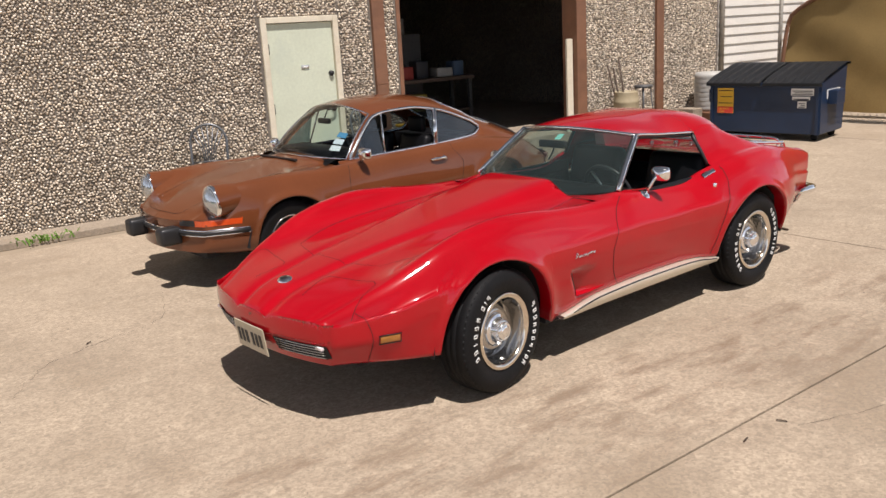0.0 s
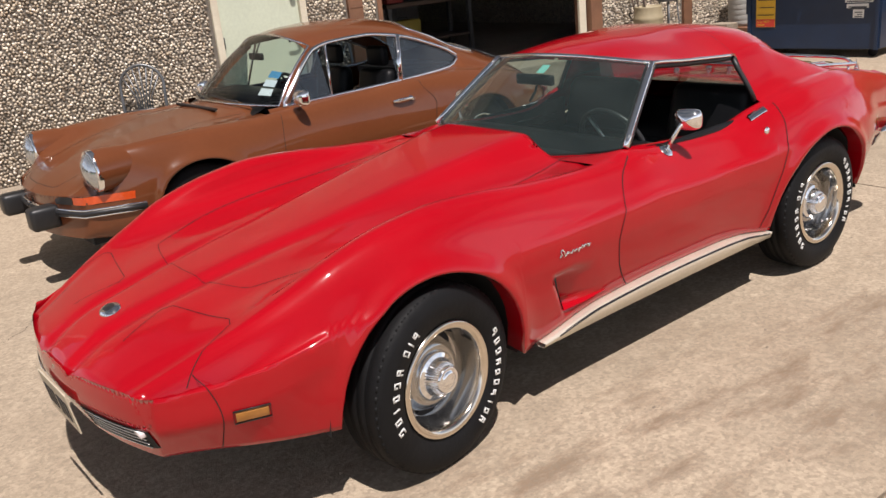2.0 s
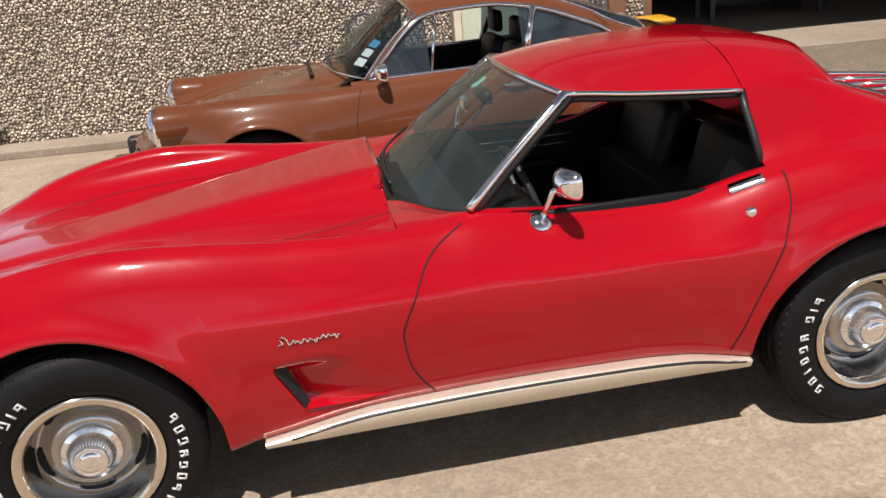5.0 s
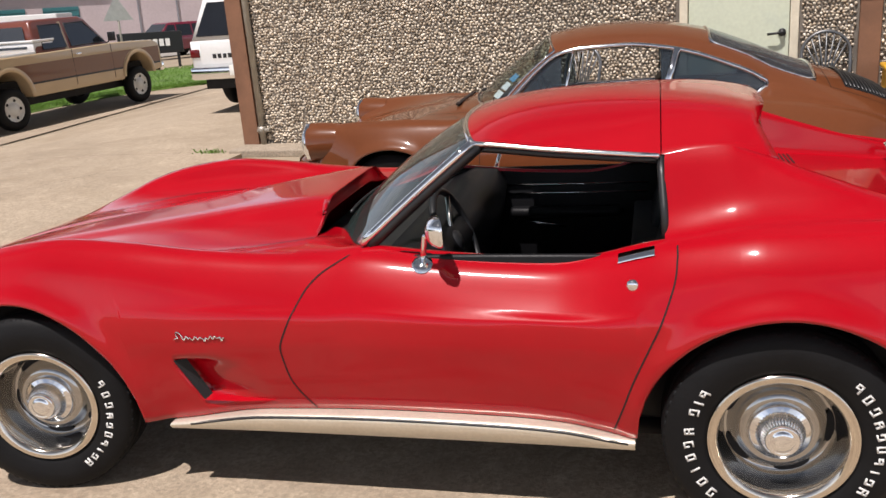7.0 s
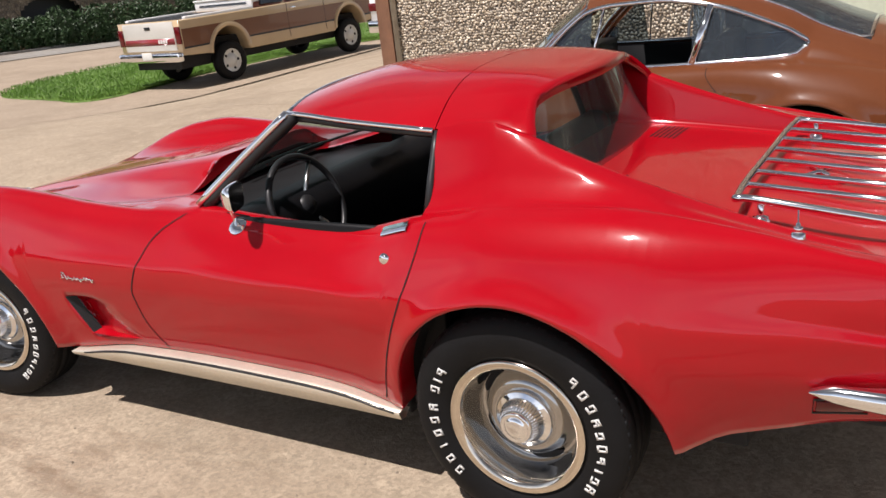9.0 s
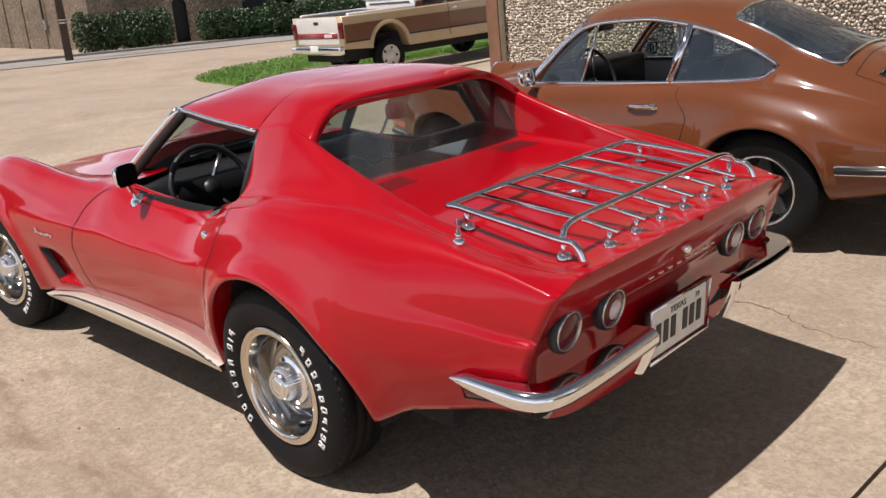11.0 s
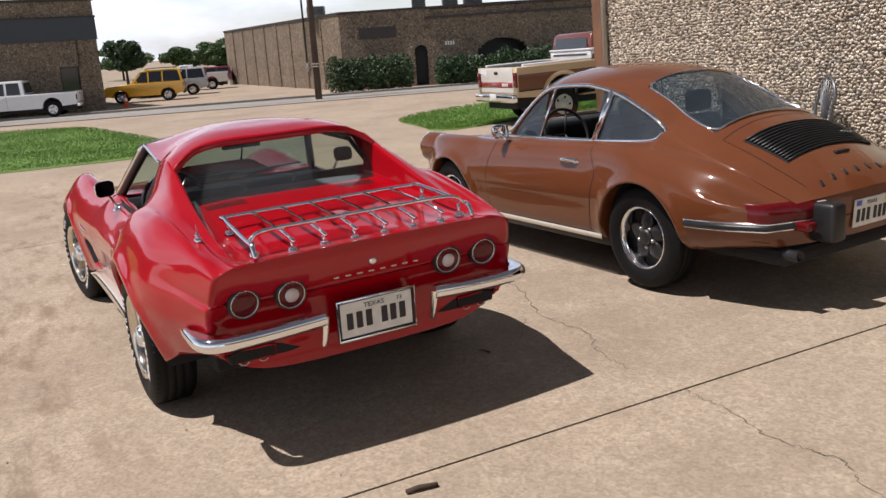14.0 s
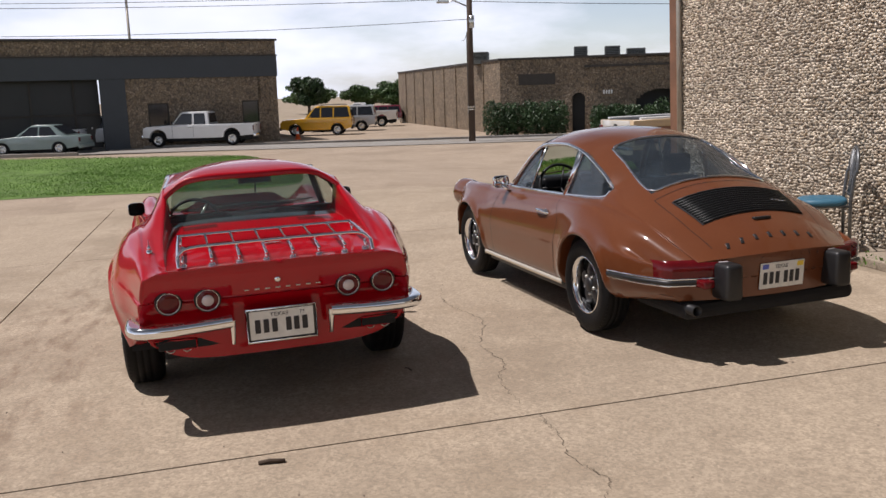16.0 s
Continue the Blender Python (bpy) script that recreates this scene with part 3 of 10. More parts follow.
def wall_block(name, spans, label):
    """One wall from boxes given in wall metres: (u0, v0, z0, u1, v1, z1)."""
    bm = bm_new()
    for s in spans:
        box(bm, *s)
    return tagged(part(name, bm, MORTAR if name == "wall_south" else PEBBLE, smooth=False, m=WALL), label, "wall", kind="structure")


H_WALL = 4.4
wall_block("wall_south", [(-3.72, 0, -0.4, 1.13, 0.25, H_WALL), (1.13, 0, 2.13, 2.16, 0.25, H_WALL), (2.16, 0, -0.4, 3.08, 0.25, H_WALL), (3.08, 0, 3.4, 6.32, 0.25, H_WALL), (6.32, 0, -0.4, 9.72, 0.25, H_WALL)],
           "building wall of exposed beige river pebbles")
wall_block("wall_west", [(-3.72, 0.25, -0.6, -3.47, 11.0, H_WALL)], "side wall of the pebbled building")
wall_block("wall_east", [(9.47, 0.25, -0.4, 9.72, 11.0, H_WALL)], "side wall of the pebbled building")
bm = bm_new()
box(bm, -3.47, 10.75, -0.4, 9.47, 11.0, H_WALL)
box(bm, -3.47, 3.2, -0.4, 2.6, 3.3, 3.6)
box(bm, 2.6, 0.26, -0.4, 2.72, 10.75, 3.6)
tagged(part("wall_north", bm, INSIDE, smooth=False, m=WALL), "inner walls of the workshop, near-black in colour for the shade", "wall", kind="structure")
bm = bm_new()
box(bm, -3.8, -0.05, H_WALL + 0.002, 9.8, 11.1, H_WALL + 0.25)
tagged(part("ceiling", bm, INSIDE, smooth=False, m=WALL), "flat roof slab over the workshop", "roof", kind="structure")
bm = bm_new()
box(bm, 2.75, 0.02, -0.2, 9.45, 10.7, 0.20)
tagged(part("floor", bm, APRON, smooth=False, m=WALL), "dusty concrete workshop floor", "floor", kind="structure")



def pebble_stones():
    """Rounded river pebbles set shoulder to shoulder in the wall's face."""
    rng = np.random.default_rng(11)
    cell = 0.0330
    blocks = [(-3.52, -0.05, 1.10, 3.45), (1.10, 2.14, 2.19, 3.45), (2.19, -0.05, 2.66, 3.45), (2.86, -0.05, 3.05, 3.45), (6.52, 0.0, 8.08, 2.6), (8.27, 0.0, 9.70, 2.4)]
    us, zs = [], []
    for u0, z0, u1, z1 in blocks:
        nu, nz = int((u1 - u0) / cell), int((z1 - z0) / (cell * 0.9))
        gu, gz = np.meshgrid(np.arange(nu), np.arange(nz), indexing="ij")
        us.append((u0 + (gu + 0.5 + 0.5 * (gz % 2) + rng.uniform(-0.36, 0.36, gu.shape)) * (u1 - u0 - cell) / nu).ravel())
        zs.append((z0 + (gz + 0.5 + rng.uniform(-0.36, 0.36, gu.shape)) * (z1 - z0) / nz).ravel())
    u, z = np.concatenate(us), np.concatenate(zs)
    n = len(u)
    long_, short = cell * rng.uniform(0.40, 0.60, n), cell * rng.uniform(0.31, 0.45, n)
    proud, turn = rng.uniform(0.011, 0.026, n), rng.uniform(0, math.pi, n)
    lean_u, lean_z = rng.uniform(-0.25, 0.25, n), rng.uniform(-0.25, 0.25, n)
    verts = np.zeros((n, 13, 3))
    for ring, (k, h) in enumerate(((1.0, -0.15), (0.80, 0.72))):
        for j in range(6):
            th = math.pi * 2 * j / 6 + ring * 0.2
            rad = k * rng.uniform(0.86, 1.12, n)
            a, b = long_ * rad * math.cos(th), short * rad * math.sin(th)
            du, dz = a * np.cos(turn) - b * np.sin(turn), a * np.sin(turn) + b * np.cos(turn)
            verts[:, ring * 6 + j] = np.stack((u + du, -proud * h - (lean_u * du + lean_z * dz) * (ring == 1), z + dz), 1)
    verts[:, 12] = np.stack((u, -proud, z), 1)
    quads = [[j, (j + 1) % 6, 6 + (j + 1) % 6, 6 + j] for j in range(6)]
    tris = [[6 + j, 6 + (j + 1) % 6, 12] for j in range(6)]
    base = (np.arange(n) * 13)[:, None, None]
    q, t = (base + np.array(quads)).reshape(-1), (base + np.array(tris)).reshape(-1)
    me = bpy.data.meshes.new("pebbles")
    me.vertices.add(n * 13)
    me.vertices.foreach_set("co", verts.reshape(-1))
    me.loops.add(len(q) + len(t))
    me.loops.foreach_set("vertex_index", np.concatenate((q, t)).astype(np.int32))
    me.polygons.add(n * 12)
    starts = np.concatenate((np.arange(n * 6) * 4, n * 24 + np.arange(n * 6) * 3)).astype(np.int32)
    me.polygons.foreach_set("loop_start", starts)
    me.update(calc_edges=True)
    me.validate()
    me.shade_smooth()
    m = mat("river_pebble", (0.60, 0.55, 0.48), 0.7, var=0.14, scale=1.1, fine=0.14, bump=0.1, bscale=220)
    nt, lk = m.node_tree.nodes, m.node_tree.links
    geo, ramp, mul = nt.new("ShaderNodeNewGeometry"), nt.new("ShaderNodeValToRGB"), nt.new("ShaderNodeVectorMath")
    e = ramp.color_ramp.elements
    e[0].color, e[1].color = (0.30, 0.26, 0.22, 1), (1.55, 1.50, 1.44, 1)
    for pos, col in ((0.2, (0.62, 0.55, 0.47)), (0.45, (0.95, 0.92, 0.86)), (0.65, (0.80, 0.70, 0.58)), (0.85, (1.25, 1.20, 1.10))):
        e.new(pos).color = (*col, 1)
    mul.operation = "MULTIPLY"
    target = nt["Principled BSDF"].inputs["Base Color"]
    before = target.links[0].from_socket
    lk.new(geo.outputs["Random Per Island"], ramp.inputs["Fac"])
    lk.new(before, mul.inputs[0])
    lk.new(ramp.outputs["Color"], mul.inputs[1])
    lk.new(mul.outputs[0], target)
    me.materials.append(m)
    ob = tagged(new("pebbles", me), "rounded beige and grey river pebbles set in the wall", "pebbles", kind="stuff")
    ob.matrix_world = WALL


pebble_stones()

# ramped apron before the opening
bm = bm_new()
sheet(bm, [[(u, v, z) for u in (2.95, 4.0, 5.5, 7.0, 8.5, 9.3)] for v, z in ((-1.5, -0.01), (-1.45, 0.03), (-0.8, 0.12), (-0.02, 0.205))])
for f in bm.faces:
    if f.normal.z < 0:
        f.normal_flip()
bmesh.ops.solidify(bm, geom=bm.faces[:], thickness=0.25)
tagged(part("apron", bm, APRON, smooth=False, m=WALL), "sloped concrete ramp before the workshop opening", "ramp", kind="structure")


def post(u0, u1, label="rusty brown steel post on the pebbled wall", z0=-0.1, out=0.05, seamz=None):
    bm = bm_new()
    box(bm, u0, -out, z0, u1, 0.04, H_WALL - 0.02, 0.006)
    if seamz:
        box(bm, u0 - 0.004, -out - 0.004, seamz - 0.006, u1 + 0.004, 0.03, seamz + 0.006)
    return tagged(part("post", bm, RUST_POST, smooth=False, m=WALL), label, "post", "wall posts", "structure")


post(-3.76, -3.56, "brown steel post at the building corner", -0.4, 0.06)
post(2.67, 2.85, seamz=1.23)
post(8.09, 8.26, seamz=1.0, z0=0.1)
bm = bm_new()
box(bm, 6.30, -0.03, 0.1, 6.50, 0.30, 3.5, 0.006)
box(bm, 3.06, -0.012, 0.1, 3.12, 0.27, 3.45, 0.006)
box(bm, 3.12, -0.012, 3.33, 6.30, 0.27, 3.45, 0.006)
tagged(part("door_frame", bm, RUST_POST, smooth=False, m=WALL), "brown steel frame of the workshop opening", "door frame", kind="structure")
bm = bm_new()
box(bm, 6.16, 0.05, 0.2, 6.28, 0.09, 1.62, 0.004)
tagged(part("trim", bm, FRAME_PAINT, smooth=False, m=WALL), "pale board standing inside the opening", "board", kind="structure")

# conduit at the corner
bm = bm_new()
cyl(bm, (-3.50, -0.055, -0.1), (-3.50, -0.055, H_WALL), 0.035, 12)
cyl(bm, (-3.50, -0.055, 0.16), (-3.50, -0.055, 0.24), 0.048, 12)
box(bm, -3.56, -0.075, 0.18, -3.40, -0.0, 0.215, 0.004)
tagged(part("downpipe", bm, GALV, m=WALL), "weathered grey metal pipe clamped to the corner", "pipe", kind="structure")

# the steel door
door = thing("door_1", "closed pale green steel door, paint worn, in a cream frame", "door", WALL, kind="structure")
bm = bm_new()
for b in ((1.12, -0.035, 0.0, 1.195, 0.12, 2.13), (2.095, -0.035, 0.0, 2.17, 0.12, 2.13), (1.195, -0.035, 2.06, 2.095, 0.12, 2.13)):
    box(bm, *b, 0.006)
part("frame", bm, FRAME_PAINT, door, "cream painted steel frame", smooth=False)
bm = bm_new()
box(bm, 1.20, 0.005, 0.02, 2.09, 0.05, 2.055, 0.004)
part("leaf", bm, DOOR_PAINT, door, smooth=False)
bm = bm_new()
lathe(bm, [(0.0, -0.03), (0.03, -0.028), (0.034, -0.012), (0.034, 0.006)], 20, pose(2.03, 0, 1.42))
part("deadbolt", bm, BLACK_TRIM, door, "dark deadbolt")
bm = bm_new()
lathe(bm, [(0.0, -0.045), (0.022, -0.045), (0.024, -0.012), (0.036, -0.010), (0.036, 0.006)], 20, pose(2.03, 0, 0.98))
tube(bm, [(2.03, -0.05, 0.98), (1.98, -0.058, 0.978), (1.90, -0.055, 0.972)], 0.011, 8)
part("handle", bm, BLACK_TRIM, door, "black lever handle")
for zz in (1.76, 1.04, 0.3):
    bm = bm_new()
    cyl(bm, (1.205, -0.004, zz - 0.06), (1.205, -0.004, zz + 0.06), 0.011, 10)
    part("hinge", bm, BLACK_TRIM, door)
bm = bm_new()
box(bm, 1.62, -0.006, 1.50, 1.73, 0.006, 1.545, 0.003)
part("sign_plate", bm, STEEL, door, "small metal plate")
bm = bm_new()
box(bm, 1.645, -0.012, 1.512, 1.705, -0.004, 1.532, 0.003)
part("plate_bar", bm, WHITE, door)

# white siding, fence and tarp beyond the building's end
bm = bm_new()
for i in range(24):
    z = i * 0.165
    vs = box(bm, 9.76, 0.10, z, 13.6, 0.20, z + 0.163)
    for v in vs:
        if v.co.z > z + 0.1 and v.co.y < 0.15:
            v.co.y += 0.028
tagged(part("wall_siding", bm, SIDING, smooth=False, m=WALL), "white lapped siding wall", "wall", kind="structure")
bm = bm_new()
cyl(bm, (9.80, -0.02, 0), (9.80, -0.02, H_WALL), 0.05, 14)
tagged(part("downpipe", bm, GALV, m=WALL), "grey round downpipe at the wall's end", "pipe", kind="structure")


# ---- the red sports car ----
def wheel_arch(x, centres, half, z0, rise):
    """The height of the wheel openings' edge at x, or None."""
    for c in centres:
        if abs(x - c) < half:
            return z0 + rise * math.sqrt(max(1 - ((x - c) / half) ** 2, 0.0))
    return None


def stations(a, b, stepx, centres=(), half=0.0, extra=()):
    xs = set(np.round(np.arange(a, b + 1e-6, stepx), 4)) | {a, b} | set(extra)
    for c in centres:
        for k in range(0, 19):
            th = math.pi * k / 18
            xs.add(round(c - half * math.cos(th), 4))
        xs |= {round(c - half - 0.004, 4), round(c + half + 0.004, 4)}
    xs = sorted(x for x in xs if a <= x <= b)
    out = [xs[0]]
    for x in xs[1:]:
        if x - out[-1] > 0.003:
            out.append(x)
    return out


def cut_below(curve, zb, n):
    """The part of a side curve above zb, with n points."""
    keep = [curve[0]]
    for p, q in zip(curve, curve[1:]):
        if q[1] < zb:
            f = (p[1] - zb) / max(p[1] - q[1], 1e-6)
            keep.append(np.array(p) + (np.array(q) - np.array(p)) * min(max(f, 0), 1))
            break
        keep.append(q)
    return resample(keep, n)


def red_car():
    car = thing("sports_car", "glossy red 1970s fastback sports car with chrome bumpers", "car", LOT @ pose(0, 0.022, 0))
    HALF, ARCH_Z, ARCH_RISE = 0.415, 0.30, 0.425
    C_FRONT, C_REAR = -1.258, 1.252
    # crest of the fenders and window sill: y, z; the widest line: y, z; the bottom edge: y, z
    crest = smooth_keys([(-2.27, 0.50, 0.560), (-2.10, 0.57, 0.640), (-1.9, 0.63, 0.715), (-1.72, 0.655, 0.775), (-1.55, 0.675, 0.835), (-1.33, 0.676, 0.890), (-1.1, 0.684, 0.914), (-0.87, 0.682, 0.900), (-0.6, 0.674, 0.870), (-0.3, 0.655, 0.853), (-0.15, 0.640, 0.855), (-0.03, 0.632, 0.866), (0.2, 0.628, 0.846), (0.4, 0.630, 0.832), (0.6, 0.638, 0.825), (0.72, 0.648, 0.840), (0.82, 0.660, 0.868), (0.9, 0.675, 0.890), (1.0, 0.690, 0.908), (1.2, 0.702, 0.940), (1.5, 0.697, 0.945), (1.8, 0.682, 0.905), (2.05, 0.668, 0.852), (2.27, 0.655, 0.795)])
    wide = smooth_keys([(-2.27, 0.60, 0.47), (-2.12, 0.69, 0.49), (-1.9, 0.76, 0.52), (-1.6, 0.80, 0.55), (-1.25, 0.828, 0.575), (-0.9, 0.820, 0.58), (-0.65, 0.810, 0.582), (-0.3, 0.797, 0.582), (0.0, 0.790, 0.582), (0.45, 0.793, 0.582), (0.85, 0.820, 0.585), (1.25, 0.864, 0.59), (1.6, 0.845, 0.59), (1.95, 0.755, 0.58), (2.27, 0.690, 0.565)])
    foot = smooth_keys([(-2.27, 0.53, 0.340), (-2.0, 0.675, 0.330), (-1.7, 0.76, 0.318), (-0.85, 0.77, 0.278), (-0.72, 0.764, 0.290), (-0.38, 0.752, 0.335), (0.05, 0.748, 0.345), (0.43, 0.748, 0.340), (0.61, 0.752, 0.330), (0.83, 0.762, 0.300), (1.64, 0.768, 0.318), (1.8, 0.742, 0.390), (1.95, 0.704, 0.412), (2.1, 0.675, 0.430), (2.27, 0.648, 0.440)])
    middle = smooth_keys([(-2.27, 0.552), (-2.13, 0.635), (-1.9, 0.695), (-1.6, 0.752), (-1.3, 0.800), (-1.0, 0.848), (-0.6, 0.910), (-0.3, 0.948), (-0.26, 0.950)])
    valley = smooth_keys([(-2.27, 0.34, 0.556), (-2.1, 0.38, 0.634), (-1.9, 0.42, 0.685), (-1.6, 0.47, 0.735), (-1.3, 0.50, 0.765), (-0.9, 0.515, 0.795), (-0.5, 0.50, 0.822), (-0.26, 0.47, 0.846)])
    bulge = smooth_keys([(-2.27, 0.10), (-1.9, 0.12), (-1.6, 0.15), (-1.2, 0.19), (-0.7, 0.235), (-0.26, 0.275)])
    deck = smooth_keys([(1.12, 0.925), (1.4, 0.905), (1.75, 0.864), (2.05, 0.822), (2.18, 0.818), (2.27, 0.826)])
    sail = smooth_keys([(0.92, 0.525, 1.122), (1.0, 0.528, 1.134), (1.1, 0.530, 1.142), (1.2, 0.530, 1.115), (1.3, 0.534, 1.075), (1.4, 0.540, 1.038), (1.5, 0.548, 1.002), (1.65, 0.556, 0.950), (1.8, 0.562, 0.905), (1.95, 0.562, 0.865), (2.05, 0.560, 0.845)])
    NS, NT, NH = 30, 9, 16

    def bend(x, y, z):
        """The nose is bowed in plan, and the tail a little; the tail panel leans in below the lip."""
        x2 = x + 0.16 * step(-1.5, -2.27, x) * (abs(y) / 0.7) ** 2.2
        x2 -= 0.035 * step(1.7, 2.27, x) * (abs(y) / 0.7) ** 2 + step(1.78, 2.27, x) * (1 - 0.35 * step(0.60, 0.70, abs(y))) * (0.60 * min(max(0.80 - z, 0), 0.20) + 0.12 * max(0.60 - z, 0))
        x2 += 0.10 * step(-2.0, -2.27, x) * max(z - 0.50, 0) + 0.40 * step(-1.9, -2.27, x) * max(0.46 - z, 0)
        return (x2, y, z)

    def side_curve(x):
        (ky, kz), (wy, wz), (fy, fz) = crest(x), wide(x), foot(x)
        rnd_k = 0.016
        pts = [(ky, kz), (ky + 0.30 * (wy - ky), kz - rnd_k - 0.010), (ky + 0.66 * (wy - ky), kz - 0.095), (wy - 0.012, wz + 0.42 * (kz - wz)), (wy, wz + 0.10), (wy + 0.002, wz + 0.015), (wy - 0.004, wz - 0.03), (wy - 0.45 * (wy - fy), wz - 0.55 * (wz - fz)), (fy, fz)]
        return spline(pts, 6)

    def flare(x, y, z, s):
        for c in (C_FRONT, C_REAR):
            d = math.hypot((x - c) / HALF, (z - ARCH_Z) / ARCH_RISE) - 1
            if abs(x - c) < 0.75:
                y += 0.020 * math.exp(-((d - 0.02) / 0.10) ** 2)
        if -0.70 < x < -0.28 and 0.35 < z < 0.54:      # the cooling gill: a pocket deepest at its front edge
            front, back = -0.688 + 0.50 * (0.524 - z), -0.41 + 0.60 * (0.524 - z)
            t = (x - front) / (back - front)
            if 0 < t < 1:
                y -= 0.062 * (1 - t) ** 1.5 * step(0.0, 0.06, t) * step(0.360, 0.384, z) * (1 - step(0.515, 0.530, z))
        return y

    shell = bm_new()
    tops = {}
    xs = stations(-2.27, 2.27, 0.035, (C_FRONT, C_REAR), HALF, (-0.26, 0.92, 1.12) + tuple(round(-0.70 + 0.010 * k, 4) for k in range(40)))
    for s in (-1, 1):
        rows = []
        for x in xs:
            zb = foot(x)[1]
            a = wheel_arch(x, (C_FRONT, C_REAR), HALF, ARCH_Z, ARCH_RISE)
            pts = cut_below(side_curve(x), max(zb, a or 0), NS)
            row = [bend(x, s * flare(x, p[0], p[1], s), p[1]) for p in pts]
            last = row[-1]
            row.append((last[0], last[1] - s * 0.022, last[2] + 0.004))
            row.append((last[0], last[1] - s * 0.09, last[2] + 0.012))
            rows.append(row)
        sheet(shell, rows)
        # hood half
        rows = []
        for x in [v for v in xs if v <= -0.259]:
            (ky, kz), (vy, vz), mz, by = crest(x), valley(x), middle(x)[0], bulge(x)[0]
            pts = [(0, mz), (by * 0.75, mz - 0.001), (by * 0.96, mz - 0.006), (by + 0.025, mz - 0.020), (by + 0.09, vz + 0.38 * (mz - vz)), (vy * 0.97, vz + 0.004), (0.5 * (vy + ky), vz + 0.42 * (kz - vz)), (ky - 0.05, kz - 0.010), (ky, kz)]
            rows.append([bend(x, s * p[0], p[1]) for p in resample(spline(pts, 5), 30)])
        nose_edge = [(abs(p[1]), p[2]) for p in rows[0]]
        lip = [min(max((p[2] - 0.853) / 0.08, 0.0), 1.0) for p in rows[-1]]
        rows.append([(p[0] - 0.025 * f, p[1], p[2] - 0.002 * f) for p, f in zip(rows[-1], lip)])
        rows.append([(p[0] + 0.004 * f, p[1], p[2] - 0.06 * f) for p, f in zip(rows[-1], lip)])
        sheet(shell, rows)
        # window sill strip beside the cabin
        rows = []
        for x in [v for v in xs if -0.26 <= v <= 0.925]:
            ky, kz = crest(x)
            inner = 0.30 + (ky - 0.035 - 0.30) * step(-0.24, -0.03, x)      # a cowl shelf reaching in under the windscreen's foot
            low = 0.846 + (kz - 0.846) * step(-0.20, -0.04, x)
            rows.append([bend(x, s * (ky + (inner - ky) * u), kz + (low - kz) * step(0, 1, u) + 0.002 * (u > 0) - 0.008 * (u > 0.7)) for u in (0, 0.2, 0.4, 0.6, 0.8, 1.0)])
        sheet(shell, rows)
        # sail panel and rear deck
        rows, rows_in, rows_deck = [], [], []
        for x in [v for v in xs if v >= 0.92]:
            ky, kz = crest(x)
            sy, sz = sail(x)
            merged = step(1.7, 2.04, x)
            mz = deck(max(x, 1.12))[0]
            if merged < 1:
                sz = max(sz, mz + 0.002)
                pts = [(sy, sz), (sy + 0.22 * (ky - sy) + 0.012 * (1 - merged), sz - 0.10 * (sz - kz) - 0.006), (sy + 0.50 * (ky - sy), kz + 0.46 * (sz - kz)), (sy + 0.76 * (ky - sy), kz + 0.10 * (sz - kz) - 0.002), (ky - 0.02, kz + 0.006 * (1 - merged)), (ky, kz)]
            else:
                pts = [(0.556, mz + 0.004), (0.60, 0.5 * (mz + kz) + 0.008), (ky - 0.01, kz + 0.004), (ky, kz)]
                sy, sz = 0.556, mz + 0.004
            line_ = resample(spline(pts, 5), 18)
            if x < 1.42:
                swept = resample(spline([(sy + (ky - sy) * f, kz + (sz - kz) * g) for f, g in ((0, 1), (0.12, 0.86), (0.30, 0.60), (0.52, 0.30), (0.76, 0.09), (0.93, 0.01), (1, 0))], 4), 18)
                near = 1 - step(1.14, 1.42, x)
                line_ = [(p[0] + (q[0] - p[0]) * near, p[1] + (q[1] - p[1]) * near) for p, q in zip(line_, swept)]
            rows.append([bend(x, s * p[0], p[1]) for p in line_])
            if x >= 1.12:
                edge = (0.49 + 0.05 * step(1.1, 2.0, x), mz)
                rows_in.append([bend(x, s * p[0], p[1]) for p in resample([edge, (edge[0] + 0.25 * (sy - edge[0]), mz + 0.3 * (sz - mz)), (sy - 0.012, sz - 0.02 * (sz - mz)), (sy, sz)], 9)])
                rows_deck.append([] if x < 1.10 else [bend(x, s * edge[0] * k / 8, mz + 0.012 * (1 - (k / 8) ** 2)) for k in range(9)])
        sheet(shell, rows)
        sheet(shell, rows_in)
        sheet(shell, [r for r in rows_deck if r])
        tops[s] = rows_deck[-1] + rows_in[-1] + rows[-1]
    # tail panel and nose panel
    for end, zs, top, bottom in ((2.27, 10, 0.826, 0.44), (-2.27, 8, 0.548, 0.335)):
        (ky, kz), (wy, wz), (fy, fz) = crest(end), wide(end), foot(end)
        side = spline([(ky, kz), (ky + 0.5 * (wy - ky), kz - 0.06), (wy - 0.004, wz + 0.06), (wy, wz), (fy, fz)], 5)
        side = resample(side_curve(end), NS)
        mid_top = (deck(end)[0] + 0.012) if end > 0 else middle(end)[0]
        if end > 0:
            order = sorted((abs(q[1]), q[2]) for q in tops[1])
        else:
            order = nose_edge
        edge_y, edge_z = [q[0] for q in order], [q[1] for q in order]
        across = [k / 30 for k in range(-30, 31)]
        if end < 0:
            half = sorted({round(min(y / ky, 1.0), 5) for y in edge_y if y > 0.003})
            across = [-u for u in half[::-1]] + [0.0] + half
        rows = []
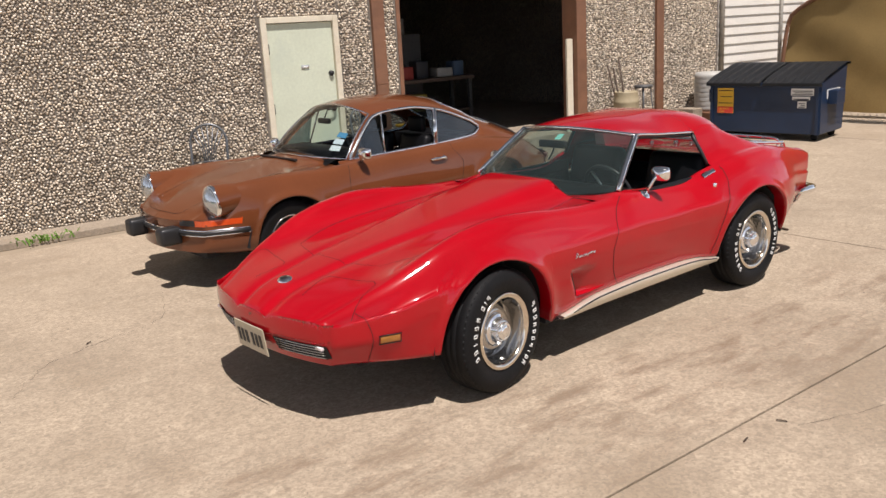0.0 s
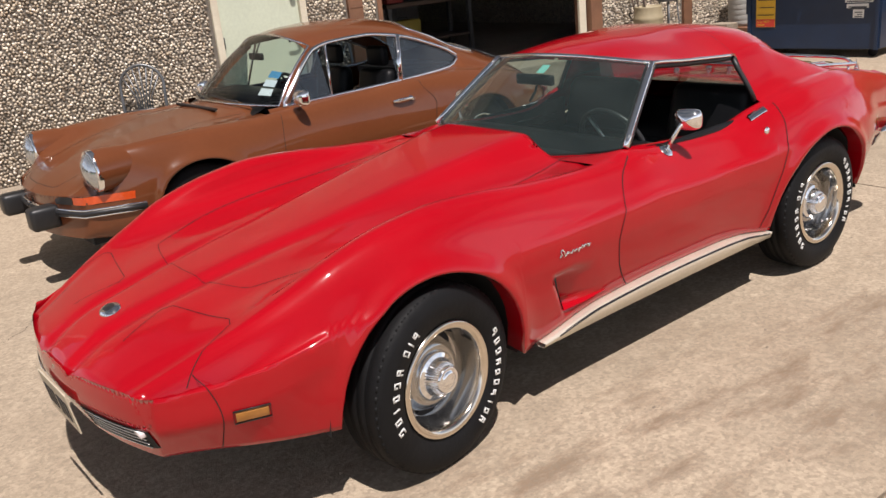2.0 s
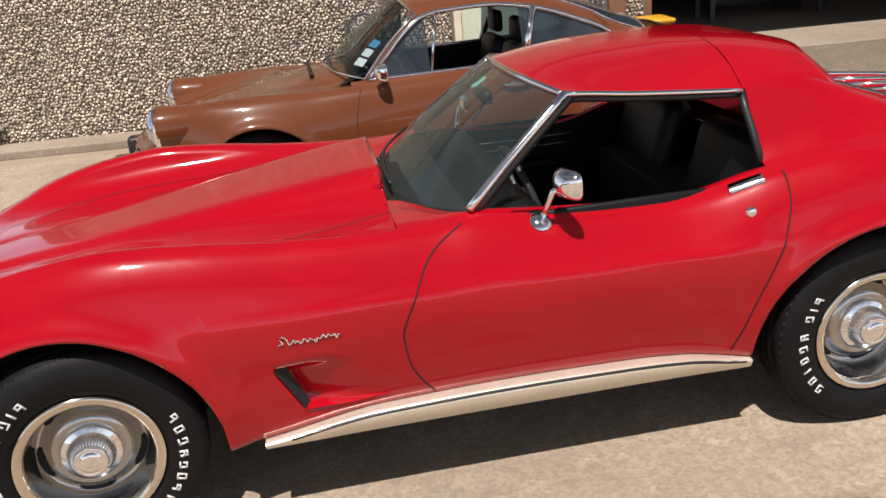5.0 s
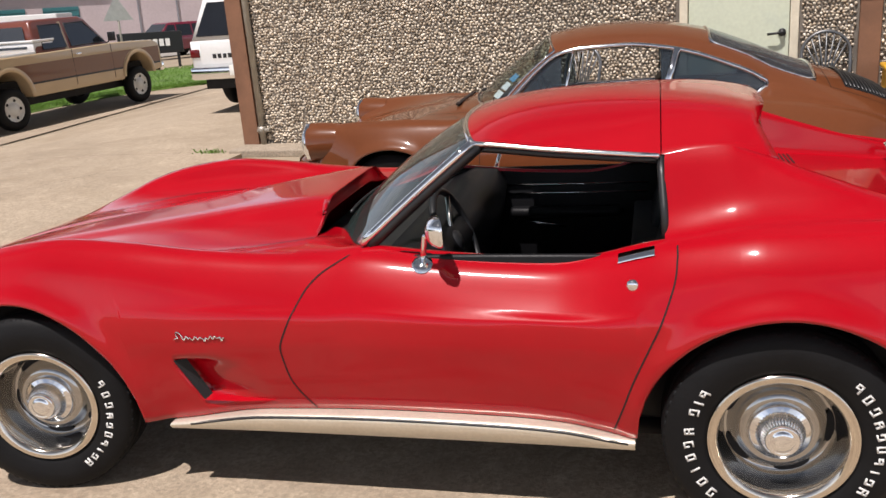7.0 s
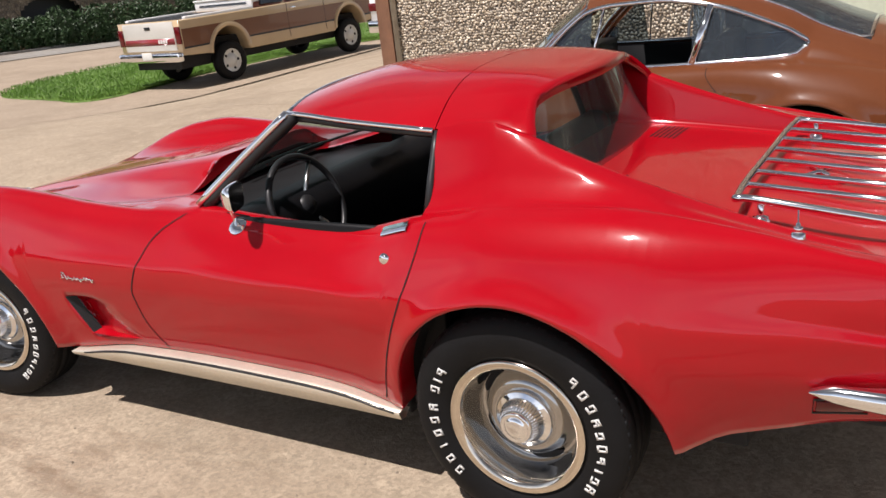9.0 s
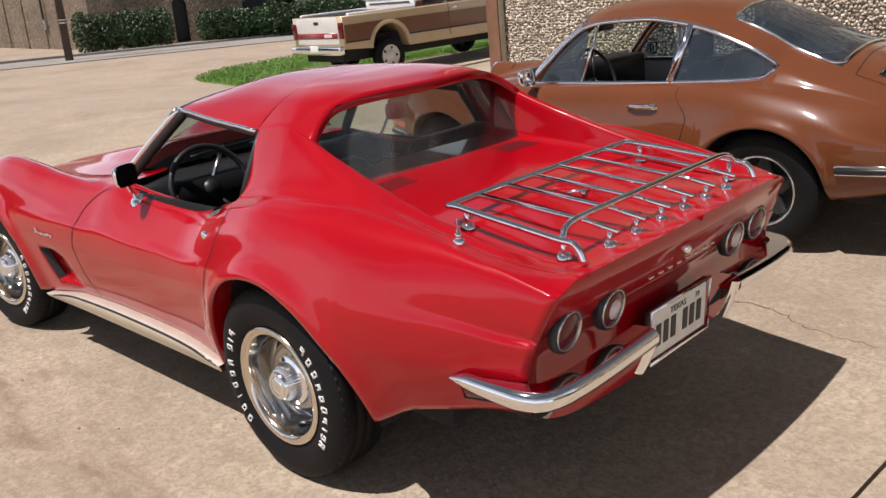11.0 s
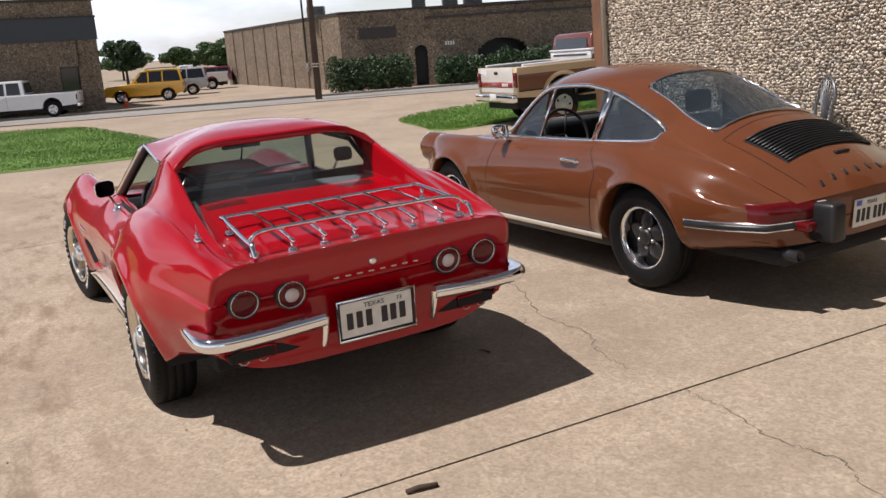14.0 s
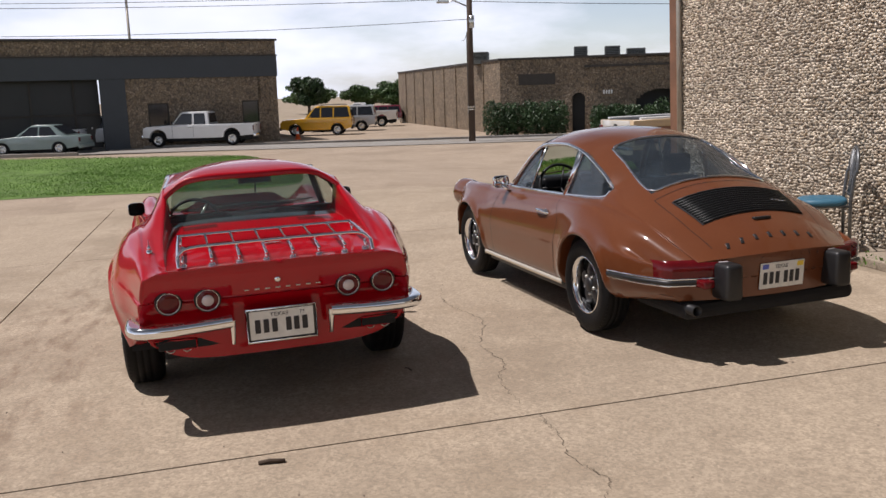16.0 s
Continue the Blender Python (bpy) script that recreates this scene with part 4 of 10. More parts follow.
        for p in side:
            row = []
            for u in across:
                f = (p[1] - side[-1][1]) / (side[0][1] - side[-1][1])
                zt = float(np.interp(abs(u) * ky, edge_y, edge_z))
                zf = side[-1][1] - (0.105 if end > 0 else 0.0) * (1 - abs(u) ** 6)
                row.append(bend(end, p[0] * u, zf + f * (zt - zf)))
            rows.append(row)
        sheet(shell, rows)
    finish_shell(shell, 0.0012)
    tree = BVHTree.FromBMesh(shell)
    seam_front = smooth_keys([(0.33, -0.195), (0.40, -0.245), (0.50, -0.284), (0.575, -0.288), (0.632, -0.268), (0.73, -0.215), (0.77, -0.190), (0.815, -0.135), (0.84, -0.085), (0.875, -0.02)])
    seam_rear = smooth_keys([(0.31, 0.765), (0.40, 0.795), (0.523, 0.836), (0.636, 0.884), (0.741, 0.927), (0.823, 0.950), (0.88, 0.955), (0.93, 0.952)])

    def choose(c):
        if abs(c.y) > 0.60 and c.z > 0.30 and seam_front(c.z)[0] < c.x < seam_rear(c.z)[0] and c.z < 0.90:
            return "door_l" if c.y < 0 else "door_r"
        if c.x < -0.265 and abs(c.y) < 0.505 and c.x > -1.78 + 0.25 * abs(c.y):
            return "hood"
        return "body"

    shells = split_shell(shell, choose, {"body": ("body", RED, "glossy red fibreglass body"), "door_l": ("door", RED, ""), "door_r": ("door", RED, ""), "hood": ("bonnet", RED, "")}, car)
    shell.free()
    body = shells["body"]

    # shut lines
    def line(name, pts, way, width=0.006, holder=None, material=FRAME_DARK):
        part(name, seam(tree, pts, width, way), material, holder or body)

    for s in (-1, 1):
        way = (0, -s, 0)
        line("door_gap", [(seam_front(z)[0], s * 1.0, z) for z in (0.345, 0.40, 0.46, 0.54, 0.58, 0.62, 0.70, 0.76, 0.80, 0.83, 0.85)], way, 0.005)
        line("door_gap", [(seam_rear(z)[0], s * 1.0, z) for z in (0.32, 0.40, 0.50, 0.60, 0.70, 0.80, 0.86, 0.89)], way, 0.005)
        hood_side = [(-1.68, s * 0.40, 1), (-1.45, s * 0.49, 1), (-1.2, s * 0.52, 1), (-0.8, s * 0.515, 1), (-0.5, s * 0.495, 1), (-0.2, s * 0.455, 1)]
        line("bonnet_gap", hood_side, (0, 0, -1), 0.0035)
        line("bonnet_gap", [(-1.68, s * 0.40, 1), (-1.71, s * 0.36, 1), (-1.755, s * 0.18, 1), (-1.765, 0, 1)], (0, 0, -1), 0.0025)
        lamp_box = [(-2.095, s * 0.25, 1), (-1.935, s * 0.205, 1), (-1.905, s * 0.225, 1), (-1.845, s * 0.53, 1), (-1.86, s * 0.565, 1), (-2.045, s * 0.600, 1)]
        for p, q in zip(lamp_box, lamp_box[1:]):
            line("headlamp_cover_gap", [p, q], (0, 0, -1), 0.003)
        line("bumper_gap", [(-2.02, s * 1.0, 0.60), (-1.99, s * 1.0, 0.50), (-1.98, s * 1.0, 0.34)], way, 0.003)

    # grille vents on the deck
    for s in (-1, 1):
        for k in range(6):
            line("deck_slot", [(1.32 + 0.016 * k, s * 0.24, 1.2), (1.32 + 0.016 * k, s * 0.44, 1.2)], (0, 0, -1), 0.006)

    # underside, wheel wells and cowl well
    for nm, b in (("floor_pan", (-0.78, -0.69, 0.22, 0.80, 0.69, 0.31)), ("front_tray", (-1.95, -0.50, 0.27, -0.782, 0.50, 0.34)), ("rear_tray", (0.802, -0.60, 0.26, 1.798, 0.60, 0.36)), ("tail_tray", (1.80, -0.62, 0.40, 2.12, 0.62, 0.46)), ("engine_bay", (-1.70, -0.55, 0.342, -0.784, 0.55, 0.62)), ("boot_well", (0.804, -0.56, 0.362, 1.72, 0.56, 0.70))):
        bm = bm_new()
        box(bm, *b, 0.01)
        part(nm, bm, DARK, car, smooth=False)
    for c in (C_FRONT, C_REAR):
        for s in (-1, 1):
            bm = bm_new()
            rows = []
            for k in range(21):
                th = math.pi * k / 20
                px, pz = c - (HALF + 0.012) * math.cos(th), ARCH_Z + (ARCH_RISE + 0.006) * math.sin(th)
                rows.append([(px, s * 0.775, pz), (px, s * 0.56, pz)])
            sheet(bm, rows)
            part("wheel_well", bm, DARK, car)
    bm = bm_new()
    sheet(bm, [[(-0.30, y, 0.82) for y in np.linspace(-0.44, 0.44, 9)], [(0.05, y, 0.81) for y in np.linspace(-0.60, 0.60, 9)]])
    part("cowl", bm, BLACK_TRIM, car, "black cowl well")

    # windscreen
    def screen(u, v, off=0.0):
        """u across -1..1, v from the foot to the head."""
        yb, yt = 0.622 * u, 0.490 * u
        b = np.array((-0.036 - 0.200 * (1 - abs(u) ** 2.2), yb, 0.846 + 0.026 * u**4))
        t = np.array((0.320 - 0.088 * (1 - abs(u) ** 2.2), yt, 1.163 + 0.034 * (1 - u * u)))
        p = b * (1 - v) + t * v
        crown = math.sin(math.pi * v) * (1 - 0.85 * u**4)
        p[0] -= 0.018 * crown
        p[2] += 0.016 * crown + off
        return tuple(p)

    bm = bm_new()
    sheet(bm, [[screen(k / 12, v / 8) for k in range(-12, 13)] for v in range(9)])
    face_out(bm, (0.6, 0, 0.5))
    wind = part("windscreen", bm, SHIELD_GLASS, car, "green-tinted windscreen")
    wind.visible_shadow = False
    bm = bm_new()
    sheet(bm, [[tuple(np.array(screen(-0.02 + 0.10 * k, 0.80 + 0.10 * j)) + (0.006, 0, -0.004)) for k in range(2)] for j in range(2)])
    part("sticker", bm, mat("mint_sticker", (0.25, 0.62, 0.55), 0.5), wind, "mint inspection sticker")
    for s in (-1, 1):
        bm = bm_new()
        tube(bm, [tuple(np.array(screen(s * 0.995, v / 8)) + (0.004, s * 0.010, 0.004)) for v in range(9)], 0.0145, 8)
        part("pillar", bm, CHROME, car, "bright chrome windscreen pillar")
        bm = bm_new()
        tube(bm, [tuple(np.array(screen(s * 1.0, v / 8)) + (0.022, -s * 0.012, -0.004)) for v in range(9)], 0.024, 8)
        part("pillar_seal", bm, BLACK_TRIM, car)
    bm = bm_new()
    tube(bm, [screen(k / 12, 1.01) for k in range(-12, 13)], 0.011, 8)
    part("header_trim", bm, CHROME, car)
    bm = bm_new()
    tube(bm, [(0.14, 0.10, 0.99), (0.18, 0.10, 1.03), (0.20, 0.10, 1.07)], 0.006, 6)
    box(bm, 0.17, -0.02, 1.065, 0.20, 0.22, 1.115, 0.008)
    part("rear_view_mirror", bm, BLACK_TRIM, car, "black inside mirror")
    for s, a, b in ((-1, -0.30, 0.35), (1, 0.25, 0.9)):
        bm = bm_new()
        p0 = screen(a, 0.02)
        tube(bm, [tuple(np.array(screen(a + (b - a) * k / 6, 0.03 + 0.05 * k / 6)) + (-0.012, 0, 0.008)) for k in range(7)], 0.006, 6)
        part("wiper", bm, BLACK_TRIM, car)

    # roof: two lift-off panels, the bar between them and the rear band
    ridge = smooth_keys([(0.22, 1.197), (0.3, 1.222), (0.4, 1.243), (0.55, 1.260), (0.75, 1.266), (0.95, 1.258), (1.1, 1.243), (1.26, 1.208)])

    def roof_pt(x, u):
        ye = 0.490 + 0.036 * step(0.25, 1.0, x)
        ze = 1.169 - 0.075 * (min(x, 0.93) - 0.28)
        zc = ridge(x)[0]
        return (x + 0.088 * abs(u) ** 2.2 * step(0.6, 0.23, x), ye * u, zc - (zc - ze) * abs(u) ** (2.4 + 1.9 * step(0.7, 1.1, x)))

    def roof_patch(x0, x1, u0, u1, nx=14, nu=12):
        return [[roof_pt(x0 + (x1 - x0) * i / nx, u0 + (u1 - u0) * j / nu) for j in range(nu + 1)] for i in range(nx + 1)]

    for s in (-1, 1):
        bm = bm_new()
        upper = roof_patch(0.232, 0.9085, s * 0.0330, s * 1.0)
        sheet(bm, upper)
        lower = [[(p[0], p[1] - s * 0.003, p[2] - 0.020) for p in row] for row in upper]
        sheet(bm, lower)
        sheet(bm, [[row[-1] for row in upper], [row[-1] for row in lower]])
        sheet(bm, [upper[0], lower[0]])
        sheet(bm, [upper[-1], lower[-1]])
        bmesh.ops.recalc_face_normals(bm, faces=bm.faces)
        face_out(bm, (0.6, s * 0.25, 1.0))
        p = part("roof_panel", bm, RED, car, "lift-off red roof panel")
        bm = bm_new()
        tube(bm, [tuple(np.array(roof_pt(0.235 + 0.67 * k / 12, s * 1.0)) + (0, s * 0.006, -0.004)) for k in range(13)], 0.0085, 8)
        part("drip_trim", bm, CHROME, car, "thin chrome trim over the door window")
        bm = bm_new()
        tube(bm, [tuple(np.array(roof_pt(0.26 + 0.65 * k / 12, s * 0.99)) + (0, -s * 0.006, -0.024)) for k in range(13)], 0.012, 8)
        part("window_seal", bm, BLACK_TRIM, car)
        bm = bm_new()
        tube(bm, [(0.910, s * 0.515, 1.112), (0.912, s * 0.545, 1.06), (0.918, s * 0.595, 0.98), (0.922, s * 0.638, 0.900)], 0.013, 8)
        part("pillar_seal", bm, BLACK_TRIM, car)
    bm = bm_new()
    sheet(bm, roof_patch(0.232, 0.9085, -0.032, 0.032, 14, 2))
    part("roof_bar", bm, RED, car)
    bm = bm_new()
    rows = []
    for i in range(11):
        row = []
        for j in range(41):
            u = j / 20 - 1
            back = 1.245 - 0.09 * abs(u) ** 2.2 + 0.085 * step(0.70, 1.0, abs(u)) ** 1.5
            x = 0.912 + (back - 0.912) * i / 10
            p = roof_pt(x, u)
            sy, sz = sail(x)
            k = step(0.80, 1.0, abs(u))
            row.append((x, p[1] * (1 - k) + math.copysign(sy, u) * k, p[2] * (1 - k) + min(sz, p[2] + 0.002) * k))
        rows.append(row)
    rows.append([(p[0] - 0.006, p[1] * 0.99, p[2] - 0.03) for p in rows[-1]])
    sheet(bm, rows)
    bmesh.ops.recalc_face_normals(bm, faces=bm.faces)
    part("roof_band", bm, RED, car)
    bm = bm_new()
    sheet(bm, [[(x, y, roof_pt(x, y / 0.51)[2] - 0.028) for y in np.linspace(-0.47, 0.47, 9)] for x in (0.34, 0.6, 0.9, 1.1)])
    part("headlining", bm, VINYL, car)

    # upright rear window between the sails
    bm = bm_new()
    rows = []
    for j in range(7):
        v = j / 6
        rows.append([((1.30 - 0.05 * u * u) * (1 - v) + (1.225 - 0.09 * abs(u) ** 2.2) * v, u * (0.505 - 0.02 * v), 0.918 * (1 - v) + v * (roof_pt(1.2 - 0.08 * u * u, u * 0.95)[2] - 0.026)) for u in np.linspace(-1, 1, 17)])
    sheet(bm, rows)
    face_out(bm, (0.6, 0, 0.5))
    part("rear_window", bm, REAR_GLASS, car, "dark upright rear window").visible_shadow = False

    # sills, gills, badges
    for s in (-1, 1):
        bm = bm_new()
        prof = [(0.742, 0.003), (0.770, 0.0), (0.796, -0.004), (0.796, -0.02), (0.786, -0.075), (0.760, -0.085), (0.735, -0.03)]
        rows = []
        for k in range(25):
            x = -0.74 + 1.57 * k / 24
            zt = foot(x)[1] - 0.006
            low = 0.272
            rows.append([(x, s * (y + 0.004), zt + dz * (zt - low + 0.012) / 0.085) for y, dz in prof])
        sheet(bm, rows)
        bmesh.ops.recalc_face_normals(bm, faces=bm.faces)
        part("sill_cover", bm, SILL, car, "bright alloy sill cover")
        bm = bm_new()
        tube(bm, [(-0.66 + 1.47 * k / 24, s * 0.797, foot(-0.66 + 1.47 * k / 24)[1] - 0.012) for k in range(25)], 0.005, 6)
        part("sill_strip", bm, BLACK_TRIM, car)
        # the gill behind the front wheel: a dark sheet painted in for its pocket's shade
        bm = bm_new()
        gill = [(-0.686, 0.525), (-0.645, 0.523), (-0.590, 0.378), (-0.335, 0.372), (-0.610, 0.368)]
        hits = []
        for gx, gz in gill:
            loc, nor, _, _ = tree.ray_cast(Vector((gx, s * 1.5, gz)), Vector((0, -s, 0)), 2)
            hits.append(loc)
        a, b, c_, d, e = hits
        out = Vector((0, s * 0.0025, 0))
        f1 = [a + out * 0.3 + Vector((0.006, 0, 0)), b + out * 0.6, c_ + out * 0.6, e + out * 0.3 + Vector((0.006, 0, 0))]
        vs = [bm.verts.new(p) for p in f1]
        bm.faces.new(vs)
        part("side_gill", bm, DARK, body, "dark sheet for the shade in the cooling gill", smooth=False)
        bm = bm_new()
        vs = [bm.verts.new(p) for p in (e + out * 1.2, c_ + out * 1.2 , d + out * 1.2, (e + d) / 2 + out * 1.2 + Vector((0, 0, -0.006)))]
        bm.faces.new(vs)
        part("gill_lip", bm, RED, body)
        # script badge, as a plain slanted chrome squiggle
        bm = bm_new()
        bp = []
        for k in range(61):
            gx = -0.655 + 0.180 * k / 60 + 0.010 * math.sin(k * 0.75) * (k < 9)
            gz = 0.608 + (0.0045 + 0.002 * math.sin(k * 0.31)) * math.sin(k * 1.05 + 0.6 * math.sin(k * 0.4)) + 0.010 * k / 60 + (0.020 * math.sin((k - 2) / 9 * math.pi) if 2 < k < 11 else 0) + (0.010 if k in (15, 16) else 0) - (0.014 if k in (36, 37, 56, 57) else 0)
            loc, _, _, _ = tree.ray_cast(Vector((gx, s * 1.5, gz)), Vector((0, -s, 0)), 2)
            bp.append(loc + Vector((0, s * 0.004, 0)))
        tube(bm, bp, 0.0026, 5)
        part("badge", bm, CHROME, car, "chrome script badge")
        # door furniture
        loc, _, _, _ = tree.ray_cast(Vector((0.828, s * 1.5, 0.785)), Vector((0, -s, 0)), 2)
        bm = bm_new()
        lathe(bm, [(0.0, 0.010), (0.012, 0.010), (0.017, 0.006), (0.019, 0.0)], 16, Matrix.Translation(loc) @ pose(0, 0, 0, 0, 0, 0 if s > 0 else 180))
        part("door_lock", bm, CHROME, car)
        bm = bm_new()
        rows = []
        for k in range(7):
            x = 0.785 + 0.105 * k / 6
            ky, kz = crest(x)
            rows.append([(x, s * (ky + 0.022), kz - 0.003), (x, s * (ky + 0.024), kz - 0.000), (x, s * (ky + 0.048), kz - 0.017), (x, s * (ky + 0.049), kz - 0.022)])
        sheet(bm, rows)
        part("door_handle", bm, CHROME, car, "flush chrome door release")
        # mirror on a stalk
        bm = bm_new()
        loc, nor, _, _ = tree.ray_cast(Vector((0.178, s * 0.675, 2)), Vector((0, 0, -1)), 2)
        lathe(bm, [(0.0, 0.010), (0.022, 0.009), (0.034, 0.0)], 18, Matrix.Translation(loc) @ nor.to_track_quat("Y", "Z").to_matrix().to_4x4())
        foot_at = Vector(loc)
        tube(bm, [tuple(foot_at), tuple(foot_at.lerp(Vector((0.207, s * 0.726, 0.928)), 0.5)), (0.207, s * 0.726, 0.928), (0.225, s * 0.732, 0.940)], 0.0095, 8)
        part("mirror_stalk", bm, CHROME, car)
        bm = bm_new()
        mm = pose(0.245, s * 0.738, 0.947, 0, 0, -s * 21)
        rows = []
        for px, sc in ((-0.034, 0.05), (-0.031, 0.35), (-0.018, 0.75), (0.0, 0.96), (0.010, 1.0), (0.014, 0.97)):
            ring = []
            for k in range(25):
                th = 2 * math.pi * k / 24
                cy, cz = math.copysign(abs(math.cos(th)) ** 0.55, math.cos(th)), math.copysign(abs(math.sin(th)) ** 0.55, math.sin(th))
                ring.append(tuple(mm @ Vector((px, 0.060 * sc * cy, 0.046 * sc * cz))))
            rows.append(ring)
        sheet(bm, rows)
        part("mirror_shell", bm, CHROME, car, "chrome door mirror")
        bm = bm_new()
        bm.faces.new([bm.verts.new(tuple(mm @ Vector((0.0135, 0.058 * math.copysign(abs(math.cos(t)) ** 0.55, math.cos(t)), 0.044 * math.copysign(abs(math.sin(t)) ** 0.55, math.sin(t)))))) for t in np.linspace(0, 2 * math.pi, 24, endpoint=False)])
        part("mirror_glass", bm, mat("mirror", (0.70, 0.70, 0.68), 0.12, 1.0, var=0.02), car)

    # round tail lamps
    def tail_x(y, z):
        loc, _, _, _ = tree.ray_cast(Vector((3.2, y, z)), Vector((-1, 0, 0)), 2)
        return loc.x if loc else 2.25

    tilt = 9
    for y, lens_m in ((-0.547, LENS_RED), (-0.358, LENS_WHITE), (0.358, LENS_WHITE), (0.547, LENS_RED)):
        x = tail_x(y, 0.66) + 0.010
        m = pose(x, y, 0.66, -tilt, 0, -90 - 5 * y)
        lamp = new("tail_lamp")
        lamp.parent = car
        lamp.matrix_basis = m
        bm = bm_new()
        lathe(bm, [(0.056, 0.010), (0.060, 0.015), (0.064, 0.013), (0.067, 0.002), (0.067, -0.01)], 32)
        part("bezel", bm, BLACK_TRIM, lamp)
        bm = bm_new()
        lathe(bm, [(0.0525, 0.012), (0.054, 0.0175), (0.0565, 0.0165), (0.058, 0.012)], 32)
        part("ring", bm, STEEL, lamp)
        bm = bm_new()
        lathe(bm, [(0.0, 0.021), (0.03, 0.019), (0.050, 0.013), (0.056, 0.008)], 32)
        part("lens", bm, LENS_RED, lamp)
        if lens_m is LENS_WHITE:
            bm = bm_new()
            lathe(bm, [(0.0, 0.028), (0.022, 0.026), (0.032, 0.017), (0.033, 0.012)], 24)
            part("reversing_lens", bm, LENS_WHITE, lamp)
    bm = bm_new()
    lathe(bm, [(0.0, 0.012), (0.012, 0.010), (0.017, 0.004), (0.018, -0.004)], 20, pose(tail_x(0.0, 0.735), -0.008, 0.735, -tilt, 0, -90))
    part("lock", bm, CHROME, car)
    # raised maker's lettering as plain bars
    for k in range(8):
        y = -0.175 + 0.052 * k
        bm = bm_new()
        box(bm, tail_x(y, 0.69) - 0.004, y, 0.684, tail_x(y, 0.69) + 0.003, y + 0.024, 0.691, 0.0015)
        part("lettering", bm, STEEL, car)
    # rear plate
    pm = pose(2.188, 0.0, 0.495, 0, 4, 0) @ Matrix.Diagonal((1, 1.08, 0.97, 1))
    plate = new("rear_plate")
    plate.parent = car
    plate.matrix_basis = pm
    bm = bm_new()
    box(bm, -0.01, -0.165, -0.09, 0.004, 0.165, 0.09, 0.004)
    part("recess", bm, BLACK_TRIM, plate, smooth=False)
    bm = bm_new()
    tube(bm, [(0.012, -0.165, -0.09), (0.012, 0.165, -0.09), (0.012, 0.165, 0.09), (0.012, -0.165, 0.09)], 0.007, 6, closed=True)
    part("surround", bm, CHROME, plate)
    bm = bm_new()
    box(bm, 0.004, -0.152, -0.078, 0.009, 0.152, 0.078, 0.002)
    part("plate", bm, PLATE, plate, smooth=False)
    for k, y in enumerate((-0.128, -0.088, -0.048, 0.018, 0.056, 0.096)):
        bm = bm_new()
        box(bm, 0.009, y, -0.042, 0.0115, y + 0.026, 0.032, 0.002)
        part("digit_bar", bm, PLATE_INK, plate, smooth=False)
    for txt, size, y, z in (("TEXAS", 0.03, -0.055, 0.045), ("73", 0.026, 0.085, 0.046)):
        part("plate_word", word(txt, size, 0.001), PLATE_INK, plate, smooth=False, m=pose(0.0098, y, z, 90, 0, 90))

    # bumper blades
    for s in (-1, 1):
        bm = bm_new()
        path = [(1.955, 0.738), (2.00, 0.742), (2.10, 0.744), (2.17, 0.738), (2.215, 0.715), (2.238, 0.67), (2.248, 0.58), (2.252, 0.45), (2.253, 0.25)]
        path = resample(spline(path, 5), 30)
        rows = []
        for i, (x, y) in enumerate(path):
            f = i / 29
            zc = 0.545 - 0.012 * math.sin(math.pi * f)
            hh = (0.023 + 0.006 * step(0, 0.25, f)) * (0.15 + 0.85 * math.sqrt(min(f / 0.07, 1.0)))
            a, b = path[max(i - 1, 0)], path[min(i + 1, 29)]
            t = np.array(b) - np.array(a)
            nn = np.array((-t[1], t[0])) / np.linalg.norm(t)
            back = 0.055 * step(0.05, 0.40, f)
            ring = [(x - nn[0] * back, s * (y - nn[1] * back), zc - 0.9 * hh)]
            for k in range(13):
                th = -math.pi / 2 + math.pi * k / 12
                ring.append((x + nn[0] * 0.024 * math.cos(th), s * (y + nn[1] * 0.024 * math.cos(th)), zc + hh * math.sin(th)))
            ring.append((x - nn[0] * back, s * (y - nn[1] * back), zc + 0.9 * hh))
            rows.append(ring)
        sheet(bm, rows)
        # the turned-down inner end
        rows = []
        for i in range(8):
            f = i / 7
            rows.append([(2.253 + 0.024 * math.cos(th) - 0.035 * f - 0.02 * f * f, s * (0.25 + (0.016 - 0.004 * f) * math.sin(th)), 0.555 - 0.135 * f) for th in np.linspace(-math.pi / 2, math.pi / 2, 9)])
        sheet(bm, rows)
        bmesh.ops.recalc_face_normals(bm, faces=bm.faces)
        part("bumper", bm, CHROME, car, "chrome rear bumper blade")
        # exhaust cut-out with its bright rim
        x = tail_x(s * 0.54, 0.44) + 0.002

        def on_tail(y, z, off):
            q, _, _, _ = tree.ray_cast(Vector((3.2, s * y, z)), Vector((-1, 0, 0)), 2)
            return ((q.x if q else x - 0.02) + off, s * y, z)

        mouth = [[(y, 0.402 + 0.02 * step(0.56, 0.64, y) + (0.050 - 0.014 * step(0.56, 0.64, y)) * v) for v in (0, 0.33, 0.66, 1)] for y in np.linspace(0.43, 0.63, 10)]
        bm = bm_new()
        sheet(bm, [[on_tail(y, z, 0.004) for y, z in row] for row in mouth])
        part("exhaust_recess", bm, DARK, car)
        bm = bm_new()
        tube(bm, [on_tail(*p, 0.005) for p in [row[0] for row in mouth] + [row[-1] for row in mouth[::-1]]], 0.005, 6, closed=True)
        part("exhaust_trim", bm, RED, car)
        bm = bm_new()
        for yy in (0.48, 0.56):
            lathe(bm, [(0.024, -0.14), (0.026, 0.0), (0.022, 0.0), (0.021, -0.12)], 16, pose(x + 0.0, s * yy, 0.41, 0, 0, -90))
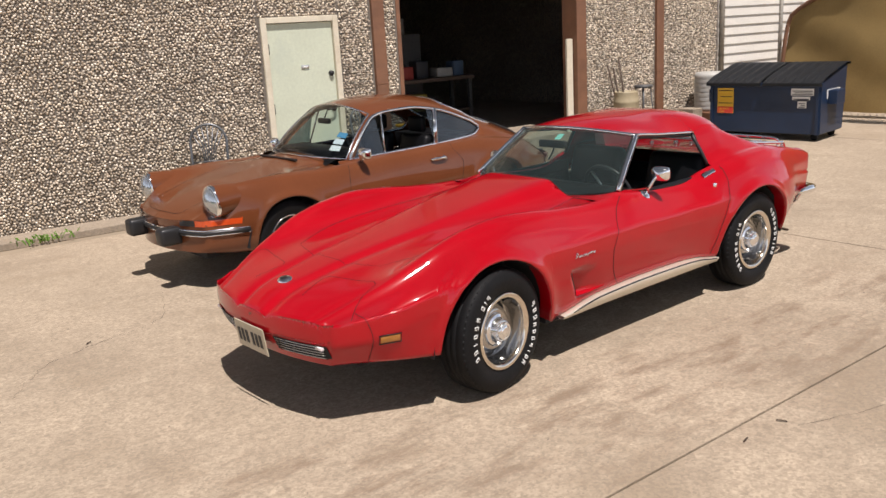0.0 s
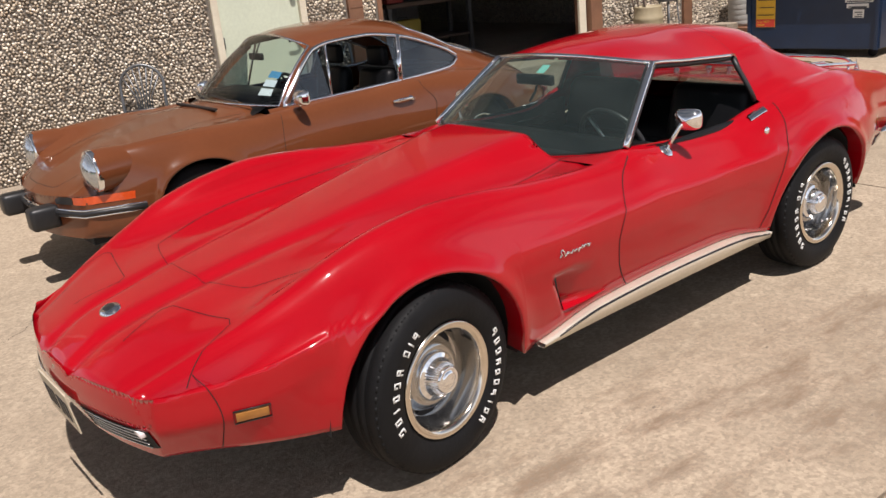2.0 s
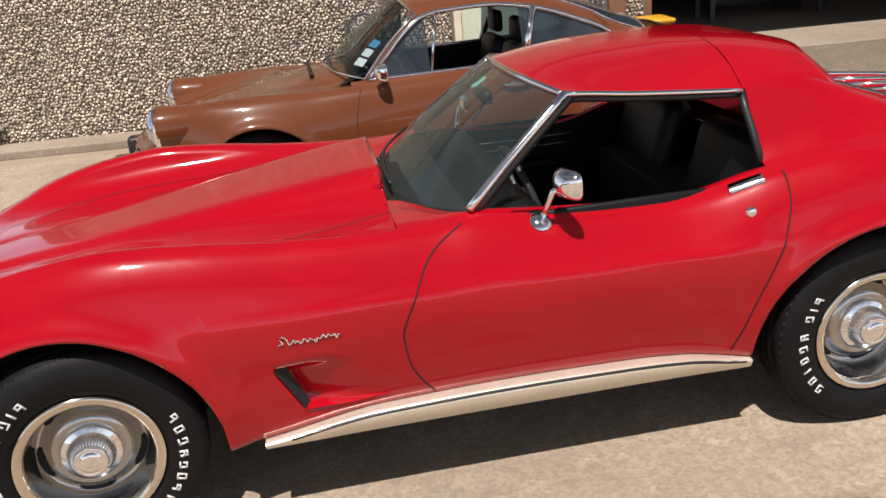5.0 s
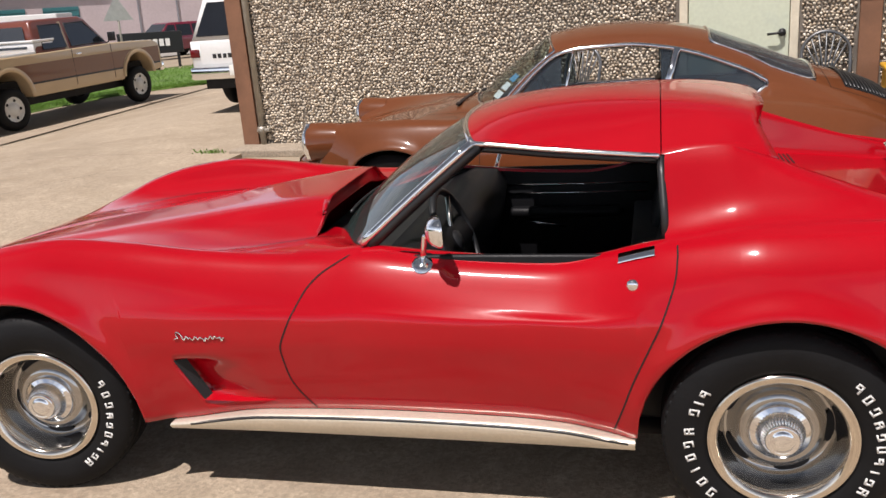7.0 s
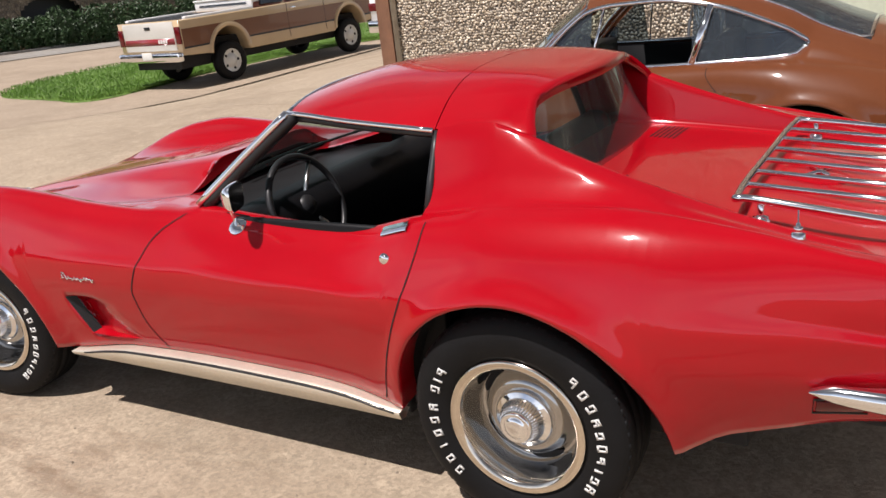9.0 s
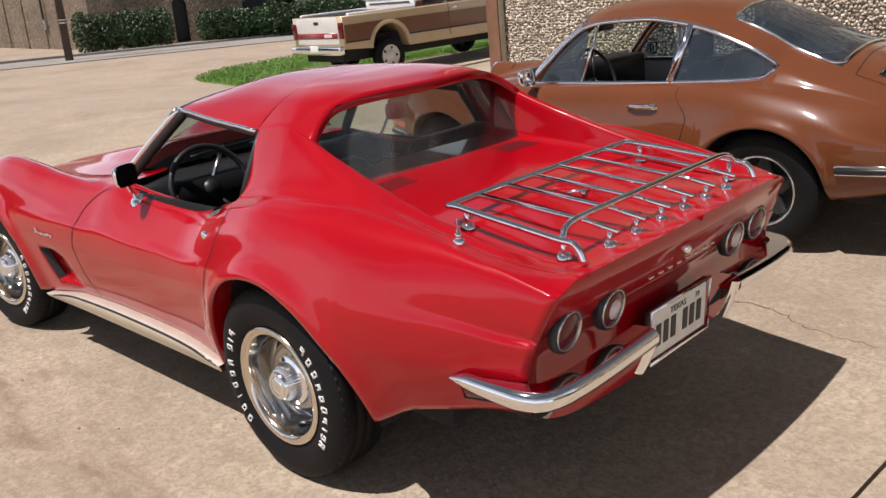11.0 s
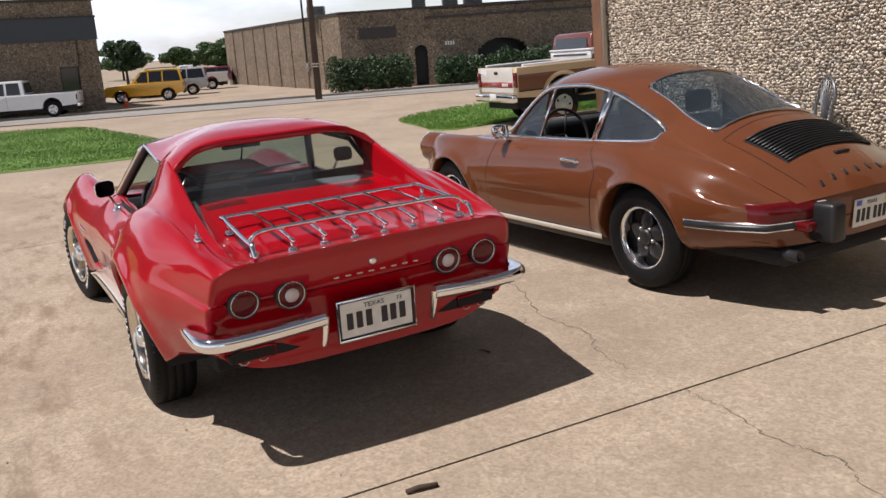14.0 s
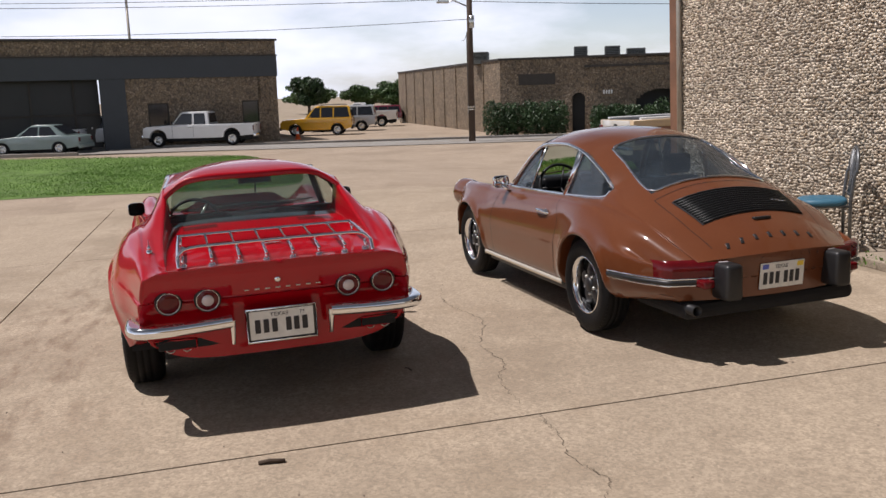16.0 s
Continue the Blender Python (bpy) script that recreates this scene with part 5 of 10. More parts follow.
        part("exhaust_pipe", bm, STEEL, car)
        # side markers
        for x, z, w, m_ in ((-1.905, 0.462, 0.10, AMBER_DULL), (2.01, 0.488, 0.11, LENS_RED)):
            hit, nor, _, _ = tree.ray_cast(Vector((x, s * 1.5, z)), Vector((0, -s, 0)), 2)
            rot = nor.to_track_quat("Y", "Z").to_matrix().to_4x4()
            bm = bm_new()
            box(bm, -w / 2, -0.006, -0.018, w / 2, 0.005, 0.018, 0.003)
            part("side_marker", bm, m_, car, m=Matrix.Translation(hit) @ rot)
            bm = bm_new()
            tube(bm, [(-w / 2 - 0.006, 0.002, -0.024), (w / 2 + 0.006, 0.002, -0.024), (w / 2 + 0.006, 0.002, 0.024), (-w / 2 - 0.006, 0.002, 0.024)], 0.003, 6, closed=True)
            part("marker_rim", bm, BLACK_TRIM, car, m=Matrix.Translation(hit) @ rot)
        # front grille with bars and lamp
        bm = bm_new()
        for y0, y1 in ((0.20, 0.56),):
            rows = []
            for yy in np.linspace(y0, y1, 8):
                row = []
                for zz in (0.378, 0.40, 0.43, 0.455):
                    lo, _, _, _ = tree.ray_cast(Vector((-3.2, s * yy, zz)), Vector((1, 0, 0)), 2)
                    row.append(((lo.x if lo else -2.2) - 0.004, s * yy, zz))
                rows.append(row)
            sheet(bm, rows)
        part("grille_opening", bm, DARK, car, smooth=False)
        for k in range(5):
            bm = bm_new()
            z = 0.385 + 0.016 * k
            pts = []
            for yy in np.linspace(0.22, 0.53, 6):
                lo, _, _, _ = tree.ray_cast(Vector((-3.2, s * yy, z)), Vector((1, 0, 0)), 2)
                pts.append(((lo.x if lo else -2.2) - 0.008, s * yy, z))
            tube(bm, pts, 0.0019, 6)
            part("grille_bar", bm, STEEL, car)
        bm = bm_new()
        lo, _, _, _ = tree.ray_cast(Vector((-3.2, s * 0.50, 0.43)), Vector((1, 0, 0)), 2)
        box(bm, lo.x - 0.012, min(s * 0.47, s * 0.54), 0.43, lo.x + 0.01, max(s * 0.47, s * 0.54), 0.450, 0.006)
        part("front_lamp", bm, LENS_WHITE, car)
    # front plate
    lo, _, _, _ = tree.ray_cast(Vector((-3.2, 0, 0.42)), Vector((1, 0, 0)), 2)
    fp = new("front_plate")
    fp.parent = car
    fp.matrix_basis = pose(lo.x - 0.02, 0, 0.405, 0, -8, 0)
    bm = bm_new()
    box(bm, -0.006, -0.152, -0.076, 0.0, 0.152, 0.076, 0.002)
    part("plate", bm, FRONT_PLATE, fp, smooth=False)
    for y in (-0.12, -0.08, -0.04, 0.02, 0.06, 0.10):
        bm = bm_new()
        box(bm, -0.009, y, -0.04, -0.006, y + 0.026, 0.035, 0.002)
        part("digit_bar", bm, PLATE_INK, fp, smooth=False)
    # round nose badge and deck emblem
    for x, r in ((-2.045, 0.036),):
        loc, nor, _, _ = tree.ray_cast(Vector((x, 0, 2)), Vector((0, 0, -1)), 3)
        bm = bm_new()
        lathe(bm, [(0.0, 0.012), (r * 0.7, 0.011), (r, 0.006), (r * 1.06, 0.0)], 28, Matrix.Translation(loc) @ nor.to_track_quat("Y", "Z").to_matrix().to_4x4() @ Matrix.Diagonal((1.35, 1, 1, 1)))
        b = part("nose_badge", bm, CHROME, car, "oval chrome nose badge")
        bm = bm_new()
        lathe(bm, [(0.0, 0.014), (r * 0.55, 0.013), (r * 0.62, 0.010)], 24, Matrix.Translation(loc) @ nor.to_track_quat("Y", "Z").to_matrix().to_4x4() @ Matrix.Diagonal((1.35, 1, 1, 1)))
        part("badge_field", bm, BLACK_TRIM, b)
    loc, nor, _, _ = tree.ray_cast(Vector((1.86, 0.02, 2)), Vector((0, 0, -1)), 3)
    bm = bm_new()
    lathe(bm, [(0.0, 0.006), (0.085, 0.005), (0.092, 0.0)], 32, Matrix.Translation(loc) @ nor.to_track_quat("Y", "Z").to_matrix().to_4x4())
    lid = part("fuel_lid", bm, RED, car)
    bm = bm_new()
    for a in (-1, 1):
        tube(bm, [tuple(loc + Vector((-0.02, 0.05 * a, 0.01))), tuple(loc + Vector((0.035, -0.045 * a, 0.012)))], 0.007, 6)
    part("fuel_badge", bm, CHROME, lid, "crossed chrome bars")

    # luggage rack
    rack = new("luggage_rack")
    rack.parent = car
    rack["label"] = "chrome tube luggage rack on the boot lid"
    zf, zr = 0.925, 0.880
    bm = bm_new()
    tube(bm, spline([(2.20, -0.48, zr - 0.055), (2.17, -0.48, zr - 0.005), (2.10, -0.48, zr + 0.004), (1.79, -0.468, zf), (1.743, -0.43, zf), (1.738, 0, zf), (1.743, 0.44, zf), (1.79, 0.478, zf), (2.10, 0.50, zr + 0.004), (2.17, 0.50, zr - 0.005), (2.20, 0.50, zr - 0.055)], 5), 0.0105, 10)
    part("outer_rail", bm, CHROME, rack)
    bm = bm_new()
    tube(bm, spline([(2.13, -0.48, zr + 0.002), (2.12, -0.42, zr + 0.035), (2.12, -0.2, zr + 0.04), (2.12, 0.22, zr + 0.04), (2.12, 0.44, zr + 0.035), (2.13, 0.50, zr + 0.002)], 5), 0.0095, 10)
    part("rear_rail", bm, CHROME, rack)
    for k in range(6):
        y = -0.33 + 0.135 * k
        bm = bm_new()
        tube(bm, [(1.738, y, zf), (2.10, y + 0.01, zr + 0.008), (2.20, y + 0.012, zr - 0.012)], 0.0085, 8)
        part("slat", bm, CHROME, rack)
        bm = bm_new()
        cyl(bm, (2.17, y + 0.012, zr - 0.008), (2.17, y + 0.012, deck(2.17)[0] + 0.004), 0.007, 8)
        lathe(bm, [(0, 0.02), (0.016, 0.016), (0.02, 0.0)], 12, pose(2.17, y + 0.012, deck(2.17)[0] + 0.006, 90))
        part("foot", bm, CHROME, rack)
    for y in (-0.46, 0.48):
        for x in (1.80, 2.12):
            bm = bm_new()
            zz = zf if x < 2 else zr
            cyl(bm, (x, y, zz), (x, y, deck(x)[0] - 0.005), 0.008, 8)
            lathe(bm, [(0, 0.02), (0.018, 0.014), (0.022, 0.0)], 12, pose(x, y, deck(x)[0] + 0.006, 90))
            part("foot", bm, CHROME, rack)
    # aerial base
    loc, nor, _, _ = tree.ray_cast(Vector((1.905, -0.62, 2)), Vector((0, 0, -1)), 3)
    bm = bm_new()
    lathe(bm, [(0.0, 0.072), (0.0016, 0.071), (0.0016, 0.040), (0.005, 0.038), (0.005, 0.030), (0.010, 0.029), (0.0105, 0.020), (0.008, 0.018), (0.012, 0.014), (0.0155, 0.012), (0.0165, 0.0)], 20, Matrix.Translation(loc) @ pose(0, 0, 0, 90) @ Matrix.Identity(4))
    part("aerial_base", bm, CHROME, car, "chrome aerial base")

    # interior
    bm = bm_new()
    box(bm, -0.05, -0.66, 0.25, 1.15, 0.66, 0.30)
    box(bm, 1.08, -0.62, 0.30, 1.14, 0.62, 0.84)
    box(bm, 0.10, -0.12, 0.30, 1.10, 0.12, 0.52, 0.03)
    part("cabin_tub", bm, VINYL, car, "black vinyl cabin lining")
    for s in (-1, 1):
        bm = bm_new()
        box(bm, -0.05, s * 0.64 - 0.012, 0.30, 0.95, s * 0.64 + 0.012, 0.845, 0.01)
        lining = part("door_lining", bm, VINYL, car, "black door lining")
        bm = bm_new()
        box(bm, 0.25, s * 0.59 - 0.03, 0.62, 0.75, s * 0.59 + 0.03, 0.67, 0.02)
        part("armrest", bm, VINYL, lining)
        for zz in (0.76, 0.72):
            bm = bm_new()
            box(bm, 0.20, s * 0.622 - 0.004, zz, 0.86, s * 0.622 + 0.004, zz + 0.008)
            part("trim_strip", bm, CHROME, lining)
        bm = bm_new()
        tube(bm, [(0.30, s * 0.60, 0.60), (0.36, s * 0.585, 0.60), (0.50, s * 0.585, 0.58)], 0.008, 6)
        part("door_pull", bm, CHROME, lining)
    bm = bm_new()
    rows = [[(-0.02, y, 0.80) for y in np.linspace(-0.64, 0.64, 9)], [(0.10, y, 0.855) for y in np.linspace(-0.64, 0.64, 9)], [(0.20, y, 0.845) for y in np.linspace(-0.64, 0.64, 9)], [(0.24, y, 0.78) for y in np.linspace(-0.64, 0.64, 9)], [(0.20, y, 0.55) for y in np.linspace(-0.64, 0.64, 9)]]
    sheet(bm, rows)
    part("dashboard", bm, VINYL, car)
    for s in (-1, 1):
        bm = bm_new()
        box(bm, 0.36, s * 0.36 - 0.24, 0.30, 0.86, s * 0.36 + 0.24, 0.46, 0.06, seg=3)
        seat = part("seat", bm, VINYL, car, "black vinyl bucket seat")
        bm = bm_new()
        box(bm, 0.80, s * 0.36 - 0.24, 0.40, 0.93, s * 0.36 + 0.24, 0.98, 0.06, m=Matrix.Translation((0.86, 0, 0.42)) @ pose(0, 0, 0, 0, 16) @ Matrix.Translation((-0.86, 0, -0.42)), seg=3)
        part("backrest", bm, VINYL, seat)
        for k in range(5):
            bm = bm_new()
            tube(bm, [(0.875, s * 0.36 - 0.16 + 0.08 * k, 0.52), (0.955, s * 0.36 - 0.16 + 0.08 * k, 0.86)], 0.022, 8)
            part("pleat", bm, VINYL, seat)
    sm = pose(0.22, -0.35, 0.80, 0, 70, 0)
    bm = bm_new()
    tube(bm, [tuple(sm @ Vector((0.185 * math.cos(t), 0.185 * math.sin(t), 0))) for t in np.linspace(0, 2 * math.pi, 40, endpoint=False)], 0.013, 8, closed=True)
    wheel = part("steering_wheel", bm, BLACK_TRIM, car, "black-rimmed steering wheel with alloy spokes")
    bm = bm_new()
    for t in (0.6, math.pi - 0.6, 1.5 * math.pi):
        tube(bm, [tuple(sm @ Vector((0.02 * math.cos(t), 0.02 * math.sin(t), -0.02))), tuple(sm @ Vector((0.178 * math.cos(t), 0.178 * math.sin(t), 0)))], 0.009, 6)
    part("spokes", bm, STEEL, wheel)
    bm = bm_new()
    lathe(bm, [(0, 0.02), (0.035, 0.012), (0.045, -0.02), (0.03, -0.12)], 18, sm @ pose(0, 0, 0, 90))
    part("hub", bm, BLACK_TRIM, wheel)
    # the tail overhang is longer than the nose: draw everything behind the rear wheels out with it
    def drawn_out(x):
        return x + 0.060 * step(1.40, 2.20, x)

    done = set()
    for ob in list(car.children):
        moved = ob.matrix_basis.translation.x
        if ob.matrix_basis != Matrix.Identity(4):
            ob.matrix_basis = Matrix.Translation((drawn_out(moved) - moved, 0, 0)) @ ob.matrix_basis
            continue
        for o in [ob] + list(ob.children):
            if o.data is None or o.matrix_basis != Matrix.Identity(4) or o.data.name in done:
                continue
            done.add(o.data.name)
            for v in o.data.vertices:
                v.co.x = drawn_out(v.co.x)
    return car, crest, tree


def word(text, size, depth):
    """A word in the built-in letters as a bmesh, reading along x, upright in y."""
    cu = bpy.data.curves.new("word", "FONT")
    cu.body, cu.size, cu.extrude, cu.resolution_u = text, size, depth, 2
    ob = bpy.data.objects.new("word", cu)
    me = ob.to_mesh()
    bm = bm_new()
    bm.from_mesh(me)
    ob.to_mesh_clear()
    bpy.data.objects.remove(ob)
    bpy.data.curves.remove(cu)
    return bm


def tyre(parent, r=0.338, w=0.215, rim=0.195, letters=True):
    bm = bm_new()
    h = w / 2
    prof = [(rim - 0.006, -h * 0.72), (rim, -h * 0.82), (rim + 0.02, -h * 0.95), (rim + 0.06, -h), ((r + rim) / 2 + 0.01, -h * 1.0), (r - 0.028, -h * 0.93), (r - 0.012, -h * 0.84), (r - 0.003, -h * 0.72), (r, -h * 0.45), (r - 0.004, -h * 0.36), (r - 0.004, -h * 0.32), (r, -h * 0.3), (r, -0.005), (r - 0.005, 0.0), (r, 0.005), (r, h * 0.3), (r - 0.004, h * 0.33), (r, h * 0.45), (r - 0.003, h * 0.72), (r - 0.028, h * 0.93), (rim + 0.06, h), (rim, h * 0.8)]
    lathe(bm, prof, 72)
    # shoulder blocks
    for k in range(60):
        th = 2 * math.pi * k / 60
        m = Matrix.Rotation(th, 4, "Y")
        box(bm, r - 0.022, -h * 0.815, -0.0105, r - 0.0066, -h * 0.66, 0.0105, m=m)
    t = part("tyre", bm, BLACK_RUBBER, parent)
    if letters:
        rr = rim + 0.040
        angles = [-0.75 + 0.165 * k - 0.0018 * k * k for k in range(10)] + [-3.86 + 0.165 * k for k in range(6)] + [-2.79, -2.665, -2.54]
        for k, th in enumerate(angles):
            bm = bm_new()
            m_ = Matrix.Rotation(th, 4, "Y") @ Matrix.Translation((rr, 0, 0)) @ Matrix.Rotation(-0.16, 4, "Y")
            tall = 0.029 if k in (0, 1, 2, 5, 9) or k > 9 else 0.024
            wide_ = 0.0100 if k not in (7, 12, 17) else 0.0030
            box(bm, 0.0, -h - 0.0018, -wide_, tall, -h + 0.003, -wide_ + 0.0055, m=m_)
            if wide_ > 0.005:
                box(bm, 0.0 if k % 2 else tall * 0.45, -h - 0.0017, wide_ - 0.0055, tall, -h + 0.003, wide_, m=m_)
                box(bm, tall - 0.005, -h - 0.0019, -wide_, tall, -h + 0.003, wide_, m=m_)
                box(bm, 0.0 if k % 3 else tall * 0.42, -h - 0.0019, -wide_, 0.005 if k % 3 else tall * 0.42 + 0.005, -h + 0.003, wide_, m=m_)
            part("letter", bm, LETTER, t, "raised white sidewall letter" if k == 0 else "")
    return t


def rally_wheel(parent, m, turn):
    w = new("wheel")
    w.parent = parent
    w.matrix_basis = m @ Matrix.Rotation(turn, 4, "Y")
    w["label"] = "slotted steel wheel with bright trim ring and white-lettered tyre"
    tyre(w, rim=0.206)
    bm = bm_new()
    lathe(bm, [(0.205, -0.080), (0.211, -0.090), (0.210, -0.099), (0.203, -0.104), (0.184, -0.098), (0.178, -0.088), (0.177, -0.06)], 72)
    part("trim_ring", bm, RING, w, "warm bright trim ring")
    bm = bm_new()
    lathe(bm, [(0.180, -0.085), (0.174, -0.050), (0.167, -0.012), (0.160, 0.010), (0.148, 0.016), (0.138, 0.010), (0.128, -0.014), (0.120, -0.026), (0.106, -0.034), (0.092, -0.034), (0.082, -0.026), (0.0, -0.02)], 72)
    rim_ = part("rim", bm, WHEEL_SILVER, w, "polished steel wheel disc")
    for k in range(5):
        th = 2 * math.pi * k / 5
        bm = bm_new()
        rows = []
        for i in range(13):
            a = th - 0.38 + 0.76 * i / 12
            rr = 0.013 * math.sin(math.pi * i / 12) ** 0.5
            rows.append([((0.148 - rr) * math.cos(a), 0.011 - 0.3 * rr, (0.148 - rr) * math.sin(a)), ((0.148 + rr * 0.8) * math.cos(a), 0.0125 - 0.1 * rr, (0.148 + rr * 0.8) * math.sin(a))])
        sheet(bm, rows)
        part("slot", bm, DARK, rim_, "dark cooling slot" if k == 0 else "")
    bm = bm_new()
    lathe(bm, [(0.090, -0.030), (0.088, -0.042), (0.084, -0.046), (0.070, -0.048), (0.066, -0.052), (0.049, -0.090), (0.047, -0.098), (0.043, -0.101), (0.039, -0.098), (0.033, -0.098), (0.031, -0.102), (0.018, -0.104), (0.0, -0.1045)], 48)
    cap = part("hub_cap", bm, CHROME, w, "ribbed chrome centre cap")
    for k in range(40):
        th = 2 * math.pi * k / 40
        bm = bm_new()
        cyl(bm, (0.069 * math.cos(th), -0.048, 0.069 * math.sin(th)), (0.0505 * math.cos(th), -0.088, 0.0505 * math.sin(th)), 0.0024, 5)
        part("rib", bm, CHROME, cap)
        bm = bm_new()
        cyl(bm, (0.0665 * math.cos(th + 0.0785), -0.0485, 0.0665 * math.sin(th + 0.0785)), (0.0490 * math.cos(th + 0.0785), -0.0865, 0.0490 * math.sin(th + 0.0785)), 0.0016, 4)
        part("groove", bm, DARK, cap)
    return w


sports_car, car_crest, car_surface = red_car()
rally_wheel(sports_car, pose(-1.2445, -0.722, 0.336, 0, 0, 8), 0.42)
rally_wheel(sports_car, pose(1.2445, -0.728, 0.336), 0.0)
rally_wheel(sports_car, pose(-1.2445, 0.722, 0.336, 0, 0, 188), 1.1)
rally_wheel(sports_car, pose(1.2445, 0.728, 0.336, 0, 0, 180), 2.1)


# ---- the brown coupe ----
def brown_car():
    car = thing("coupe", "brown 1970s rear-engined coupe with chrome window frames", "car", LOT @ pose(0.08, 2.855, 0.015, 0, 0, 0.6))
    FW, RW, HALF = -0.85, 1.46, 0.375
    crest = smooth_keys([(-1.66, 0.50, 0.56), (-1.60, 0.53, 0.600), (-1.545, 0.56, 0.665), (-1.49, 0.585, 0.750), (-1.43, 0.592, 0.785), (-1.34, 0.598, 0.803), (-1.1, 0.612, 0.816), (-0.8, 0.620, 0.820), (-0.4, 0.628, 0.812), (0.0, 0.645, 0.818), (0.5, 0.645, 0.832), (1.0, 0.648, 0.850), (1.4, 0.655, 0.858), (1.7, 0.648, 0.830), (2.0, 0.62, 0.765), (2.25, 0.575, 0.665), (2.44, 0.52, 0.575)])
    wide = smooth_keys([(-1.66, 0.60, 0.47), (-1.45, 0.70, 0.50), (-1.15, 0.765, 0.53), (-0.85, 0.80, 0.54), (-0.4, 0.785, 0.53), (0.3, 0.775, 0.53), (0.95, 0.785, 0.54), (1.46, 0.835, 0.55), (1.9, 0.82, 0.53), (2.25, 0.76, 0.50), (2.44, 0.68, 0.47)])
    foot = smooth_keys([(-1.66, 0.58, 0.30), (-1.4, 0.66, 0.27), (-1.0, 0.72, 0.26), (0.0, 0.735, 0.245), (1.0, 0.735, 0.245), (1.9, 0.75, 0.30), (2.25, 0.70, 0.34), (2.44, 0.62, 0.35)])
    middle = smooth_keys([(-1.66, 0.545), (-1.55, 0.622), (-1.35, 0.692), (-1.0, 0.768), (-0.6, 0.828), (-0.25, 0.868), (-0.12, 0.876)])
    top = smooth_keys([(0.28, 1.268), (0.45, 1.296), (0.7, 1.306), (0.95, 1.294), (1.2, 1.250), (1.45, 1.160), (1.72, 1.040), (1.95, 0.930), (2.2, 0.795), (2.36, 0.690), (2.44, 0.605)])
    edge = smooth_keys([(0.28, 0.485, 1.165), (0.42, 0.482, 1.190), (0.77, 0.482, 1.205), (1.11, 0.495, 1.152), (1.35, 0.518, 1.066), (1.50, 0.532, 0.998), (1.58, 0.542, 0.938), (1.8, 0.578, 0.866), (2.0, 0.588, 0.785), (2.25, 0.560, 0.678), (2.44, 0.515, 0.580)])
    belt = smooth_keys([(-0.14, 0.605, 0.838), (0.3, 0.600, 0.840), (0.9, 0.595, 0.848), (1.25, 0.575, 0.858), (1.45, 0.555, 0.868), (1.53, 0.547, 0.886), (1.58, 0.542, 0.938), (1.8, 0.578, 0.866), (2.0, 0.588, 0.785), (2.25, 0.560, 0.678), (2.44, 0.515, 0.580)])

    def bend(x, y, z):
        x2 = x + 0.20 * step(-1.0, -1.66, x) * (abs(y) / 0.7) ** 2.2
        x2 -= 0.15 * step(1.7, 2.44, x) * (abs(y) / 0.7) ** 2.2
        x2 -= 0.14 * step(2.2, 2.44, x) * max(0.58 - z, 0)
        return (x2, y, z)

    def side_curve(x):
        (ky, kz), (wy, wz), (fy, fz) = crest(x), wide(x), foot(x)
        pts = [(ky, kz), (ky + 0.36 * (wy - ky), kz - 0.028), (ky + 0.72 * (wy - ky), kz - 0.115), (wy - 0.012, wz + 0.09), (wy, wz), (wy - 0.006, wz - 0.07), (wy - 0.30 * (wy - fy), wz - 0.66 * (wz - fz)), (fy + 0.012, fz + 0.03), (fy - 0.02, fz)]
        return spline(pts, 6)

    def flare(x, y, z):
        for c in (FW, RW):
            if abs(x - c) < 0.65:
                d = math.hypot((x - c) / HALF, (z - 0.29) / 0.365) - 1
                y += 0.016 * math.exp(-((d - 0.03) / 0.09) ** 2)
        return y

    shell = bm_new()
    xs = stations(-1.66, 2.44, 0.035, (FW, RW), HALF, (-0.14, 0.28, 1.25, 1.835, 1.58))
    us = [0, 0.12, 0.24, 0.36, 0.48, 0.60, 0.68, 0.75, 0.81, 0.87, 0.92, 0.96, 1.0]
    for s in (-1, 1):
        rows = []
        for x in xs:
            a = wheel_arch(x, (FW, RW), HALF, 0.29, 0.365)
            pts = cut_below(side_curve(x), max(foot(x)[1], a or 0), 26)
            row = [bend(x, s * flare(x, p[0], p[1]), p[1]) for p in pts]
            q = row[-1]
            row += [(q[0], q[1] - s * 0.02, q[2] + 0.004), (q[0], q[1] - s * 0.09, q[2] + 0.01)]
            rows.append(row)
        sheet(shell, rows)
        rows = []
        for x in [v for v in xs if v <= -0.139]:
            (ky, kz), mz = crest(x), middle(x)[0]
            vz = min(mz, kz) - 0.012 * step(-0.4, -0.9, x) * step(-1.6, -1.3, x)
            pts = [(0, mz), (0.2, mz - 0.006), (0.36, 0.5 * (mz + vz) - 0.004), (0.45, vz + 0.3 * (kz - vz) - 0.004), (ky - 0.05, kz - 0.012), (ky, kz)]
            rows.append([bend(x, s * p[0], p[1]) for p in resample(spline(pts, 5), 24)])
        sheet(shell, rows)
        rows = []
        for x in [v for v in xs if v >= -0.14]:
            (ky, kz), (by, bz) = crest(x), belt(x)
            pts = [(by, bz), (by + 0.4 * (ky - by), bz + 0.30 * (kz - bz) + 0.0), (ky - 0.012, kz + 0.003), (ky, kz)]
            rows.append([bend(x, s * p[0], p[1]) for p in resample(spline(pts, 4), 8)])
        sheet(shell, rows)
        rows = []
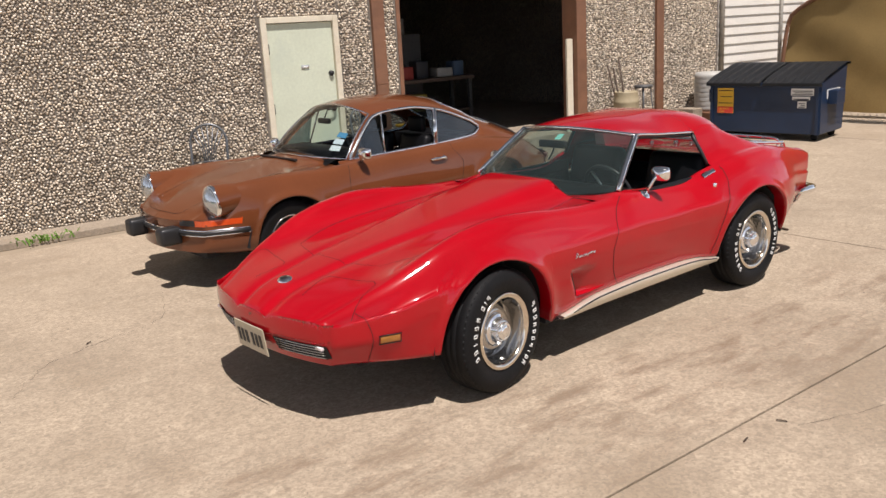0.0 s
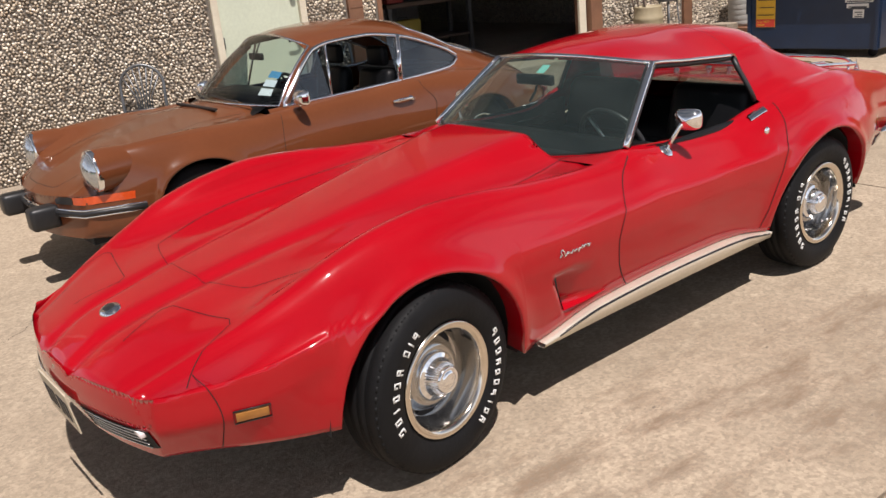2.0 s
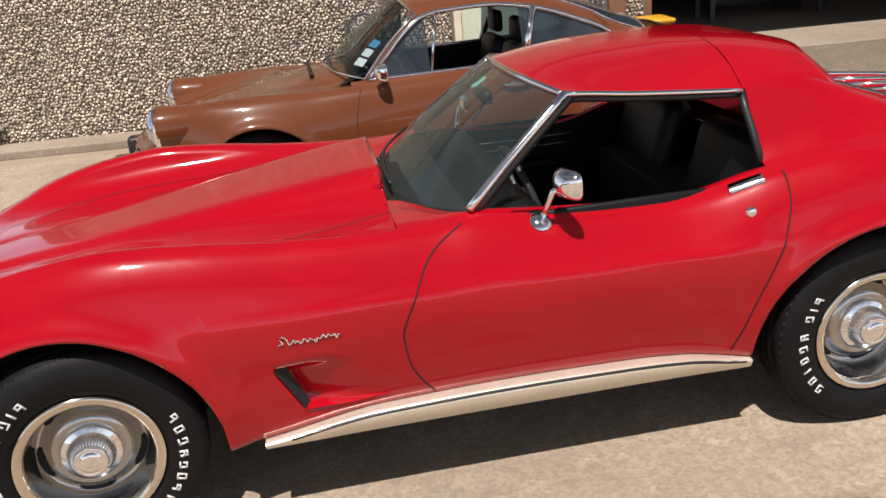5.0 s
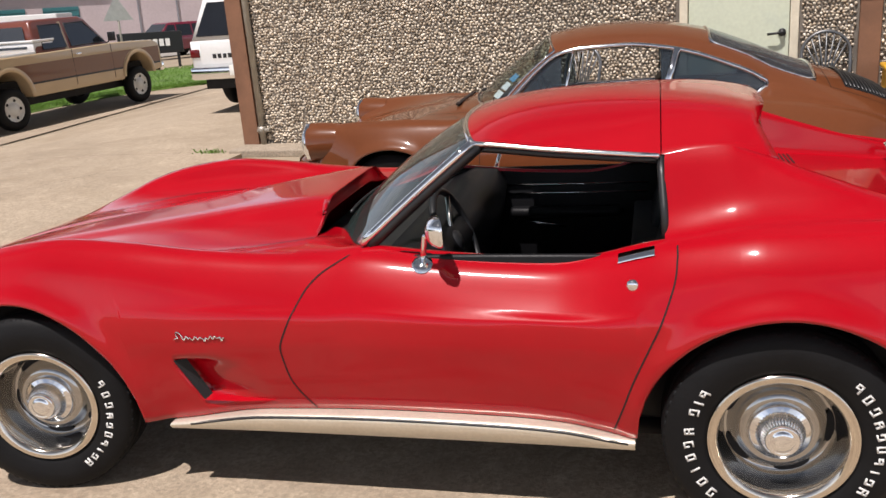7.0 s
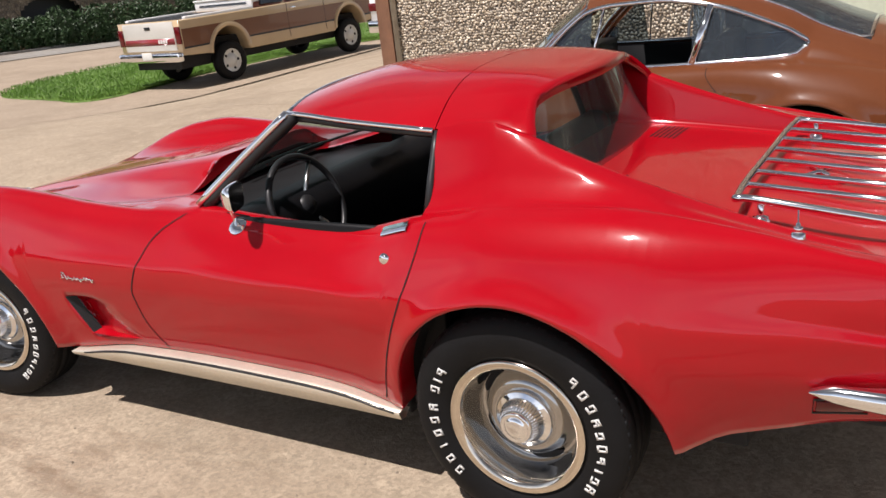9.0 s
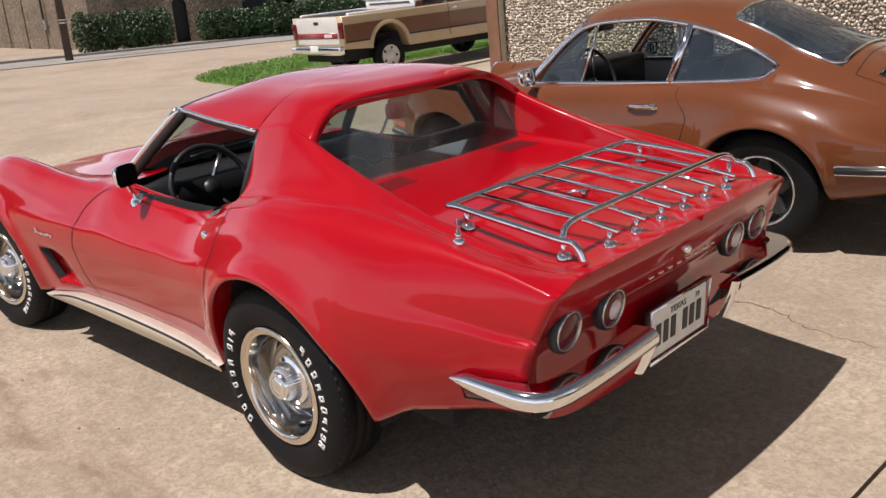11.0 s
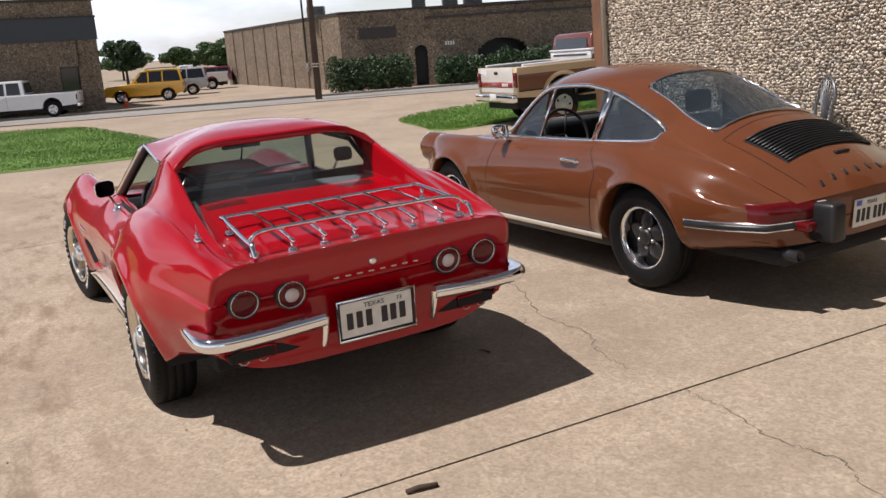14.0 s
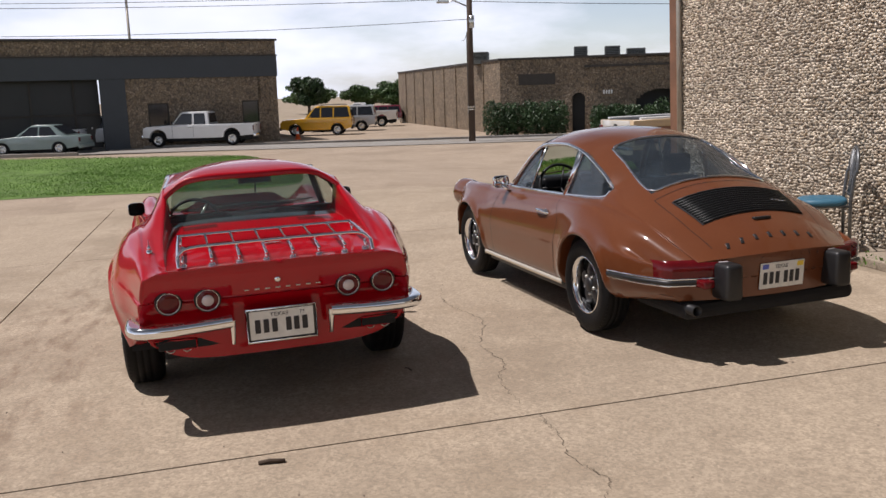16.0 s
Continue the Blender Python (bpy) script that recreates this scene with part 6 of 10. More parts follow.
        for x in [v for v in xs if v >= 0.279]:
            zc, (ey, ez) = top(x)[0], edge(x)
            pw = 2.6 - 0.5 * step(1.2, 2.2, x)
            rows.append([bend(x, s * ey * u, zc - (zc - ez) * u**pw) for u in us])
        sheet(shell, rows)
    for end in (2.44, -1.66):
        side = resample(side_curve(end), 26)
        mid = top(end)[0] if end > 0 else middle(end)[0]
        kz = crest(end)[1]
        rows = []
        for p in side:
            f = max((p[1] - side[-1][1]) / (kz - side[-1][1]), 0)
            rows.append([bend(end, p[0] * k / 10, p[1] + (mid - kz) * (1 - abs(k / 10) ** 2.4) * f * f) for k in range(-10, 11)])
        sheet(shell, rows)
    finish_shell(shell, 0.0012)
    tree = BVHTree.FromBMesh(shell)

    def choose(c):
        if 1.25 < c.x < 1.835 and abs(c.y) < 0.75 * edge(c.x)[0] and c.z > 0.88:
            return "glass"
        if abs(c.y) > 0.60 and -0.12 < c.x < 1.03 + 0.1 * (c.z - 0.5) and c.z > 0.27:
            return "door_l" if c.y < 0 else "door_r"
        if c.x < -0.22 and abs(c.y) < 0.43 + 0.03 * c.x:
            return "lid"
        if c.x > 1.87 and abs(c.y) < 0.46 and c.z > 0.60:
            return "engine_lid"
        return "body"

    got = split_shell(shell, choose, {"body": ("body", BROWN, "brown painted steel body"), "door_l": ("door", BROWN, ""), "door_r": ("door", BROWN, ""), "lid": ("bonnet", BROWN, ""), "engine_lid": ("engine_lid", BROWN, ""), "glass": ("rear_window", QUARTER_GLASS, "sloping rear window")}, car)
    got["glass"].visible_shadow = False
    shell.free()
    body = got["body"]

    def line(name, pts, way, width=0.004):
        part(name, seam(tree, pts, width, way), BROWN_SEAM, body)

    for s in (-1, 1):
        way = (0, -s, 0)
        line("door_gap", [(-0.13, s, 0.27), (-0.145, s, 0.45), (-0.14, s, 0.62), (-0.11, s, 0.74), (-0.09, s, 0.80)], way)
        line("door_gap", [(0.985, s, 0.27), (1.0, s, 0.45), (1.03, s, 0.62), (1.06, s, 0.76), (1.07, s, 0.835)], way)
        line("bonnet_gap", [(-0.24, s * 0.42, 1.2), (-0.7, s * 0.405, 1.2), (-1.2, s * 0.37, 1.2), (-1.5, s * 0.33, 1.2)], (0, 0, -1))
        line("bonnet_gap", [(-1.5, s * 0.33, 1.2), (-1.58, s * 0.25, 1.2), (-1.61, 0, 1.2)], (0, 0, -1))
        line("engine_lid_gap", [(1.89, s * 0.46, 1.6), (2.0, s * 0.455, 1.6), (2.15, s * 0.44, 1.6), (2.33, s * 0.40, 1.6)], (0, 0, -1))
        line("engine_lid_gap", [(1.89, s * 0.46, 1.6), (1.88, s * 0.2, 1.6), (1.88, 0, 1.6)], (0, 0, -1))
        if s < 0:
            line("fuel_flap_gap", [(-0.52, -0.50, 1.2), (-0.36, -0.49, 1.2), (-0.34, -0.55, 1.2), (-0.40, -0.585, 1.2), (-0.52, -0.57, 1.2), (-0.53, -0.52, 1.2)], (0, 0, -1), 0.004)
        line("fender_strip", [(0.30, s * 0.49, 1.8), (1.2, s * 0.495, 1.8)], (0, 0, -1), 0.004)

    # windscreen and pillars
    def screen(u, v):
        b = np.array((-0.05 - 0.20 * (1 - abs(u) ** 2.3), 0.600 * u, 0.845 + 0.030 * (1 - u * u)))
        t = np.array((0.315 - 0.060 * (1 - abs(u) ** 2.3), 0.472 * u, 1.185 + 0.080 * (1 - u * u)))
        p = b * (1 - v) + t * v
        p[0] -= 0.015 * math.sin(math.pi * v)
        p[2] += 0.012 * math.sin(math.pi * v)
        return tuple(p)

    bm = bm_new()
    sheet(bm, [[screen(k / 12, v / 8) for k in range(-12, 13)] for v in range(9)])
    face_out(bm, (0.6, 0, 0.5))
    w = part("windscreen", bm, SIDE_GLASS, car, "clear windscreen with inspection stickers")
    w.visible_shadow = False
    for k, col in enumerate(((0.60, 0.64, 0.68), (0.55, 0.60, 0.66), (0.06, 0.22, 0.40))):
        bm = bm_new()
        sheet(bm, [[tuple(np.array(screen(-0.87 + 0.15 * i, 0.14 + 0.13 * k + 0.10 * j)) + (0.006, 0, 0)) for i in range(2)] for j in range(2)])
        part("sticker", bm, mat("sticker_" + "abc"[k], col, 0.5), w, "windscreen sticker")
    bm = bm_new()
    ring = [screen(k / 10, 0.0) for k in range(-10, 11)] + [screen(1, v / 6) for v in range(1, 6)] + [screen(k / 10, 1.0) for k in range(10, -11, -1)] + [screen(-1, v / 6) for v in range(5, 0, -1)]
    tube(bm, ring, 0.0085, 8, closed=True)
    part("screen_trim", bm, CHROME, car, "chrome windscreen trim")
    bm = bm_new()
    rows = [[tuple(np.array(screen(u, 1.0)) + (0.0, 0, 0.004)) for u in np.linspace(-1, 1, 21)], [(0.285, edge(0.285)[0] * u, top(0.285)[0] - (top(0.285)[0] - edge(0.285)[1]) * abs(u) ** 2.6) for u in np.linspace(-1, 1, 21)]]
    sheet(bm, rows)
    part("roof_header", bm, BROWN, car)
    for s in (-1, 1):
        bm = bm_new()
        a = [tuple(np.array(screen(s, v / 8)) + (0.0, s * 0.004, 0.0)) for v in range(9)]
        b = [tuple(np.array(screen(s, v / 8)) + (0.07 - 0.02 * v / 8, s * 0.016, -0.012)) for v in range(9)]
        c = [tuple(np.array(screen(s, v / 8)) + (0.06, -s * 0.02, -0.03)) for v in range(9)]
        sheet(bm, [a, b, c])
        bmesh.ops.recalc_face_normals(bm, faces=bm.faces)
        part("pillar", bm, BROWN, car)
        # side windows: drop-down pane (open), quarter light ahead, fixed rear quarter pane
        topc = smooth_keys([(-0.01, 0.598, 0.862), (0.1, 0.565, 0.970), (0.22, 0.525, 1.085), (0.34, 0.492, 1.165), (0.48, 0.482, 1.190), (0.75, 0.482, 1.198), (1.0, 0.489, 1.168), (1.11, 0.496, 1.143), (1.35, 0.518, 1.056), (1.50, 0.532, 0.988), (1.56, 0.538, 0.945)])

        def pane(x0, x1, n=14):
            return [[(x, s * (belt(x)[0] * (1 - v) + topc(x)[0] * v + 0.004), belt(x)[1] * (1 - v) + topc(x)[1] * v) for v in (0, 0.33, 0.66, 1)] for x in np.linspace(x0, x1, n)]

        bm = bm_new()
        sheet(bm, pane(0.96, 1.55))
        face_out(bm, (0.6, 0, 0.5))
        part("quarter_window", bm, QUARTER_GLASS, car, "dark rear quarter window").visible_shadow = False
        bm = bm_new()
        sheet(bm, pane(0.01, 0.36, 10))
        face_out(bm, (0.6, 0, 0.5))
        part("vent_window", bm, QUARTER_GLASS, car, "small front vent window").visible_shadow = False
        bm = bm_new()
        loop = [(x, s * (topc(x)[0] + 0.010), topc(x)[1]) for x in np.linspace(-0.01, 1.56, 44)] + [(1.580, s * 0.548, 0.915)] + [(x, s * (belt(x)[0] + 0.012), belt(x)[1]) for x in np.linspace(1.555, -0.03, 40)]
        tube(bm, loop, 0.014, 8, closed=True)
        part("window_trim", bm, CHROME, car, "chrome side window surround")
        for x, r in ((0.365, 0.009), (0.965, 0.024)):
            bm = bm_new()
            x2 = x + (0.09 if r > 0.01 else 0.07)
            tube(bm, [(x, s * (belt(x)[0] + 0.010), belt(x)[1]), (x2, s * (topc(x2)[0] + 0.008), topc(x2)[1])], r, 8)
            part("window_post", bm, CHROME, car)
        # door mirror, handle
        bm = bm_new()
        tube(bm, [(0.06, s * 0.655, 0.80), (0.05, s * 0.70, 0.835), (0.04, s * 0.735, 0.865)], 0.014, 8)
        lathe(bm, [(0, 0.01), (0.03, 0.008), (0.04, 0.0)], 16, pose(0.06, s * 0.66, 0.805, 70 if s > 0 else -70))
        part("mirror_stalk", bm, CHROME, car)
        bm = bm_new()
        rows = []
        for dx, sc in ((-0.05, 0.1), (-0.045, 0.55), (-0.025, 0.85), (0.0, 1.0), (0.02, 1.0), (0.022, 0.95)):
            rows.append([(0.045 + dx, s * 0.745 + 0.068 * sc * math.copysign(abs(math.cos(t)) ** 0.45, math.cos(t)), 0.892 + 0.050 * sc * math.copysign(abs(math.sin(t)) ** 0.45, math.sin(t))) for t in np.linspace(0, 2 * math.pi, 25)])
        sheet(bm, rows)
        part("mirror_shell", bm, CHROME, car, "square chrome door mirror")
        bm = bm_new()
        hit, nor, _, _ = tree.ray_cast(Vector((0.85, s * 1.6, 0.735)), Vector((0, -s, 0)), 2)
        tube(bm, [tuple(hit + Vector((-0.075, s * 0.012, 0.0))), tuple(hit + Vector((-0.03, s * 0.03, 0.006))), tuple(hit + Vector((0.05, s * 0.03, 0.006))), tuple(hit + Vector((0.075, s * 0.014, 0)))], 0.012, 8)
        lathe(bm, [(0, 0.026), (0.014, 0.024), (0.02, 0.004)], 16, Matrix.Translation(hit + Vector((0.062, 0, 0))) @ pose(0, 0, 0, 0, 0, 0 if s > 0 else 180))
        part("door_handle", bm, CHROME, car, "chrome push-button door handle")
        # sill deco strip
        bm = bm_new()
        rows = [[(x, s * (0.752), 0.275), (x, s * 0.764, 0.272), (x, s * 0.764, 0.246), (x, s * 0.745, 0.238)] for x in np.linspace(-0.46, 1.07, 16)]
        sheet(bm, rows)
        part("sill_strip", bm, SILL, car, "bright sill strip")
        bm = bm_new()
        box(bm, -0.48, s * 0.66 - 0.05, 0.19, 1.09, s * 0.66 + 0.05, 0.26, 0.012)
        part("rocker", bm, BLACK_TRIM, car)
        # headlamp
        hit = Vector((-1.445, s * 0.592, 0.692))
        hm = Matrix.Translation(hit) @ pose(0, 0, 0, 0, 24, 90 - s * 3)
        bm = bm_new()
        lathe(bm, [(0.0, 0.052), (0.055, 0.046), (0.096, 0.020), (0.108, 0.0)], 32, hm @ Matrix.Diagonal((0.92, 1, 1.08, 1)))
        lamp = part("headlamp", bm, glass_lamp, car, "oval headlamp with a bright lens")
        bm = bm_new()
        lathe(bm, [(0.106, 0.002), (0.112, 0.012), (0.118, 0.004), (0.120, -0.02)], 32, hm @ Matrix.Diagonal((0.92, 1, 1.08, 1)))
        part("rim", bm, CHROME, lamp)
        bm = bm_new()
        lathe(bm, [(0.119, -0.004), (0.122, -0.03), (0.122, -0.10), (0.112, -0.22)], 32, hm @ Matrix.Diagonal((0.92, 1, 1.06, 1)))
        part("lamp_bowl", bm, BROWN, lamp)
        # indicator and horn grille in the front corner
        for nm, y0, y1, m_ in (("indicator", 0.515, 0.715, AMBER), ("horn_grille", 0.36, 0.508, BLACK_TRIM)):
            rows = []
            for yy in np.linspace(y0, y1, 9):
                row = []
                for z in (0.508, 0.53, 0.553):
                    h2, n2, _, _ = tree.ray_cast(Vector((-2.6, s * yy, z)), Vector((1, 0, 0)), 3)
                    row.append(tuple(h2 + Vector((-0.008, 0, 0))) if h2 else (-1.4, s * yy, z))
                rows.append(row)
            bm = bm_new()
            sheet(bm, rows)
            part(nm, bm, m_, car, "amber front indicator" if nm == "indicator" else "black horn grille")
        # tail lamp, wrapping the corner
        for nm, y0, y1, m_ in (("tail_lamp", 0.40, 0.715, LENS_RED), ("reversing_lamp", 0.345, 0.398, LENS_WHITE)):
            rows = []
            for yy in np.linspace(y0, y1, 10):
                row = []
                for z in (0.492, 0.527, 0.575, 0.592):
                    h2, _, _, _ = tree.ray_cast(Vector((3.4, s * yy, 0.53)), Vector((-1, 0, 0)), 3)
                    row.append((h2.x + (0.014 if z < 0.58 else -0.02), s * (yy + 0.004), z) if h2 else (2.2, s * yy, z))
                rows.append(row)
            bm = bm_new()
            sheet(bm, rows)
            part(nm, bm, m_, car, "red wrap-round tail lamp" if nm == "tail_lamp" else "")
        # black bumper guards front and rear
        bm = bm_new()
        box(bm, -1.78, s * 0.30 - 0.065, 0.36, -1.60, s * 0.30 + 0.065, 0.50, 0.028, seg=3)
        part("bumper_guard", bm, BLACK_TRIM, car, "black rubber bumper guard")
        bm = bm_new()
        box(bm, 2.36, s * 0.375 - 0.055, 0.365, 2.52, s * 0.375 + 0.055, 0.575, 0.024, seg=3)
        part("bumper_guard", bm, BLACK_TRIM, car)
        bm = bm_new()
        box(bm, 2.30, s * 0.50 - 0.03, 0.435, 2.445, s * 0.50 + 0.045, 0.485, 0.012)
        part("reflector", bm, LENS_RED, car)
    # bumper strips
    for end, z0, y_in in ((-1, 0.455, 0.0), (1, 0.465, 0.34)):
        for s in (-1, 1):
            for nm, dz, r, m_ in (("bumper_strip", 0.0, 0.017, BLACK_TRIM), ("bumper_trim", 0.020, 0.008, CHROME), ("bumper_trim", -0.020, 0.006, CHROME)):
                pts = []
                for k in range(16):
                    f = k / 15
                    if end < 0:
                        yy = y_in + (0.735 - y_in) * f
                        h2, _, _, _ = tree.ray_cast(Vector((-2.6, s * yy, z0 + dz)), Vector((1, 0, 0)), 3)
                        off = Vector((-0.012, 0, 0))
                    else:
                        yy = y_in + (0.755 - y_in) * f
                        h2, _, _, _ = tree.ray_cast(Vector((3.6, s * yy, z0 + dz)), Vector((-1, 0, 0)), 3)
                        off = Vector((0.012, 0, 0))
                    if h2:
                        pts.append(tuple(h2 + off))
                x1 = -1.22 if end < 0 else 1.86
                h2, _, _, _ = tree.ray_cast(Vector((x1, s * 1.6, z0 + dz)), Vector((0, -s, 0)), 2)
                pts.append(tuple(h2 + Vector((0, s * 0.006, 0))))
                bm = bm_new()
                tube(bm, pts, r, 8)
                part(nm, bm, m_, car)
    # engine grille with slats
    bm = bm_new()
    rows = []
    for x in np.linspace(1.955, 2.18, 6):
        row = []
        for y in np.linspace(-0.40, 0.40, 9):
            h2, n2, _, _ = tree.ray_cast(Vector((x, y * (1 - 0.1 * (x - 1.955) / 0.225), 2)), Vector((0, 0, -1)), 3)
            row.append(tuple(h2 + Vector((0, 0, 0.004))))
        rows.append(row)
    sheet(bm, rows)
    grille = part("engine_grille", bm, DARK, car, "black slatted engine grille")
    for k in range(13):
        x = 1.963 + 0.0174 * k
        bm = bm_new()
        pts = []
        for y in np.linspace(-0.39, 0.39, 9):
            h2, _, _, _ = tree.ray_cast(Vector((x, y * (1 - 0.1 * (x - 1.955) / 0.225), 2)), Vector((0, 0, -1)), 3)
            pts.append(tuple(h2 + Vector((0, 0, 0.010))))
        tube(bm, pts, 0.0055, 6)
        part("slat", bm, BLACK_TRIM, grille)
    bm = bm_new()
    for k in range(4):
        h2, _, _, _ = tree.ray_cast(Vector((2.09, 0.20 + 0.028 * k, 2)), Vector((0, 0, -1)), 3)
        box(bm, h2.x - 0.006, h2.y, h2.z + 0.012, h2.x + 0.006, h2.y + 0.018, h2.z + 0.018)
    part("badge", bm, CHROME, grille, "small chrome badge")
    for k in range(7):
        y = -0.31 + 0.095 * k
        h2, n2, _, _ = tree.ray_cast(Vector((2.355, y, 2)), Vector((0, 0, -1)), 3)
        bm = bm_new()
        box(bm, -0.010, -0.018, -0.001, 0.010, 0.022, 0.005, 0.002)
        part("lettering", bm, BLACK_TRIM, car, m=Matrix.Translation(h2) @ n2.to_track_quat("Z", "Y").to_matrix().to_4x4() @ Matrix.Rotation(0, 4, "Z"))
    h2, _, _, _ = tree.ray_cast(Vector((2.235, 0.02, 2)), Vector((0, 0, -1)), 3)
    bm = bm_new()
    box(bm, h2.x - 0.012, -0.05, h2.z - 0.004, h2.x + 0.014, 0.07, h2.z + 0.012, 0.005)
    part("lid_handle", bm, BLACK_TRIM, car)
    # rear panel below the lid, plate, exhaust
    plate = new("rear_plate")
    plate.parent = car
    plate.matrix_basis = pose(2.425, 0.005, 0.468, 0, 6, 0)
    bm = bm_new()
    box(bm, 0.0, -0.152, -0.078, 0.008, 0.152, 0.078, 0.003)
    part("plate", bm, PLATE, plate, smooth=False)
    for k, y in enumerate((-0.13, -0.088, -0.046, 0.012, 0.052, 0.092)):
        bm = bm_new()
        box(bm, 0.008, y, -0.05, 0.0105, y + 0.026, 0.022, 0.002)
        part("digit_bar", bm, PLATE_INK, plate, smooth=False)
    part("plate_word", word("TEXAS", 0.03, 0.001), PLATE_INK, plate, smooth=False, m=pose(0.0088, -0.055, 0.042, 90, 0, 90))
    for y, c in ((-0.14, (0.10, 0.14, 0.5)), (0.10, (0.75, 0.55, 0.05))):
        bm = bm_new()
        box(bm, 0.008, y, 0.042, 0.0105, y + 0.042, 0.07)
        part("plate_sticker", bm, mat("plate_sticker", c, 0.5), plate, smooth=False)
    bm = bm_new()
    lathe(bm, [(0.03, -0.25), (0.032, 0.0), (0.027, 0.0), (0.026, -0.2)], 16, pose(2.42, -0.56, 0.31, 0, 0, -90))
    part("exhaust_pipe", bm, BLACK_TRIM, car)
    for nm, b in (("engine_tray", (1.802, -0.60, 0.24, 2.36, 0.60, 0.34, 0.04)), ("floor_pan", (-0.478, -0.66, 0.19, 1.088, 0.66, 0.25)), ("front_tray", (-1.50, -0.52, 0.24, -0.48, 0.52, 0.55)), ("engine_well", (1.09, -0.55, 0.24, 1.80, 0.55, 0.62))):
        bm = bm_new()
        box(bm, *b)
        part(nm, bm, DARK, car, smooth=False)
    for c in (FW, RW):
        for s in (-1, 1):
            bm = bm_new()
            rows = []
            for k in range(21):
                th = math.pi * k / 20
                px, pz = c - (HALF + 0.012) * math.cos(th), 0.30 + 0.355 * math.sin(th)
                rows.append([(px, s * 0.74, pz), (px, s * 0.50, pz)])
            sheet(bm, rows)
            part("wheel_well", bm, DARK, car)
    # rear window trim
    bm = bm_new()
    ring = []
    for f in np.linspace(-0.69, 0.69, 15):
        ring.append((1.252, f))
    for x in np.linspace(1.285, 1.80, 9):
        ring.append((x, 0.75))
    for f in np.linspace(0.69, -0.69, 15):
        ring.append((1.835, f))
    for x in np.linspace(1.80, 1.285, 9):
        ring.append((x, -0.75))
    pts = []
    for x, u in ring:
        zc, (ey, ez) = top(x)[0], edge(x)
        pts.append(tuple(np.array(bend(x, ey * u, zc - (zc - ez) * abs(u) ** (2.6 - 0.5 * step(1.2, 2.2, x)))) + (0, 0, 0.004)))
    tube(bm, pts, 0.0085, 8, closed=True)
    part("rear_window_trim", bm, CHROME, car, "chrome rear window trim")
    # wipers, inside mirror, cowl vent
    for a, b in ((-0.55, 0.05), (0.15, 0.75)):
        bm = bm_new()
        tube(bm, [tuple(np.array(screen(a + (b - a) * k / 6, 0.02 + 0.05 * k / 6)) + (-0.014, 0, 0.010)) for k in range(7)], 0.006, 6)
        part("wiper", bm, BLACK_TRIM, car)
    bm = bm_new()
    box(bm, 0.14, -0.10, 1.10, 0.17, 0.08, 1.15, 0.01)
    cyl(bm, (0.16, -0.01, 1.15), (0.20, -0.01, 1.22), 0.006, 8)
    part("rear_view_mirror", bm, BLACK_TRIM, car)
    bm = bm_new()
    h2, _, _, _ = tree.ray_cast(Vector((-0.34, 0.0, 2)), Vector((0, 0, -1)), 3)
    box(bm, -0.40, -0.30, h2.z - 0.01, -0.36, 0.30, h2.z + 0.006, 0.004)
    part("cowl_vent", bm, BROWN_SEAM, car)
    # cabin
    bm = bm_new()
    box(bm, -0.1, -0.58, 0.24, 1.6, 0.58, 0.30)
    box(bm, 1.35, -0.50, 0.30, 1.42, 0.50, 0.86)
    box(bm, 1.40, -0.48, 0.80, 1.74, 0.48, 0.86)
    for s in (-1, 1):
        box(bm, -0.1, s * 0.56 - 0.012, 0.3, 1.2, s * 0.56 + 0.012, 0.82)
    part("cabin_tub", bm, VINYL, car, "black cabin lining")
    bm = bm_new()
    rows = [[(x, y, z) for y in np.linspace(-0.52, 0.52, 7)] for x, z in ((-0.22, 0.80), (-0.05, 0.86), (0.06, 0.85), (0.10, 0.78), (0.06, 0.5))]
    sheet(bm, rows)
    part("dashboard", bm, VINYL, car)
    for s in (-1, 1):
        bm = bm_new()
        box(bm, 0.36, s * 0.30 - 0.22, 0.30, 0.84, s * 0.30 + 0.22, 0.48, 0.06, seg=3)
        box(bm, 0.82, s * 0.30 - 0.20, 0.42, 0.94, s * 0.30 + 0.20, 0.94, 0.05, m=Matrix.Translation((0.86, 0, 0.42)) @ pose(0, 0, 0, 0, 14) @ Matrix.Translation((-0.86, 0, -0.42)), seg=3)
        box(bm, 0.97, s * 0.30 - 0.11, 0.94, 1.04, s * 0.30 + 0.11, 1.09, 0.03, seg=3)
        part("seat", bm, VINYL, car, "black high-back seat")
    sm = pose(0.27, -0.30, 0.83, 0, 68, 0)
    bm = bm_new()
    tube(bm, [tuple(sm @ Vector((0.19 * math.cos(t), 0.19 * math.sin(t), 0))) for t in np.linspace(0, 2 * math.pi, 36, endpoint=False)], 0.012, 8, closed=True)
    for t in (0.3, math.pi - 0.3, 1.5 * math.pi):
        tube(bm, [tuple(sm @ Vector((0, 0, -0.02))), tuple(sm @ Vector((0.18 * math.cos(t), 0.18 * math.sin(t), 0)))], 0.008, 6)
    part("steering_wheel", bm, BLACK_TRIM, car)
    bm = bm_new()
    box(bm, -0.08, -0.43, 0.66, 0.20, 0.43, 0.905, 0.03)
    part("dash_top", bm, VINYL, car, "black padded dashboard")
    # headlining and door linings
    bm = bm_new()
    sheet(bm, [[bend(x, edge(x)[0] * 0.96 * u, top(x)[0] - (top(x)[0] - edge(x)[1]) * abs(u) ** 2.6 - 0.018) for u in np.linspace(-1, 1, 15)] for x in np.linspace(0.30, 1.12, 10)])
    part("headlining", bm, VINYL, car, "black headlining")
